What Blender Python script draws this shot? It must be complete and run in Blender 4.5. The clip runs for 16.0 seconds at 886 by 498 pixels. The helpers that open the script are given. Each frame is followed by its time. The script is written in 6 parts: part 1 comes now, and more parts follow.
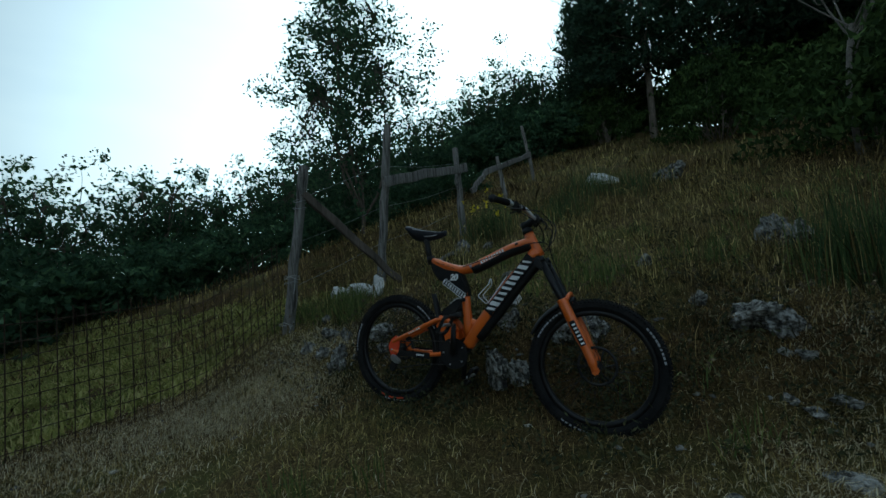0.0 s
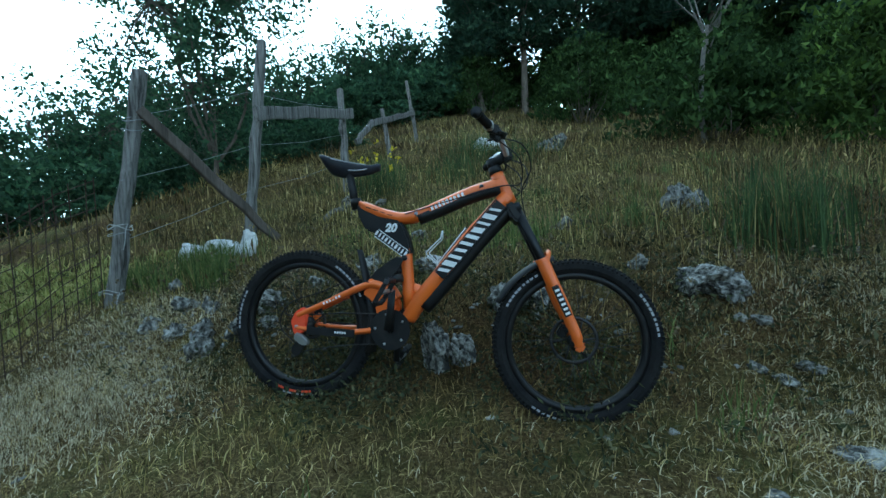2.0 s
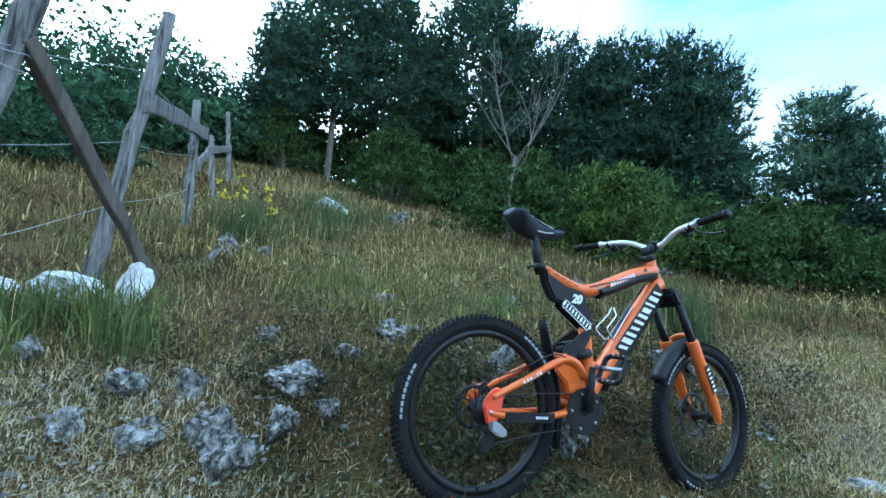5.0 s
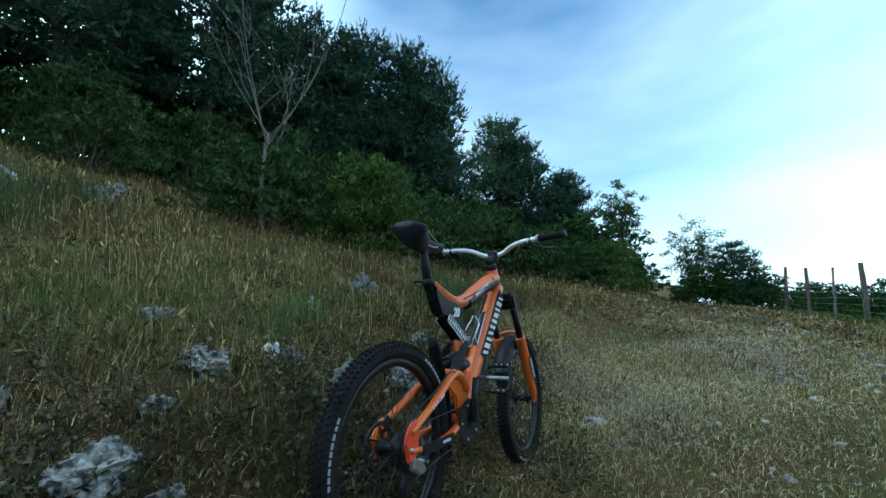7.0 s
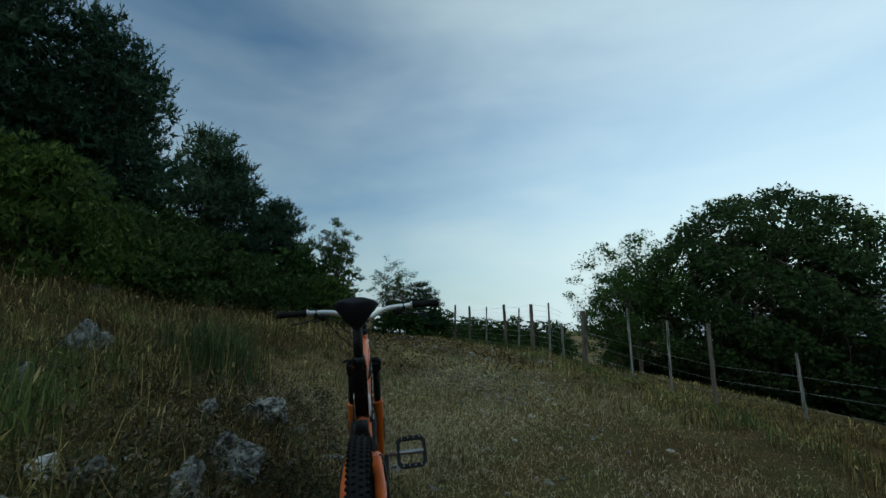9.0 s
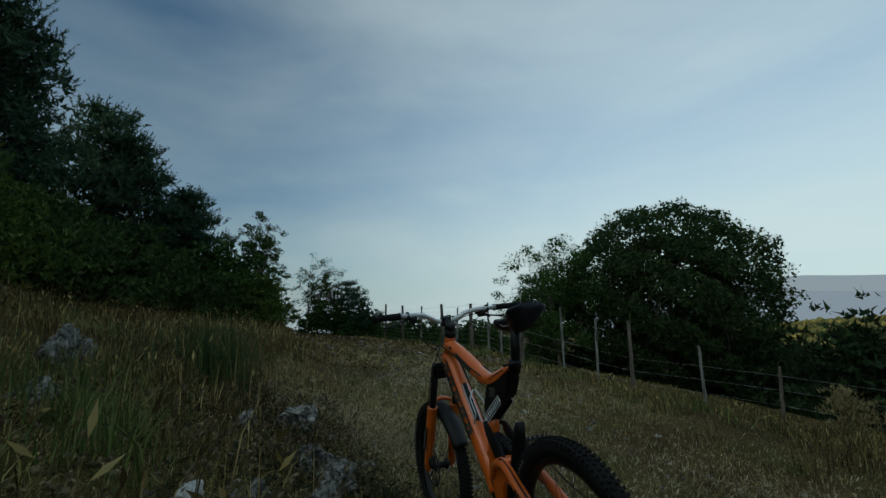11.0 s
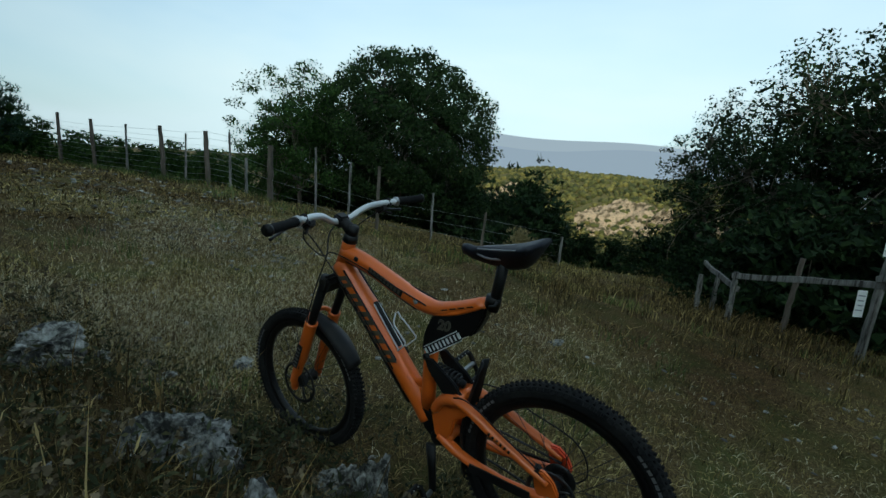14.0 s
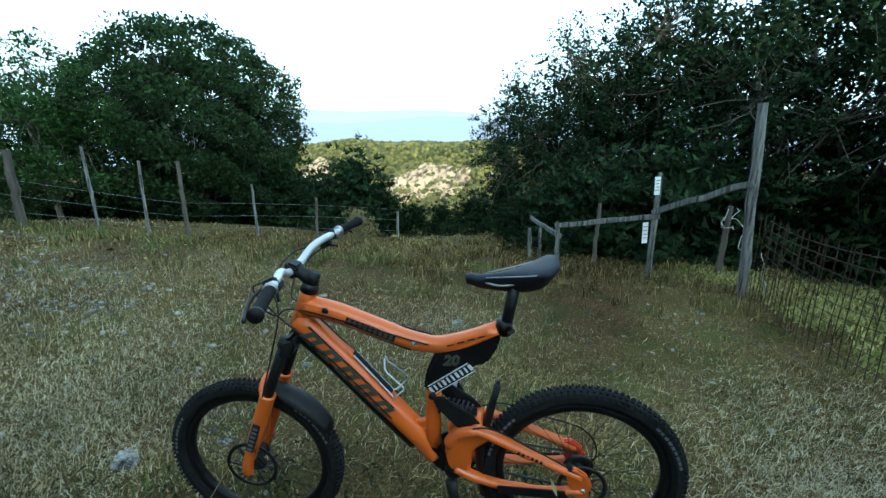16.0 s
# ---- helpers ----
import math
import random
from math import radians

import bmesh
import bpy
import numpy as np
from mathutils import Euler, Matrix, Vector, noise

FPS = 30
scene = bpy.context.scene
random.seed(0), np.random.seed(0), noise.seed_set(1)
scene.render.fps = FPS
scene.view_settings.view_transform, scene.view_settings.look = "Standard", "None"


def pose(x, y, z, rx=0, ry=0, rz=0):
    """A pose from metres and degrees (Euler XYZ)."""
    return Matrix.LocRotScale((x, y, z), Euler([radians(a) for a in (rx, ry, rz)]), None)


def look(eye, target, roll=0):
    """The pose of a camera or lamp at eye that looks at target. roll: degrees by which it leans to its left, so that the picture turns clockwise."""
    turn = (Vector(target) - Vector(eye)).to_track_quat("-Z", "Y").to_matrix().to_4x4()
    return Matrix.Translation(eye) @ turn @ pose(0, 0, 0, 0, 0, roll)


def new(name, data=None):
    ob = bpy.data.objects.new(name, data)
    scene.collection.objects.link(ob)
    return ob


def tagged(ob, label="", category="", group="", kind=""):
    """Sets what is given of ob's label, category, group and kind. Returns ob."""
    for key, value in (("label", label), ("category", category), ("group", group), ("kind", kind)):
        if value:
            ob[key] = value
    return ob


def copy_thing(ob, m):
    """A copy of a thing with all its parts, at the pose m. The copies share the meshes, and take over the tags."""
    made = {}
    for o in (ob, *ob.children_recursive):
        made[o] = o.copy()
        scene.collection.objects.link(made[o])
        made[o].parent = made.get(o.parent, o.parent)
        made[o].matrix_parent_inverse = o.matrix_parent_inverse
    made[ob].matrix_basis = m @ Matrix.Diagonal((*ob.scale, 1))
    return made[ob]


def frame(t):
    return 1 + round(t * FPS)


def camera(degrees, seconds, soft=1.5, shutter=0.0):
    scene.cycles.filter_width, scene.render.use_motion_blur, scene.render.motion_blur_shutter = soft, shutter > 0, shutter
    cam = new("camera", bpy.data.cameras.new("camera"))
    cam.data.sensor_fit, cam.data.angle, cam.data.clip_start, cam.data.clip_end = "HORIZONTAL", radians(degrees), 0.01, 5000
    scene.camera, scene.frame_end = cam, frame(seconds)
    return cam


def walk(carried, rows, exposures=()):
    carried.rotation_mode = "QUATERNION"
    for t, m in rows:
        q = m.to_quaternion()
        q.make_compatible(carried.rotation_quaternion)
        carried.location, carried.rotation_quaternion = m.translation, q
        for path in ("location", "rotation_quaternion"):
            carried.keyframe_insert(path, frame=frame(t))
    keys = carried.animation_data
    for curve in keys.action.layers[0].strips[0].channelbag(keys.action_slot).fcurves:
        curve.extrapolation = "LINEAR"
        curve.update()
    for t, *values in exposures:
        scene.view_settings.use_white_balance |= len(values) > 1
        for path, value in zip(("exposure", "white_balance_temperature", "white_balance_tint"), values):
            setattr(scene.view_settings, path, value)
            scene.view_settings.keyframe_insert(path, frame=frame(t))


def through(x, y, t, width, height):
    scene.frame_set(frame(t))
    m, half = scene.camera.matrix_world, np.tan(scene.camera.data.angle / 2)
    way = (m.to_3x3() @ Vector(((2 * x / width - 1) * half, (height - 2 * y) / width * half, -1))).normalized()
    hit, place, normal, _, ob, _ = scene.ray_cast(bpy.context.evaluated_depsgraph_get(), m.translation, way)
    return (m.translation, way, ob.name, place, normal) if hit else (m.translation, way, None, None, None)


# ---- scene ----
# camera: carried round the bicycle
cam = camera(92.0, 16.0, soft=1.5)
PATH = [
    (0, (1.670, -2.219, 0.753), (0.693, -0.479, 0.891), -5.15),
    (0.5, (1.507, -2.188, 0.727), (0.670, -0.375, 0.834), -4.62),
    (1, (1.349, -2.123, 0.724), (0.480, -0.327, 0.858), -4.10),
    (1.5, (1.203, -1.941, 0.705), (0.524, -0.062, 0.792), -8.66),
    (2, (1.047, -1.776, 0.708), (0.662, 0.186, 0.646), -3.21),
    (2.5, (0.725, -1.701, 0.740), (0.506, 0.287, 0.712), -4.84),
    (3, (0.440, -1.692, 0.706), (0.393, 0.295, 0.928), -1.03),
    (3.2, (0.315, -1.688, 0.700), (0.386, 0.297, 0.937), -1.95),
    (5.3, (-0.880, -1.360, 0.714), (0.071, 0.377, 0.993), 2.97),
    (5.5, (-0.937, -1.352, 0.719), (0.126, 0.314, 1.024), 2.33),
    (6, (-1.045, -1.320, 0.742), (0.188, 0.231, 1.013), 1.28),
    (6.5, (-1.019, -1.072, 0.769), (0.530, 0.176, 0.975), 0.07),
    (7, (-1.137, -0.855, 0.847), (0.581, 0.151, 1.041), -0.39),
    (7.5, (-1.314, -0.626, 0.931), (0.528, 0.118, 1.166), 0.49),
    (8, (-1.403, -0.470, 0.953), (0.529, -0.051, 1.256), -1.49),
    (8.5, (-1.440, -0.250, 1.023), (0.541, -0.140, 1.275), -0.19),
    (9, (-1.361, -0.001, 1.036), (0.589, -0.310, 1.351), -0.42),
    (9.2, (-1.310, 0.070, 1.028), (0.611, -0.376, 1.358), -0.28),
    (11.3, (-1.071, 0.922, 1.065), (0.752, 0.151, 1.350), 0.40),
    (11.5, (-0.990, 0.895, 1.050), (0.804, 0.046, 1.295), 1.80),
    (12, (-0.749, 0.962, 1.062), (0.989, -0.027, 1.024), 3.70),
    (12.5, (-0.642, 1.064, 1.180), (1.009, -0.028, 0.891), 8.24),
    (13, (-0.481, 1.063, 1.230), (0.975, -0.226, 0.762), 7.05),
    (13.5, (-0.358, 1.109, 1.245), (0.988, -0.290, 0.763), 6.17),
    (14, (-0.260, 1.223, 1.311), (0.812, -0.411, 0.886), 5.03),
    (14.5, (-0.120, 1.202, 1.344), (0.741, -0.552, 0.920), 3.13),
    (15, (0.013, 1.183, 1.364), (0.666, -0.648, 0.893), 0.66),
    (15.5, (0.151, 1.201, 1.370), (0.616, -0.697, 0.944), 0.65),
    (16, (0.297, 1.297, 1.444), (0.600, -0.614, 0.938), 0.17),
]
EXPOSURES = [
    (0.0, -1.55, 5850, -8), (1.0, -1.4, 5700, -9), (1.7, -1.2, 5500, -10), (2.0, 0.1, 5200, -12), (2.4, 1.4, 4750, -8), (3.2, 1.7, 4450, -4), (5.5, 0.95, 5250, -2), (6.5, 0.47, 5550, -5), (7.5, -0.36, 5200, -9), (8.5, -1.0, 5700, -7), (9.0, -1.15, 6050, -7),
    (11.5, -1.6, 6250, -6), (12.5, -1.4, 6400, -6), (13.5, -1.15, 6200, -6), (14.0, -1.1, 5900, -8), (14.5, -0.8, 6100, -4), (15.4, -0.72, 5700, -9), (16.0, 0.25, 5300, -11),
]
walk(cam, [(t, look(e, a, r)) for t, e, a, r in PATH], EXPOSURES)

# ---- sky and sun ----
SUN_EL, SUN_AZ = radians(9.0), radians(112.0)      # low sun behind the wooded crest, azimuth from +x towards +y
world = bpy.data.worlds.new("sky")
scene.world = world
world.use_nodes = True
wn, wl = world.node_tree.nodes, world.node_tree.links
wn.clear()
w_out = wn.new("ShaderNodeOutputWorld")
w_bg = wn.new("ShaderNodeBackground")
w_bg.inputs["Strength"].default_value = 0.15
w_sky = wn.new("ShaderNodeTexSky")
w_sky.sky_type = "NISHITA"
w_sky.sun_disc = False
w_sky.sun_elevation = SUN_EL
w_sky.sun_rotation = radians(90) - SUN_AZ
w_sky.air_density, w_sky.dust_density, w_sky.ozone_density = 1.0, 0.7, 2.0
# haze that whitens the sky towards the horizon, with thin drawn-out cloud
w_co = wn.new("ShaderNodeTexCoord")
w_map = wn.new("ShaderNodeMapping")
w_map.inputs["Rotation"].default_value = (0.1, 0.25, 0.5)
w_map.inputs["Scale"].default_value = (0.7, 1.1, 3.2)
w_noise = wn.new("ShaderNodeTexNoise")
w_noise.inputs["Scale"].default_value = 1.5
w_noise.inputs["Detail"].default_value = 4.0
w_noise.inputs["Roughness"].default_value = 0.5
w_noise.inputs["Distortion"].default_value = 0.25
w_sep = wn.new("ShaderNodeSeparateXYZ")
w_ramp = wn.new("ShaderNodeValToRGB")
for k, (pos, val) in zip(range(5), ((0.0, 0.85), (0.16, 0.53), (0.40, 0.28), (0.7, 0.15), (1.0, 0.08))):
    e = w_ramp.color_ramp.elements[k] if k < 2 else w_ramp.color_ramp.elements.new(pos)
    e.position, e.color = pos, (val, val, val, 1)
w_cl = wn.new("ShaderNodeMath")
w_cl.operation = "MULTIPLY_ADD"
w_cl.inputs[1].default_value = 1.15
w_cl.inputs[2].default_value = -0.53
w_add = wn.new("ShaderNodeMath")
w_add.operation = "ADD"
w_add.use_clamp = True
w_mix = wn.new("ShaderNodeMix")
w_mix.data_type = "RGBA"
w_mix.inputs[7].default_value = (7.75, 8.55, 9.2, 1)
w_blue = wn.new("ShaderNodeMix")
w_blue.data_type, w_blue.blend_type = "RGBA", "MULTIPLY"
w_blue.inputs[0].default_value = 1.0
w_blue.inputs[7].default_value = (0.78, 1.42, 2.0, 1)
wl.new(w_co.outputs["Generated"], w_map.inputs["Vector"])
wl.new(w_map.outputs["Vector"], w_noise.inputs["Vector"])
wl.new(w_noise.outputs["Fac"], w_cl.inputs[0])
wl.new(w_co.outputs["Generated"], w_sep.inputs[0])
wl.new(w_sep.outputs["Z"], w_ramp.inputs["Fac"])
wl.new(w_ramp.outputs["Color"], w_add.inputs[0])
wl.new(w_cl.outputs[0], w_add.inputs[1])
# the veil is thicker over the valley
w_dot = wn.new("ShaderNodeVectorMath")
w_dot.operation = "DOT_PRODUCT"
w_dot.inputs[1].default_value = (0.45, -0.88, 0.1)
w_veil = wn.new("ShaderNodeMapRange")
w_veil.inputs["From Min"].default_value, w_veil.inputs["From Max"].default_value = 0.1, 1.0
w_veil.inputs["To Min"].default_value, w_veil.inputs["To Max"].default_value = 0.0, 0.12
w_add2 = wn.new("ShaderNodeMath")
w_add2.operation = "ADD"
w_add2.use_clamp = True
wl.new(w_co.outputs["Generated"], w_dot.inputs[0])
wl.new(w_dot.outputs["Value"], w_veil.inputs["Value"])
wl.new(w_add.outputs[0], w_add2.inputs[0])
wl.new(w_veil.outputs["Result"], w_add2.inputs[1])
wl.new(w_add2.outputs[0], w_mix.inputs[0])
wl.new(w_sky.outputs["Color"], w_blue.inputs[6])
wl.new(w_blue.outputs[2], w_mix.inputs[6])
# bright white glow of thin cloud round the hidden sun
w_gd = wn.new("ShaderNodeVectorMath")
w_gd.operation = "DOT_PRODUCT"
w_gd.inputs[1].default_value = (math.cos(radians(110)) * 0.97, math.sin(radians(110)) * 0.97, 0.24)
w_gr = wn.new("ShaderNodeMapRange")
w_gr.interpolation_type = "SMOOTHSTEP"
w_gr.inputs["From Min"].default_value, w_gr.inputs["From Max"].default_value = 0.35, 1.0
w_glow = wn.new("ShaderNodeMix")
w_glow.data_type, w_glow.blend_type = "RGBA", "ADD"
w_glow.inputs[7].default_value = (25.0, 27.0, 27.0, 1)
wl.new(w_co.outputs["Generated"], w_gd.inputs[0])
wl.new(w_gd.outputs["Value"], w_gr.inputs["Value"])
wl.new(w_gr.outputs["Result"], w_glow.inputs[0])
wl.new(w_mix.outputs[2], w_glow.inputs[6])
# a second bright bank of thin cloud over the valley
w_gd2 = wn.new("ShaderNodeVectorMath")
w_gd2.operation = "DOT_PRODUCT"
w_gd2.inputs[1].default_value = (math.cos(radians(-74)) * 0.9, math.sin(radians(-74)) * 0.9, 0.43)
w_gr2 = wn.new("ShaderNodeMapRange")
w_gr2.interpolation_type = "SMOOTHSTEP"
w_gr2.inputs["From Min"].default_value, w_gr2.inputs["From Max"].default_value = 0.1, 1.0
w_glow2 = wn.new("ShaderNodeMix")
w_glow2.data_type, w_glow2.blend_type = "RGBA", "ADD"
w_glow2.inputs[7].default_value = (5.2, 5.4, 5.5, 1)
wl.new(w_co.outputs["Generated"], w_gd2.inputs[0])
wl.new(w_gd2.outputs["Value"], w_gr2.inputs["Value"])
wl.new(w_gr2.outputs["Result"], w_glow2.inputs[0])
wl.new(w_glow.outputs[2], w_glow2.inputs[6])
wl.new(w_glow2.outputs[2], w_bg.inputs["Color"])
wl.new(w_bg.outputs["Background"], w_out.inputs["Surface"])

sun = new("sun", bpy.data.lights.new("sun", "SUN"))
sun.data.energy, sun.data.angle, sun.data.color = 3.0, radians(0.6), (1.0, 0.83, 0.6)
sun.matrix_world = look((0, 0, 60), (-math.cos(SUN_AZ) * 100, -math.sin(SUN_AZ) * 100, 60 - 100 * math.tan(SUN_EL)))

# ---- materials ----
def shader(name, rough=0.8, metal=0.0, spec=0.3):
    m = bpy.data.materials.new(name)
    m.use_nodes = True
    n, l = m.node_tree.nodes, m.node_tree.links
    b = n["Principled BSDF"]
    b.inputs["Roughness"].default_value = rough
    b.inputs["Metallic"].default_value = metal
    b.inputs["Specular IOR Level"].default_value = spec
    return m, n, l, b


def ramp_node(n, stops):
    r = n.new("ShaderNodeValToRGB")
    e = r.color_ramp.elements
    while len(e) < len(stops):
        e.new(0.5)
    for k, (p, c) in zip(e, stops):
        k.position, k.color = p, (*c, 1)
    return r


def noise_node(n, l, scale, detail=4, coord="Object", stretch=None, rough=0.6):
    c = n.new("ShaderNodeNewGeometry" if coord == "Position" else "ShaderNodeTexCoord")
    t = n.new("ShaderNodeTexNoise")
    t.inputs["Scale"].default_value = scale
    t.inputs["Detail"].default_value = detail
    t.inputs["Roughness"].default_value = rough
    if stretch:
        mp = n.new("ShaderNodeMapping")
        mp.inputs["Scale"].default_value = stretch
        l.new(c.outputs[coord], mp.inputs["Vector"])
        l.new(mp.outputs["Vector"], t.inputs["Vector"])
    else:
        l.new(c.outputs[coord], t.inputs["Vector"])
    return t


def bump_node(n, l, b, height, strength, distance):
    k = n.new("ShaderNodeBump")
    k.inputs["Strength"].default_value = strength
    k.inputs["Distance"].default_value = distance
    l.new(height, k.inputs["Height"])
    l.new(k.outputs["Normal"], b.inputs["Normal"])


def mix_node(n, l, fac, a, b, mode="MIX"):
    k = n.new("ShaderNodeMix")
    k.data_type, k.blend_type = "RGBA", mode
    for sock, v in ((k.inputs[0], fac), (k.inputs[6], a), (k.inputs[7], b)):
        if isinstance(v, (float, int)):
            sock.default_value = v
        elif isinstance(v, tuple):
            sock.default_value = (*v, 1)
        else:
            l.new(v, sock)
    return k.outputs[2]


def blotchy(name, stops, scale, fine=None, rough=0.8, metal=0.0, spec=0.3, bump=0.3, dist=0.01, stretch=None):
    """A surface with large blotches of the given colours, a fine grain over them and relief."""
    m, n, l, b = shader(name, rough, metal, spec)
    big = noise_node(n, l, scale, 5, stretch=stretch)
    small = noise_node(n, l, fine or scale * 9, 6, stretch=stretch)
    r = ramp_node(n, stops)
    l.new(big.outputs["Fac"], r.inputs["Fac"])
    g = ramp_node(n, [(0.25, (0.62, 0.62, 0.62)), (0.75, (1.25, 1.25, 1.25))])
    l.new(small.outputs["Fac"], g.inputs["Fac"])
    l.new(mix_node(n, l, 1.0, r.outputs["Color"], g.outputs["Color"], "MULTIPLY"), b.inputs["Base Color"])
    if bump:
        bump_node(n, l, b, small.outputs["Fac"], bump, dist)
    return m


def leafy(name, stops, rough=0.55, through=0.25, spec=0.25, other=None, patch=0.8, zones=False):
    """Leaves or blades: each island takes its own tone; some light comes through."""
    m, n, l, b = shader(name, rough, 0, spec)
    geo = n.new("ShaderNodeNewGeometry")
    r = ramp_node(n, stops)
    l.new(geo.outputs["Random Per Island"], r.inputs["Fac"])
    col0 = r.outputs["Color"]
    if other:
        r2 = ramp_node(n, other)
        l.new(geo.outputs["Random Per Island"], r2.inputs["Fac"])
        pn = noise_node(n, l, patch, 4)
        pf = ramp_node(n, [(0.54, (0, 0, 0)), (0.72, (1, 1, 1))])
        l.new(pn.outputs["Fac"], pf.inputs["Fac"])
        col0 = mix_node(n, l, pf.outputs["Color"], col0, r2.outputs["Color"])
    big = noise_node(n, l, 0.42 if zones else 0.9, 4)
    g = ramp_node(n, [(0.38, (0.74, 0.60, 0.38)), (0.5, (1.12, 1.02, 0.70)), (0.62, (1.42, 1.36, 0.90))] if zones else [(0.3, (0.7, 0.7, 0.7)), (0.7, (1.25, 1.25, 1.2))])
    l.new(big.outputs["Fac"], g.inputs["Fac"])
    col = mix_node(n, l, 1.0, col0, g.outputs["Color"], "MULTIPLY")
    l.new(col, b.inputs["Base Color"])
    if through:
        t = n.new("ShaderNodeBsdfTranslucent")
        l.new(col, t.inputs["Color"])
        mx = n.new("ShaderNodeMixShader")
        mx.inputs[0].default_value = through
        l.new(b.outputs[0], mx.inputs[1])
        l.new(t.outputs[0], mx.inputs[2])
        l.new(mx.outputs[0], n["Material Output"].inputs["Surface"])
    return m


def ground_material():
    m, n, l, b = shader("meadow_soil", 0.95, 0, 0.1)
    big = noise_node(n, l, 0.42, 4)
    mid = noise_node(n, l, 2.3, 6)
    fine = noise_node(n, l, 70, 9, rough=0.85)
    straw = ramp_node(n, [(0.36, (0.022, 0.016, 0.009)), (0.5, (0.10, 0.073, 0.04)), (0.64, (0.36, 0.285, 0.175))])
    l.new(fine.outputs["Fac"], straw.inputs["Fac"])
    green = ramp_node(n, [(0.3, (0.028, 0.035, 0.014)), (0.7, (0.12, 0.14, 0.05))])
    l.new(fine.outputs["Fac"], green.inputs["Fac"])
    f = ramp_node(n, [(0.45, (0, 0, 0)), (0.66, (0.8, 0.8, 0.8))])
    l.new(mid.outputs["Fac"], f.inputs["Fac"])
    col = mix_node(n, l, f.outputs["Color"], straw.outputs["Color"], green.outputs["Color"])
    tone = ramp_node(n, [(0.38, (0.72, 0.58, 0.40)), (0.62, (1.3, 1.26, 0.9))])
    l.new(big.outputs["Fac"], tone.inputs["Fac"])
    l.new(mix_node(n, l, 1.0, col, tone.outputs["Color"], "MULTIPLY"), b.inputs["Base Color"])
    bump_node(n, l, b, fine.outputs["Fac"], 0.8, 0.03)
    return m


def rock_material():
    """Grey limestone with crisp white lichen and black weathered hollows."""
    m, n, l, b = shader("limestone", 0.92, 0, 0.2)
    big = noise_node(n, l, 7.0, 4, "Position")
    mid = noise_node(n, l, 30.0, 6, "Position", (1.0, 1.0, 0.7), 0.66)
    fine = noise_node(n, l, 90.0, 5, "Position", rough=0.75)
    info = n.new("ShaderNodeObjectInfo")
    base = ramp_node(n, [(0.36, (0.10, 0.096, 0.085)), (0.62, (0.28, 0.27, 0.24))])
    l.new(fine.outputs["Fac"], base.inputs["Fac"])
    shift = n.new("ShaderNodeMath")
    shift.operation = "MULTIPLY_ADD"
    shift.inputs[1].default_value, shift.inputs[2].default_value = 0.35, -0.17
    l.new(big.outputs["Fac"], shift.inputs[0])
    tot = n.new("ShaderNodeMath")
    tot.operation = "ADD"
    l.new(shift.outputs[0], tot.inputs[0])
    l.new(mid.outputs["Fac"], tot.inputs[1])
    white = ramp_node(n, [(0.52, (0, 0, 0)), (0.66, (1, 1, 1))])
    l.new(tot.outputs[0], white.inputs["Fac"])
    black = ramp_node(n, [(0.42, (1, 1, 1)), (0.50, (0, 0, 0))])
    l.new(tot.outputs[0], black.inputs["Fac"])
    c = mix_node(n, l, white.outputs["Color"], base.outputs["Color"], (0.42, 0.41, 0.38))
    c = mix_node(n, l, black.outputs["Color"], c, (0.045, 0.044, 0.04))
    tone = ramp_node(n, [(0.0, (0.8, 0.8, 0.8)), (1.0, (1.1, 1.1, 1.08))])
    l.new(info.outputs["Random"], tone.inputs["Fac"])
    l.new(mix_node(n, l, 1.0, c, tone.outputs["Color"], "MULTIPLY"), b.inputs["Base Color"])
    bump_node(n, l, b, mid.outputs["Fac"], 0.7, 0.02)
    return m


def paint(name, col, rough=0.3, spec=0.5, metal=0.0, dirt=0.25, coat=0.0):
    """Painted or moulded surface with faint dust and scuffs."""
    m, n, l, b = shader(name, rough, metal, spec)
    d = noise_node(n, l, 14, 7, rough=0.7)
    f = ramp_node(n, [(0.45, (0, 0, 0)), (0.8, (dirt, dirt, dirt))])
    l.new(d.outputs["Fac"], f.inputs["Fac"])
    l.new(mix_node(n, l, f.outputs["Color"], col, (0.24, 0.2, 0.15)), b.inputs["Base Color"])
    rr = ramp_node(n, [(0.3, (rough,) * 3), (0.8, (min(1, rough + 0.3),) * 3)])
    l.new(d.outputs["Fac"], rr.inputs["Fac"])
    l.new(rr.outputs["Color"], b.inputs["Roughness"])
    b.inputs["Coat Weight"].default_value = coat
    return m


M_GROUND = ground_material()
M_ROCK = rock_material()
M_WROCK = blotchy("pale_limestone", [(0.3, (0.5, 0.49, 0.47)), (0.6, (0.8, 0.79, 0.77))], 1.2, 7, 0.85, bump=0.6, dist=0.01)
M_WOOD = blotchy("weathered_wood", [(0.36, (0.05, 0.045, 0.04)), (0.45, (0.17, 0.16, 0.145)), (0.7, (0.33, 0.315, 0.29))], 8, 42, 0.92, bump=1.0, dist=0.015, stretch=(4.5, 4.5, 0.3))
M_DARKWOOD = blotchy("old_dark_wood", [(0.3, (0.06, 0.05, 0.04)), (0.7, (0.16, 0.13, 0.105))], 3, 26, 0.9, bump=0.7, dist=0.012, stretch=(2.5, 2.5, 0.35))
M_RUST = blotchy("rusted_wire", [(0.3, (0.045, 0.03, 0.022)), (0.7, (0.11, 0.075, 0.05))], 20, 90, 0.7, 0.5, bump=0.2, dist=0.002)
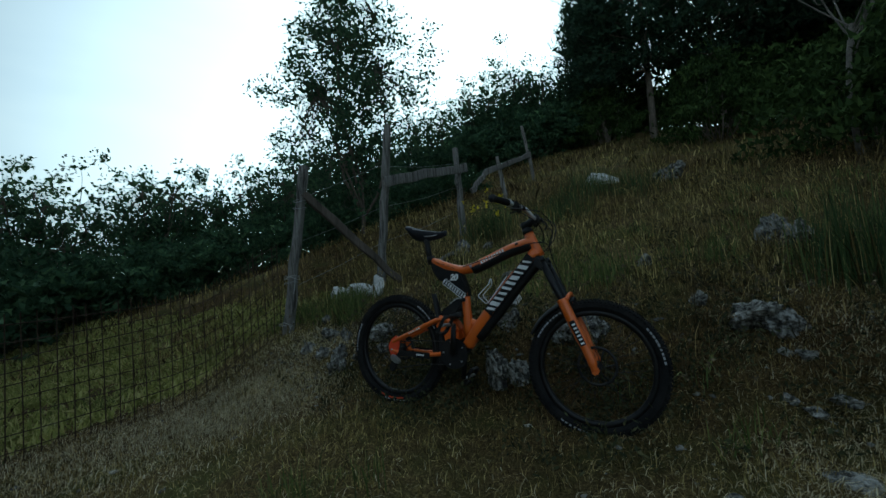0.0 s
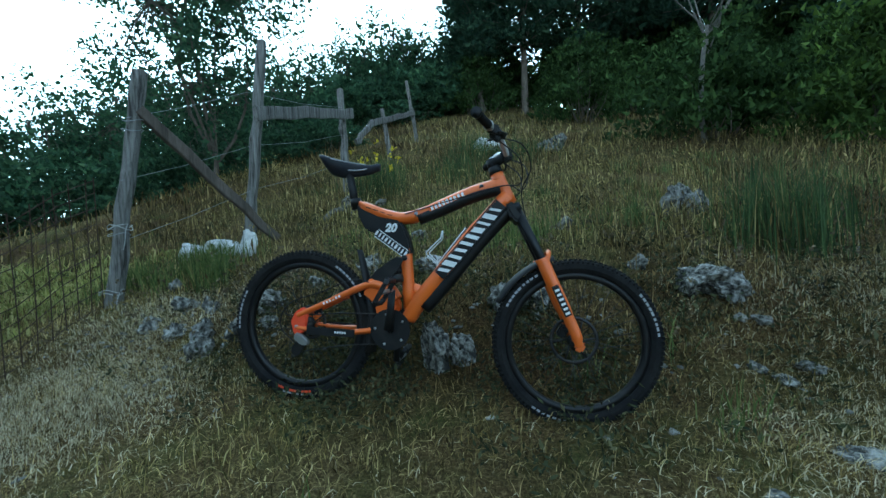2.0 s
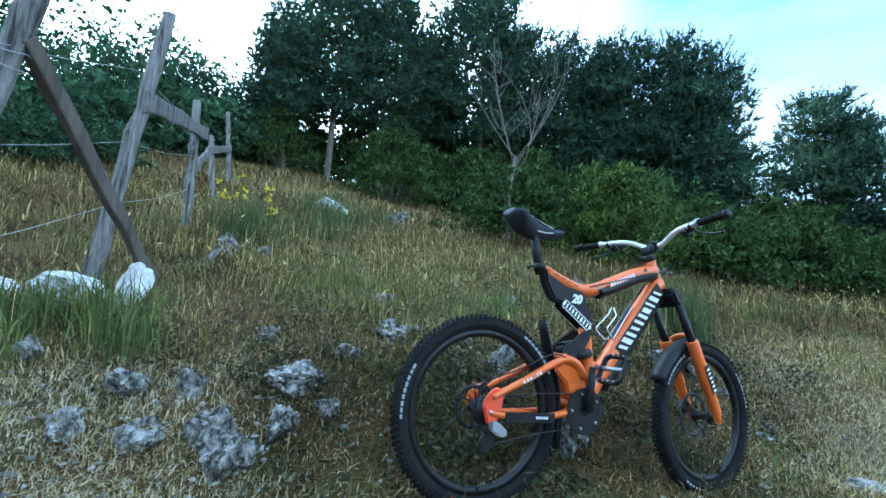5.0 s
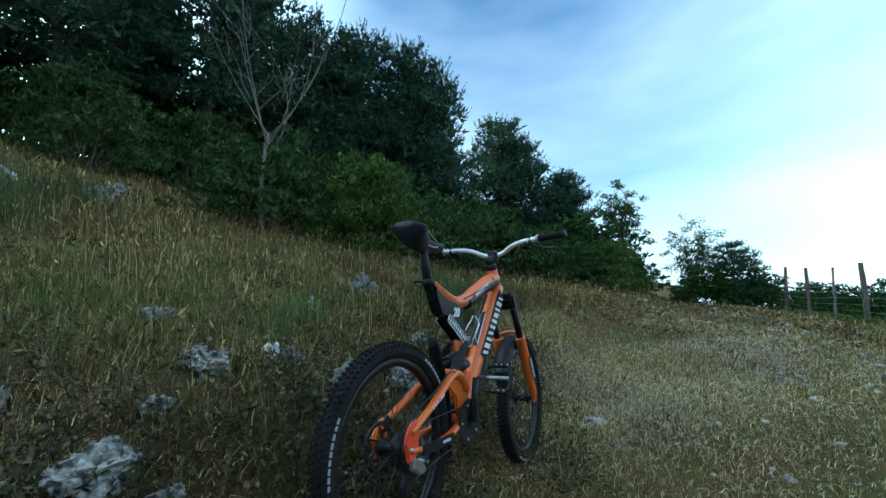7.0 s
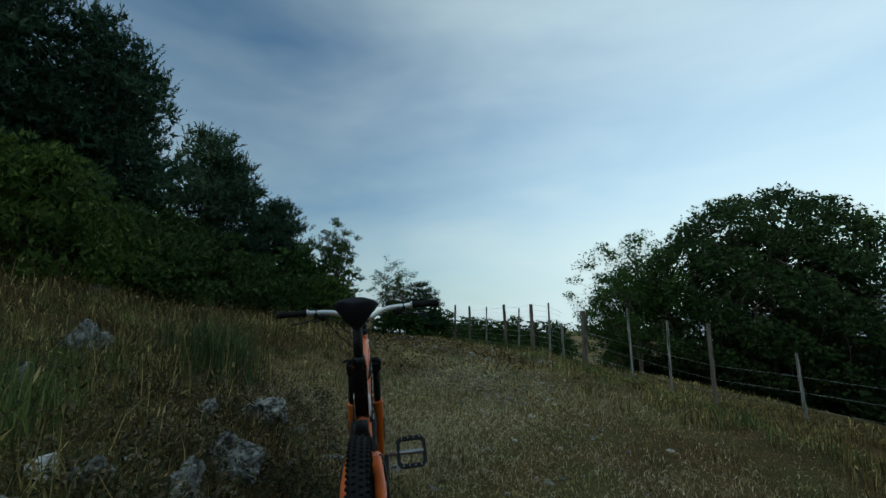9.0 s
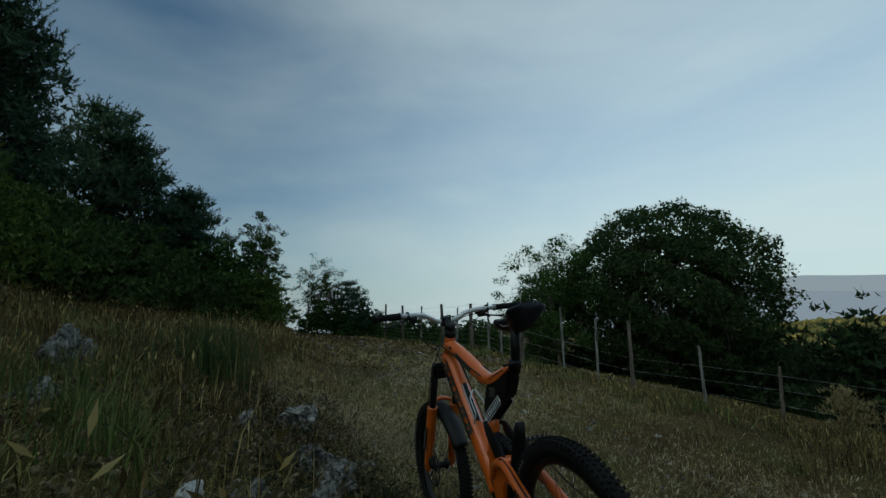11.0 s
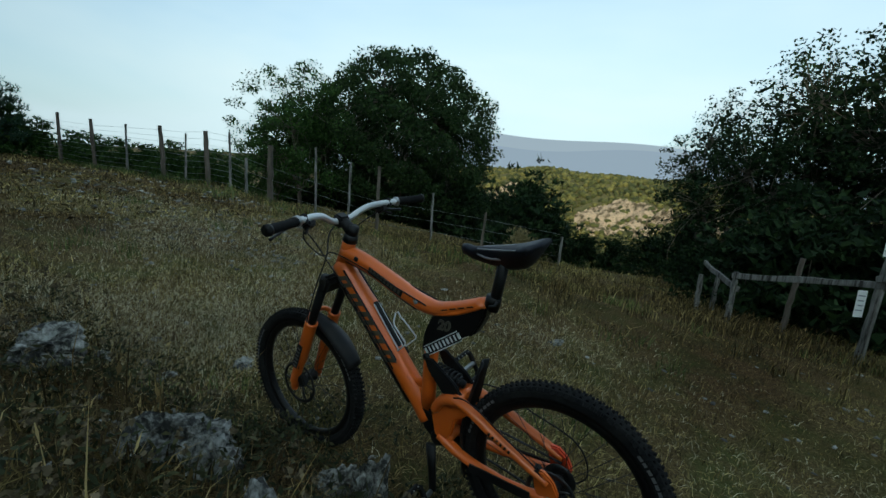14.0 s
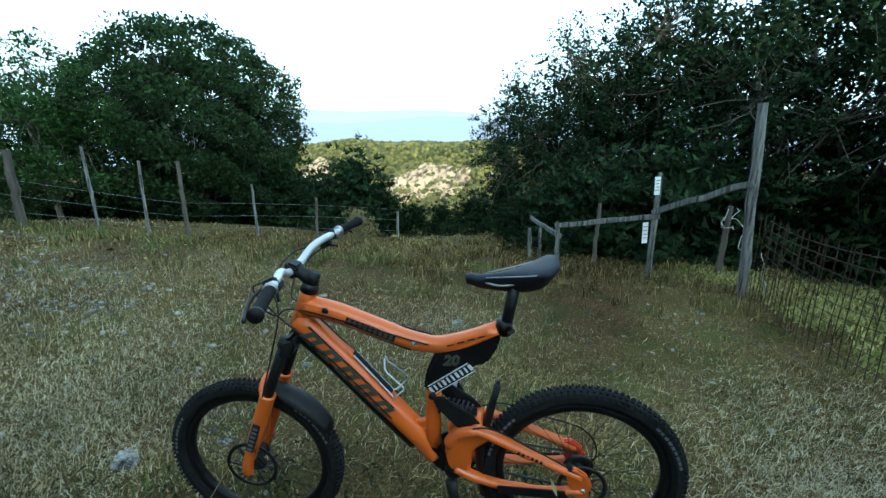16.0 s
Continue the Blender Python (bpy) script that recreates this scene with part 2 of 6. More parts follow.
M_WIRE = paint("zinc_wire", (0.35, 0.36, 0.37), 0.45, 0.5, 0.8)
M_BARK = blotchy("pine_bark", [(0.3, (0.075, 0.06, 0.047)), (0.7, (0.2, 0.165, 0.13))], 5, 30, 0.95, bump=0.9, dist=0.03, stretch=(2, 2, 0.5))
M_TWIG = blotchy("grey_twigs", [(0.3, (0.09, 0.08, 0.068)), (0.7, (0.2, 0.18, 0.155))], 5, 30, 0.95, bump=0.3)
M_PINE = leafy("pine_needles", [(0.0, (0.024, 0.048, 0.032)), (0.6, (0.042, 0.078, 0.048)), (1.0, (0.075, 0.12, 0.066))], 0.75, 0.2, 0.12)
M_BUSH = leafy("juniper_leaves", [(0.0, (0.022, 0.04, 0.012)), (0.6, (0.045, 0.074, 0.022)), (1.0, (0.09, 0.135, 0.04))], 0.8, 0.2, 0.08)
M_LEAF = leafy("broad_leaves", [(0.0, (0.02, 0.044, 0.01)), (0.6, (0.042, 0.084, 0.018)), (1.0, (0.085, 0.14, 0.032))], 0.65, 0.3, 0.15)
M_OAK = leafy("oak_leaves", [(0.0, (0.013, 0.025, 0.008)), (0.6, (0.025, 0.045, 0.013)), (1.0, (0.045, 0.07, 0.02))], 0.7, 0.12, 0.12)
M_FIR = leafy("hornbeam_leaves", [(0.0, (0.009, 0.018, 0.0075)), (0.6, (0.018, 0.034, 0.012)), (1.0, (0.038, 0.062, 0.02))], 0.7, 0.15, 0.12)
STRAW = [(0.0, (0.025, 0.02, 0.008)), (0.45, (0.098, 0.074, 0.034)), (0.78, (0.30, 0.238, 0.125)), (1.0, (0.66, 0.565, 0.37))]
OLIVE = [(0.0, (0.03, 0.037, 0.014)), (0.4, (0.075, 0.085, 0.032)), (0.8, (0.17, 0.165, 0.072)), (1.0, (0.42, 0.37, 0.2))]
M_STRAW = leafy("dry_grass", STRAW, 0.7, 0.3, other=[(0.0, (0.065, 0.045, 0.015)), (0.4, (0.13, 0.095, 0.042)), (1.0, (0.33, 0.255, 0.12))], patch=1.6, zones=True)
M_TALL = leafy("meadow_grass", [(0.0, (0.025, 0.021, 0.009)), (0.45, (0.085, 0.07, 0.033)), (0.82, (0.25, 0.208, 0.112)), (1.0, (0.58, 0.5, 0.33))], 0.7, 0.3, other=OLIVE, patch=0.7, zones=True)
M_HERB = leafy("low_herbs", [(0.0, (0.022, 0.027, 0.011)), (0.6, (0.05, 0.055, 0.021)), (1.0, (0.12, 0.108, 0.048))], 0.8, 0.1)
M_DRYHEAD = leafy("dried_flower_heads", [(0.0, (0.06, 0.046, 0.026)), (1.0, (0.22, 0.17, 0.1))], 0.9, 0.0)
M_GREEN = leafy("green_grass", [(0.0, (0.05, 0.075, 0.02)), (0.6, (0.11, 0.15, 0.04)), (1.0, (0.27, 0.28, 0.10))], 0.6, 0.3)
M_YELLOW = leafy("yellow_petals", [(0.0, (0.55, 0.42, 0.02)), (1.0, (0.75, 0.6, 0.04))], 0.6, 0.3)

M_BROOM = leafy("broom_stems", [(0.0, (0.03, 0.055, 0.018)), (0.7, (0.07, 0.11, 0.035)), (1.0, (0.15, 0.18, 0.06))], 0.7, 0.15)
M_BRIGHT = leafy("bright_leaves", [(0.0, (0.03, 0.05, 0.01)), (0.6, (0.062, 0.098, 0.02)), (1.0, (0.145, 0.205, 0.042))], 0.7, 0.3, 0.12)
M_PASTURE = leafy("pasture_blades", [(0.0, (0.2, 0.21, 0.06)), (0.6, (0.42, 0.42, 0.13)), (1.0, (0.62, 0.56, 0.26))], 0.7, 0.3)
M_WOODS = leafy("woodland_leaves", [(0.0, (0.032, 0.066, 0.036)), (0.6, (0.06, 0.115, 0.06)), (1.0, (0.105, 0.17, 0.08))], 0.7, 0.25, 0.12)
M_DRYBUSH = leafy("dry_shrub_leaves", [(0.0, (0.12, 0.10, 0.045)), (1.0, (0.36, 0.29, 0.14))], 0.8, 0.2)
M_PALE = leafy("bleached_straw", [(0.0, (0.3, 0.24, 0.13)), (0.5, (0.6, 0.51, 0.32)), (1.0, (0.85, 0.76, 0.55))], 0.8, 0.2)

# ---- helpers for meshes ----
def obj(name, verts, faces, mat, parent=None, smooth=False):
    me = bpy.data.meshes.new(name)
    me.from_pydata([tuple(v) for v in verts], [], [tuple(f) for f in faces])
    if smooth:
        me.polygons.foreach_set("use_smooth", [True] * len(me.polygons))
    me.materials.append(mat)
    me.update()
    ob = new(name, me)
    ob.parent = parent
    return ob


def bulk(name, v, k, mat, parent=None, smooth=False):
    """A mesh of many k-cornered faces that share no corner: v holds n*k places."""
    v = np.asarray(v, np.float32).reshape(-1, 3)
    nf = len(v) // k
    me = bpy.data.meshes.new(name)
    me.vertices.add(len(v))
    me.vertices.foreach_set("co", v.ravel())
    me.loops.add(nf * k)
    me.loops.foreach_set("vertex_index", np.arange(nf * k, dtype=np.int32))
    me.polygons.add(nf)
    me.polygons.foreach_set("loop_start", np.arange(0, nf * k, k, dtype=np.int32))
    me.materials.append(mat)
    me.update(calc_edges=True)
    me.validate()
    ob = new(name, me)
    ob.parent = parent
    return ob


def indexed(name, v, f, mat, parent=None, smooth=True):
    """A mesh from arrays of places and of equal-sized faces."""
    v, f = np.asarray(v, np.float32), np.asarray(f, np.int32)
    k = f.shape[1]
    me = bpy.data.meshes.new(name)
    me.vertices.add(len(v))
    me.vertices.foreach_set("co", v.ravel())
    me.loops.add(f.size)
    me.loops.foreach_set("vertex_index", f.ravel())
    me.polygons.add(len(f))
    me.polygons.foreach_set("loop_start", np.arange(0, f.size, k, dtype=np.int32))
    if smooth:
        me.polygons.foreach_set("use_smooth", np.ones(len(f), dtype=bool))
    me.materials.append(mat)
    me.update(calc_edges=True)
    me.validate()
    ob = new(name, me)
    ob.parent = parent
    return ob


def part(name, bm, mat, parent, label=""):
    """Links a bmesh as one mesh under a thing or part."""
    me = bpy.data.meshes.new(name)
    bm.to_mesh(me)
    bm.free()
    me.materials.append(mat)
    ob = new(name, me)
    ob.parent = parent
    return tagged(ob, label)


def sweep_arrays(pts, radii, sides=8, flat=1.0, closed=False, caps=True):
    """Corners and quads of a tube along pts; flat squeezes it across."""
    pts = [Vector(p) for p in pts]
    n = len(pts)
    v, f = [], []
    up = Vector((0.13, 0.31, 1)).normalized()
    prev = None
    for i, p in enumerate(pts):
        if closed:
            d = pts[(i + 1) % n] - pts[i - 1]
        else:
            d = pts[min(i + 1, n - 1)] - pts[max(i - 1, 0)]
        d.normalize()
        if prev is None:
            a = d.cross(up if abs(d.dot(up)) < 0.95 else Vector((1, 0, 0))).normalized()
        else:
            a = (prev - d * prev.dot(d)).normalized()
        prev = a
        b = d.cross(a)
        r = radii[i] if isinstance(radii, (list, tuple)) else radii
        for s in range(sides):
            w = 2 * math.pi * s / sides
            v.append(p + a * (math.cos(w) * r) + b * (math.sin(w) * r * flat))
    for i in range(n if closed else n - 1):
        j = (i + 1) % n
        for s in range(sides):
            t = (s + 1) % sides
            f.append((i * sides + s, i * sides + t, j * sides + t, j * sides + s))
    if caps and not closed:
        f.append(tuple(range(sides - 1, -1, -1)))
        f.append(tuple((n - 1) * sides + s for s in range(sides)))
    return v, f


def tube(name, pts, radii, mat, parent=None, sides=10, flat=1.0, closed=False, label=""):
    v, f = sweep_arrays(pts, radii, sides, flat, closed)
    ob = obj(name, v, f, mat, parent, smooth=True)
    return tagged(ob, label)


def spline(pts, per=6):
    """Points on a smooth curve through pts."""
    p = [Vector(q) for q in pts]
    p = [p[0] * 2 - p[1]] + p + [p[-1] * 2 - p[-2]]
    out = []
    for i in range(1, len(p) - 2):
        for s in range(per):
            t = s / per
            a, b, c, d = p[i - 1], p[i], p[i + 1], p[i + 2]
            out.append(0.5 * (2 * b + (c - a) * t + (2 * a - 5 * b + 4 * c - d) * t * t + (3 * b - a - 3 * c + d) * t ** 3))
    return out + [p[-2]]


# ---- ground ----
def land(x, y):
    """Height of the ground: a track that climbs gently, a bank rising on its +y side and a slope falling away on the other."""
    x, y = np.asarray(x, float), np.asarray(y, float)
    u = y - 0.25
    up = 0.375 * ((np.sqrt(u * u + 0.36) + u) / 2) - 0.06
    up = up * (1 - 0.022 * np.clip(x, 0, 10))
    k = np.clip((-x - 3.5) / 9, 0, 1)
    up = up * (1 - 0.55 * k * k * (3 - 2 * k) * np.clip((y - 1) / 4, 0, 1))
    hi = np.clip(y - 15.5, 0, None)
    up = up - 0.5 * hi * hi / (hi + 5)
    w = 1 / (1 + np.exp(np.clip((y - 2.5) * 1.1, -50, 50)))
    # the low step of the bank beside the track
    step = 0.23 / (1 + np.exp(np.clip((0.42 - y) * 9, -50, 50))) * np.exp(-np.clip(y - 0.5, 0, None) / 2.2) / (1 + np.exp(np.clip((-2.4 - x) * 4, -50, 50)))
    # the track's own climb, over a brow at x = 12
    climb = 0.36 * np.tanh(np.minimum(x, 0) / 8) + 0.047 * np.clip(x, 0, None) - 0.085 * np.log1p(np.exp(np.clip(x - 12, -40, 40)))
    climb = np.maximum(climb, -6)
    # the meadow below the track: level at first, then a steeper fall to a lower terrace
    d = np.clip(-y, 0, None)
    onset = 3.8 + 1.2 * np.clip((x - 8) / 3, 0, 1)
    fall = 0.05 * np.minimum(d, 9) + np.clip(0.75 + 0.13 * x, 0.4, 1.35) * (1 - np.exp(-np.clip(d - onset, 0, None) / 3))
    z = up + step + w * climb - fall
    z = z - 0.17 * np.exp(-((x - 1.8) ** 2 + y * y) / 1.5)
    lo = np.clip(-y - 9, 0, None)
    z = z - 0.30 * lo * lo / (lo + 6)
    fx = np.clip(x - 24, 0, None)
    z = z - 0.12 * fx * fx / (fx + 15) * w
    gx = np.clip(x - 13, 0, None)
    z = z - 0.3 * gx * gx / (gx + 6) / (1 + np.exp(np.clip((y + 5.4) * 2.0, -50, 50)))
    z = z - 0.22 * np.exp(-((x - 13.5) / 4.5) ** 2 - ((y + 4.2) / 2.2) ** 2)
    bumps = 0.03 * np.sin(x * 2.1 + 1.3 * np.sin(y * 1.7)) * np.sin(y * 2.6 + x * 0.6) + 0.05 * np.sin(x * 0.7 + 2) * np.sin(y * 0.9 + 0.5)
    near = np.exp(-((x - 0.6) ** 2 + (y * 1.6) ** 2) / 1.2)
    z = z + bumps * (1 - near)
    return np.maximum(z, -150.0)


def axis_steps(lo, hi, step, far):
    core = np.arange(lo, hi + step / 2, step)
    out, s, q = [], step, hi
    while q < far:
        s *= 1.18
        q += s
        out.append(q)
    neg, s, q = [], step, lo
    while q > -far:
        s *= 1.18
        q -= s
        neg.append(q)
    return np.array(neg[::-1] + list(core) + out)


def build_ground():
    xs, ys = axis_steps(-6, 12, 0.14, 4200), axis_steps(-9, 9, 0.14, 4200)
    gx, gy = np.meshgrid(xs, ys)
    z = land(gx, gy)
    v = np.stack([gx, gy, z], -1).reshape(-1, 3)
    nx, ny = len(xs), len(ys)
    i = np.arange(nx * ny).reshape(ny, nx)
    f = np.stack([i[:-1, :-1], i[:-1, 1:], i[1:, 1:], i[1:, :-1]], -1).reshape(-1, 4)
    return tagged(indexed("ground", v, f, M_GROUND), "dry straw-coloured meadow ground on a sloping hillside", "ground", kind="structure")


build_ground()

# ---- trees and shrubs ----
def leaf_quads(rng, centres, length, width, up=0.0):
    """Rhombic leaves with random turns about the given places; up pulls their tips upwards."""
    n = len(centres)
    d = rng.normal(size=(n, 3))
    d[:, 2] = d[:, 2] * 0.8 + up
    d /= np.linalg.norm(d, axis=1, keepdims=True)
    e = np.cross(d, rng.normal(size=(n, 3)))
    e /= np.linalg.norm(e, axis=1, keepdims=True) + 1e-9
    ln = (length * rng.uniform(0.6, 1.35, n))[:, None]
    wd = (width * rng.uniform(0.6, 1.35, n))[:, None]
    c = np.asarray(centres)
    return np.stack([c - d * ln * 0.5, c + e * wd * 0.5 - d * ln * 0.05, c + d * ln * 0.5, c - e * wd * 0.5 - d * ln * 0.05], 1).reshape(-1, 3)


def needle_fans(rng, centres, radius, per, length, width, up=0.45):
    """Rosettes of thin three-cornered needles that spread from each place, outwards and upwards."""
    c = np.repeat(np.asarray(centres), per, 0)
    r = np.repeat(np.asarray(radius), per)[:, None]
    n = len(c)
    d = rng.normal(size=(n, 3))
    d[:, 2] = np.abs(d[:, 2]) * 0.7 + up
    d /= np.linalg.norm(d, axis=1, keepdims=True)
    e = np.cross(d, rng.normal(size=(n, 3)))
    e /= np.linalg.norm(e, axis=1, keepdims=True) + 1e-9
    foot = c + rng.normal(size=(n, 3)) * r * (0.42, 0.42, 0.16)
    ln = length * rng.uniform(0.6, 1.3, (n, 1))
    wd = width * rng.uniform(0.6, 1.4, (n, 1))
    return np.stack([foot - e * wd * 0.5, foot + e * wd * 0.5, foot + d * ln], 1).reshape(-1, 3)


def shoots(rng, foot, way, long, per, length, width):
    """Upright shoots set round with three-cornered needles that lean towards the tip."""
    f, w = np.repeat(foot, per, 0), np.repeat(way, per, 0)
    n = len(f)
    at = f + w * (np.repeat(long, per) * rng.uniform(-0.3, 1.0, n))[:, None]
    d = rng.normal(size=(n, 3)) * 0.55 + w * 0.8
    d /= np.linalg.norm(d, axis=1, keepdims=True)
    e = np.cross(d, rng.normal(size=(n, 3)))
    e /= np.linalg.norm(e, axis=1, keepdims=True) + 1e-9
    ln = length * rng.uniform(0.6, 1.3, (n, 1))
    wd = width * rng.uniform(0.6, 1.4, (n, 1))
    return np.stack([at - e * wd * 0.5, at + e * wd * 0.5, at + d * ln], 1).reshape(-1, 3)


def ball(rng, n, s):
    """Places in a ball, thicker towards its skin."""
    d = rng.normal(size=(n, 3))
    d /= np.linalg.norm(d, axis=1, keepdims=True)
    return d * (rng.uniform(0.15, 1.0, n) ** 0.55)[:, None] * s


def limb(rng, a, b, r0, r1, sag=0.08, n=5):
    """A bent limb from a to b."""
    a, b = np.array(a, float), np.array(b, float)
    L = np.linalg.norm(b - a)
    off = rng.normal(size=3) * L * sag
    t = np.linspace(0, 1, n)[:, None]
    p = a + (b - a) * t + off * (t * (1 - t) * 3)
    return [tuple(q) for q in p], [r0 + (r1 - r0) * s for s in np.linspace(0, 1, n)]


def wood_mesh(name, limbs, mat, parent, sides=6):
    v, f = [], []
    for pts, rad in limbs:
        a, b = sweep_arrays(pts, rad, sides, caps=False)
        k = len(v)
        v += a
        f += [tuple(q + k for q in w) for w in b]
    return obj(name, v, f, mat, parent, smooth=True)


def pine(seed, h, spread, label, lean=0.0, bare=0.28, whorl=0.5, name="pine_tree", group="pines on the crest"):
    """A black pine: straight trunk, spaced whorls of boughs, each bearing pads of upright shoots set round with needles."""
    rng = np.random.default_rng(seed)
    tree = tagged(new(name), label, "tree", group)
    trunk, rad = limb(rng, (0, 0, -0.3), (lean * h, rng.normal() * 0.02 * h, h * 0.97), 0.017 * h, 0.004 * h, 0.01, 9)
    limbs, foot, way, pads = [(trunk, rad)], [], [], []
    z = bare * h
    while z < h * 0.99:
        q = (z / h - bare) / (1 - bare)
        reach = spread * (0.62 + 0.5 * min(q / 0.35, 1)) * max(1 - max(q - 0.35, 0) / 0.68, 0.02) ** 0.62 + 0.12
        a0 = rng.uniform(0, 2 * math.pi)
        m = int(rng.integers(5, 8))
        for j in range(m):
            a = a0 + j * 2 * math.pi / m + rng.uniform(-0.4, 0.4)
            r = reach * (rng.uniform(0.72, 1.06) if rng.random() < 0.85 else 1.28)
            base = np.array((lean * z, 0, z))
            out = np.array((math.cos(a), math.sin(a), 0))
            side = np.array((-math.sin(a), math.cos(a), 0))
            tip = base + out * r + (0, 0, r * rng.uniform(0.0, 0.28))
            limbs.append(limb(rng, base, tip, 0.005 * h * (1 - q * 0.6), 0.006, 0.06, 4))
            for s in np.arange(1.0, 0.3, -0.36 / max(r, 0.4)):
                for k in (-1, 0, 1):
                    if k and (rng.random() < 0.25 or r < 0.5):
                        continue
                    pad = base + (tip - base) * s + side * (k * min(r, 1.6) * 0.34 * (1.2 - 0.5 * s) * rng.uniform(0.6, 1.2)) + (0, 0, rng.normal() * 0.06)
                    n = int(rng.integers(2, 5))
                    pads.append(pad + rng.normal(size=(3, 3)) * (0.15, 0.15, 0.04))
                    foot.append(pad + rng.normal(size=(n, 3)) * (0.19, 0.19, 0.06))
                    way.append(np.tile(out * 0.5 * s, (n, 1)) + (0, 0, 1.0) + rng.normal(size=(n, 3)) * (0.35, 0.35, 0.15))
        z += rng.uniform(0.8, 1.4) * whorl
    foot.append(np.array([(lean * h, 0, h * 0.95)] * 3))
    way.append(np.array([(0, 0, 1.0), (0.3, 0.1, 1.0), (-0.2, -0.2, 1.0)]))
    foot, way = np.concatenate(foot), np.concatenate(way)
    way /= np.linalg.norm(way, axis=1, keepdims=True)
    long = rng.uniform(0.25, 0.6, len(foot))
    wood_mesh("trunk", limbs, M_BARK, tree, 5)
    pads = np.concatenate(pads)
    flat = needle_fans(rng, pads, np.full(len(pads), 0.2), 2, 0.29, 0.14, 0.0) - (0, 0, 0.04)
    bulk("crown", np.concatenate([shoots(rng, foot, way, long, 18, 0.15, 0.042), flat]), 3, M_PINE, tree)
    return tree


def shrub(seed, h, w, label, mat, leaf=(0.09, 0.05), clumps=60, per=70, ragged=0.25, name="shrub", group="shrubs on the bank", up=0.2):
    """A many-stemmed bush: clumps of fine leafy shoots with gaps between them and a ragged edge."""
    rng = np.random.default_rng(seed)
    bush = tagged(new(name), label, "bush", group)
    limbs, spots, size = [], [], []
    for i in range(clumps):
        a, u = rng.uniform(0, 2 * math.pi), rng.uniform(0.0, 1) ** 0.7
        el = rng.uniform(0.02, 1) * math.pi / 2
        r = (0.55 + 0.45 * u) * (1 + rng.normal() * ragged * 0.5)
        c = np.array((math.cos(a) * math.cos(el) * w * r, math.sin(a) * math.cos(el) * w * r, 0.06 * h + math.sin(el) * h * 0.9 * r))
        if i % 4 == 0:
            limbs.append(limb(rng, (math.cos(a) * 0.12 * w, math.sin(a) * 0.12 * w, -0.15), c * 0.8, 0.008 * h + 0.004, 0.004, 0.12, 4))
        s = rng.uniform(0.15, 0.29) * (w + h) * 0.5
        k = max(2, int(per * rng.uniform(0.6, 1.3) / 9))
        spots.append(c + ball(rng, k, 1.0) * (s * 1.05, s * 1.05, s * 0.9))
        size.append(np.full(k, s * 0.5))
        spots.append(c * rng.uniform(0.55, 0.8) + ball(rng, 2, 1.0) * s * 0.6)
        size.append(np.full(2, s * 0.8))
    spots, size = np.concatenate(spots), np.concatenate(size)
    wood_mesh("woody_base", limbs, M_BARK, bush, 4)
    bulk("crown", needle_fans(rng, spots, size, 10, leaf[0] * 1.3, leaf[1] * 1.12, up), 3, mat, bush)
    return bush


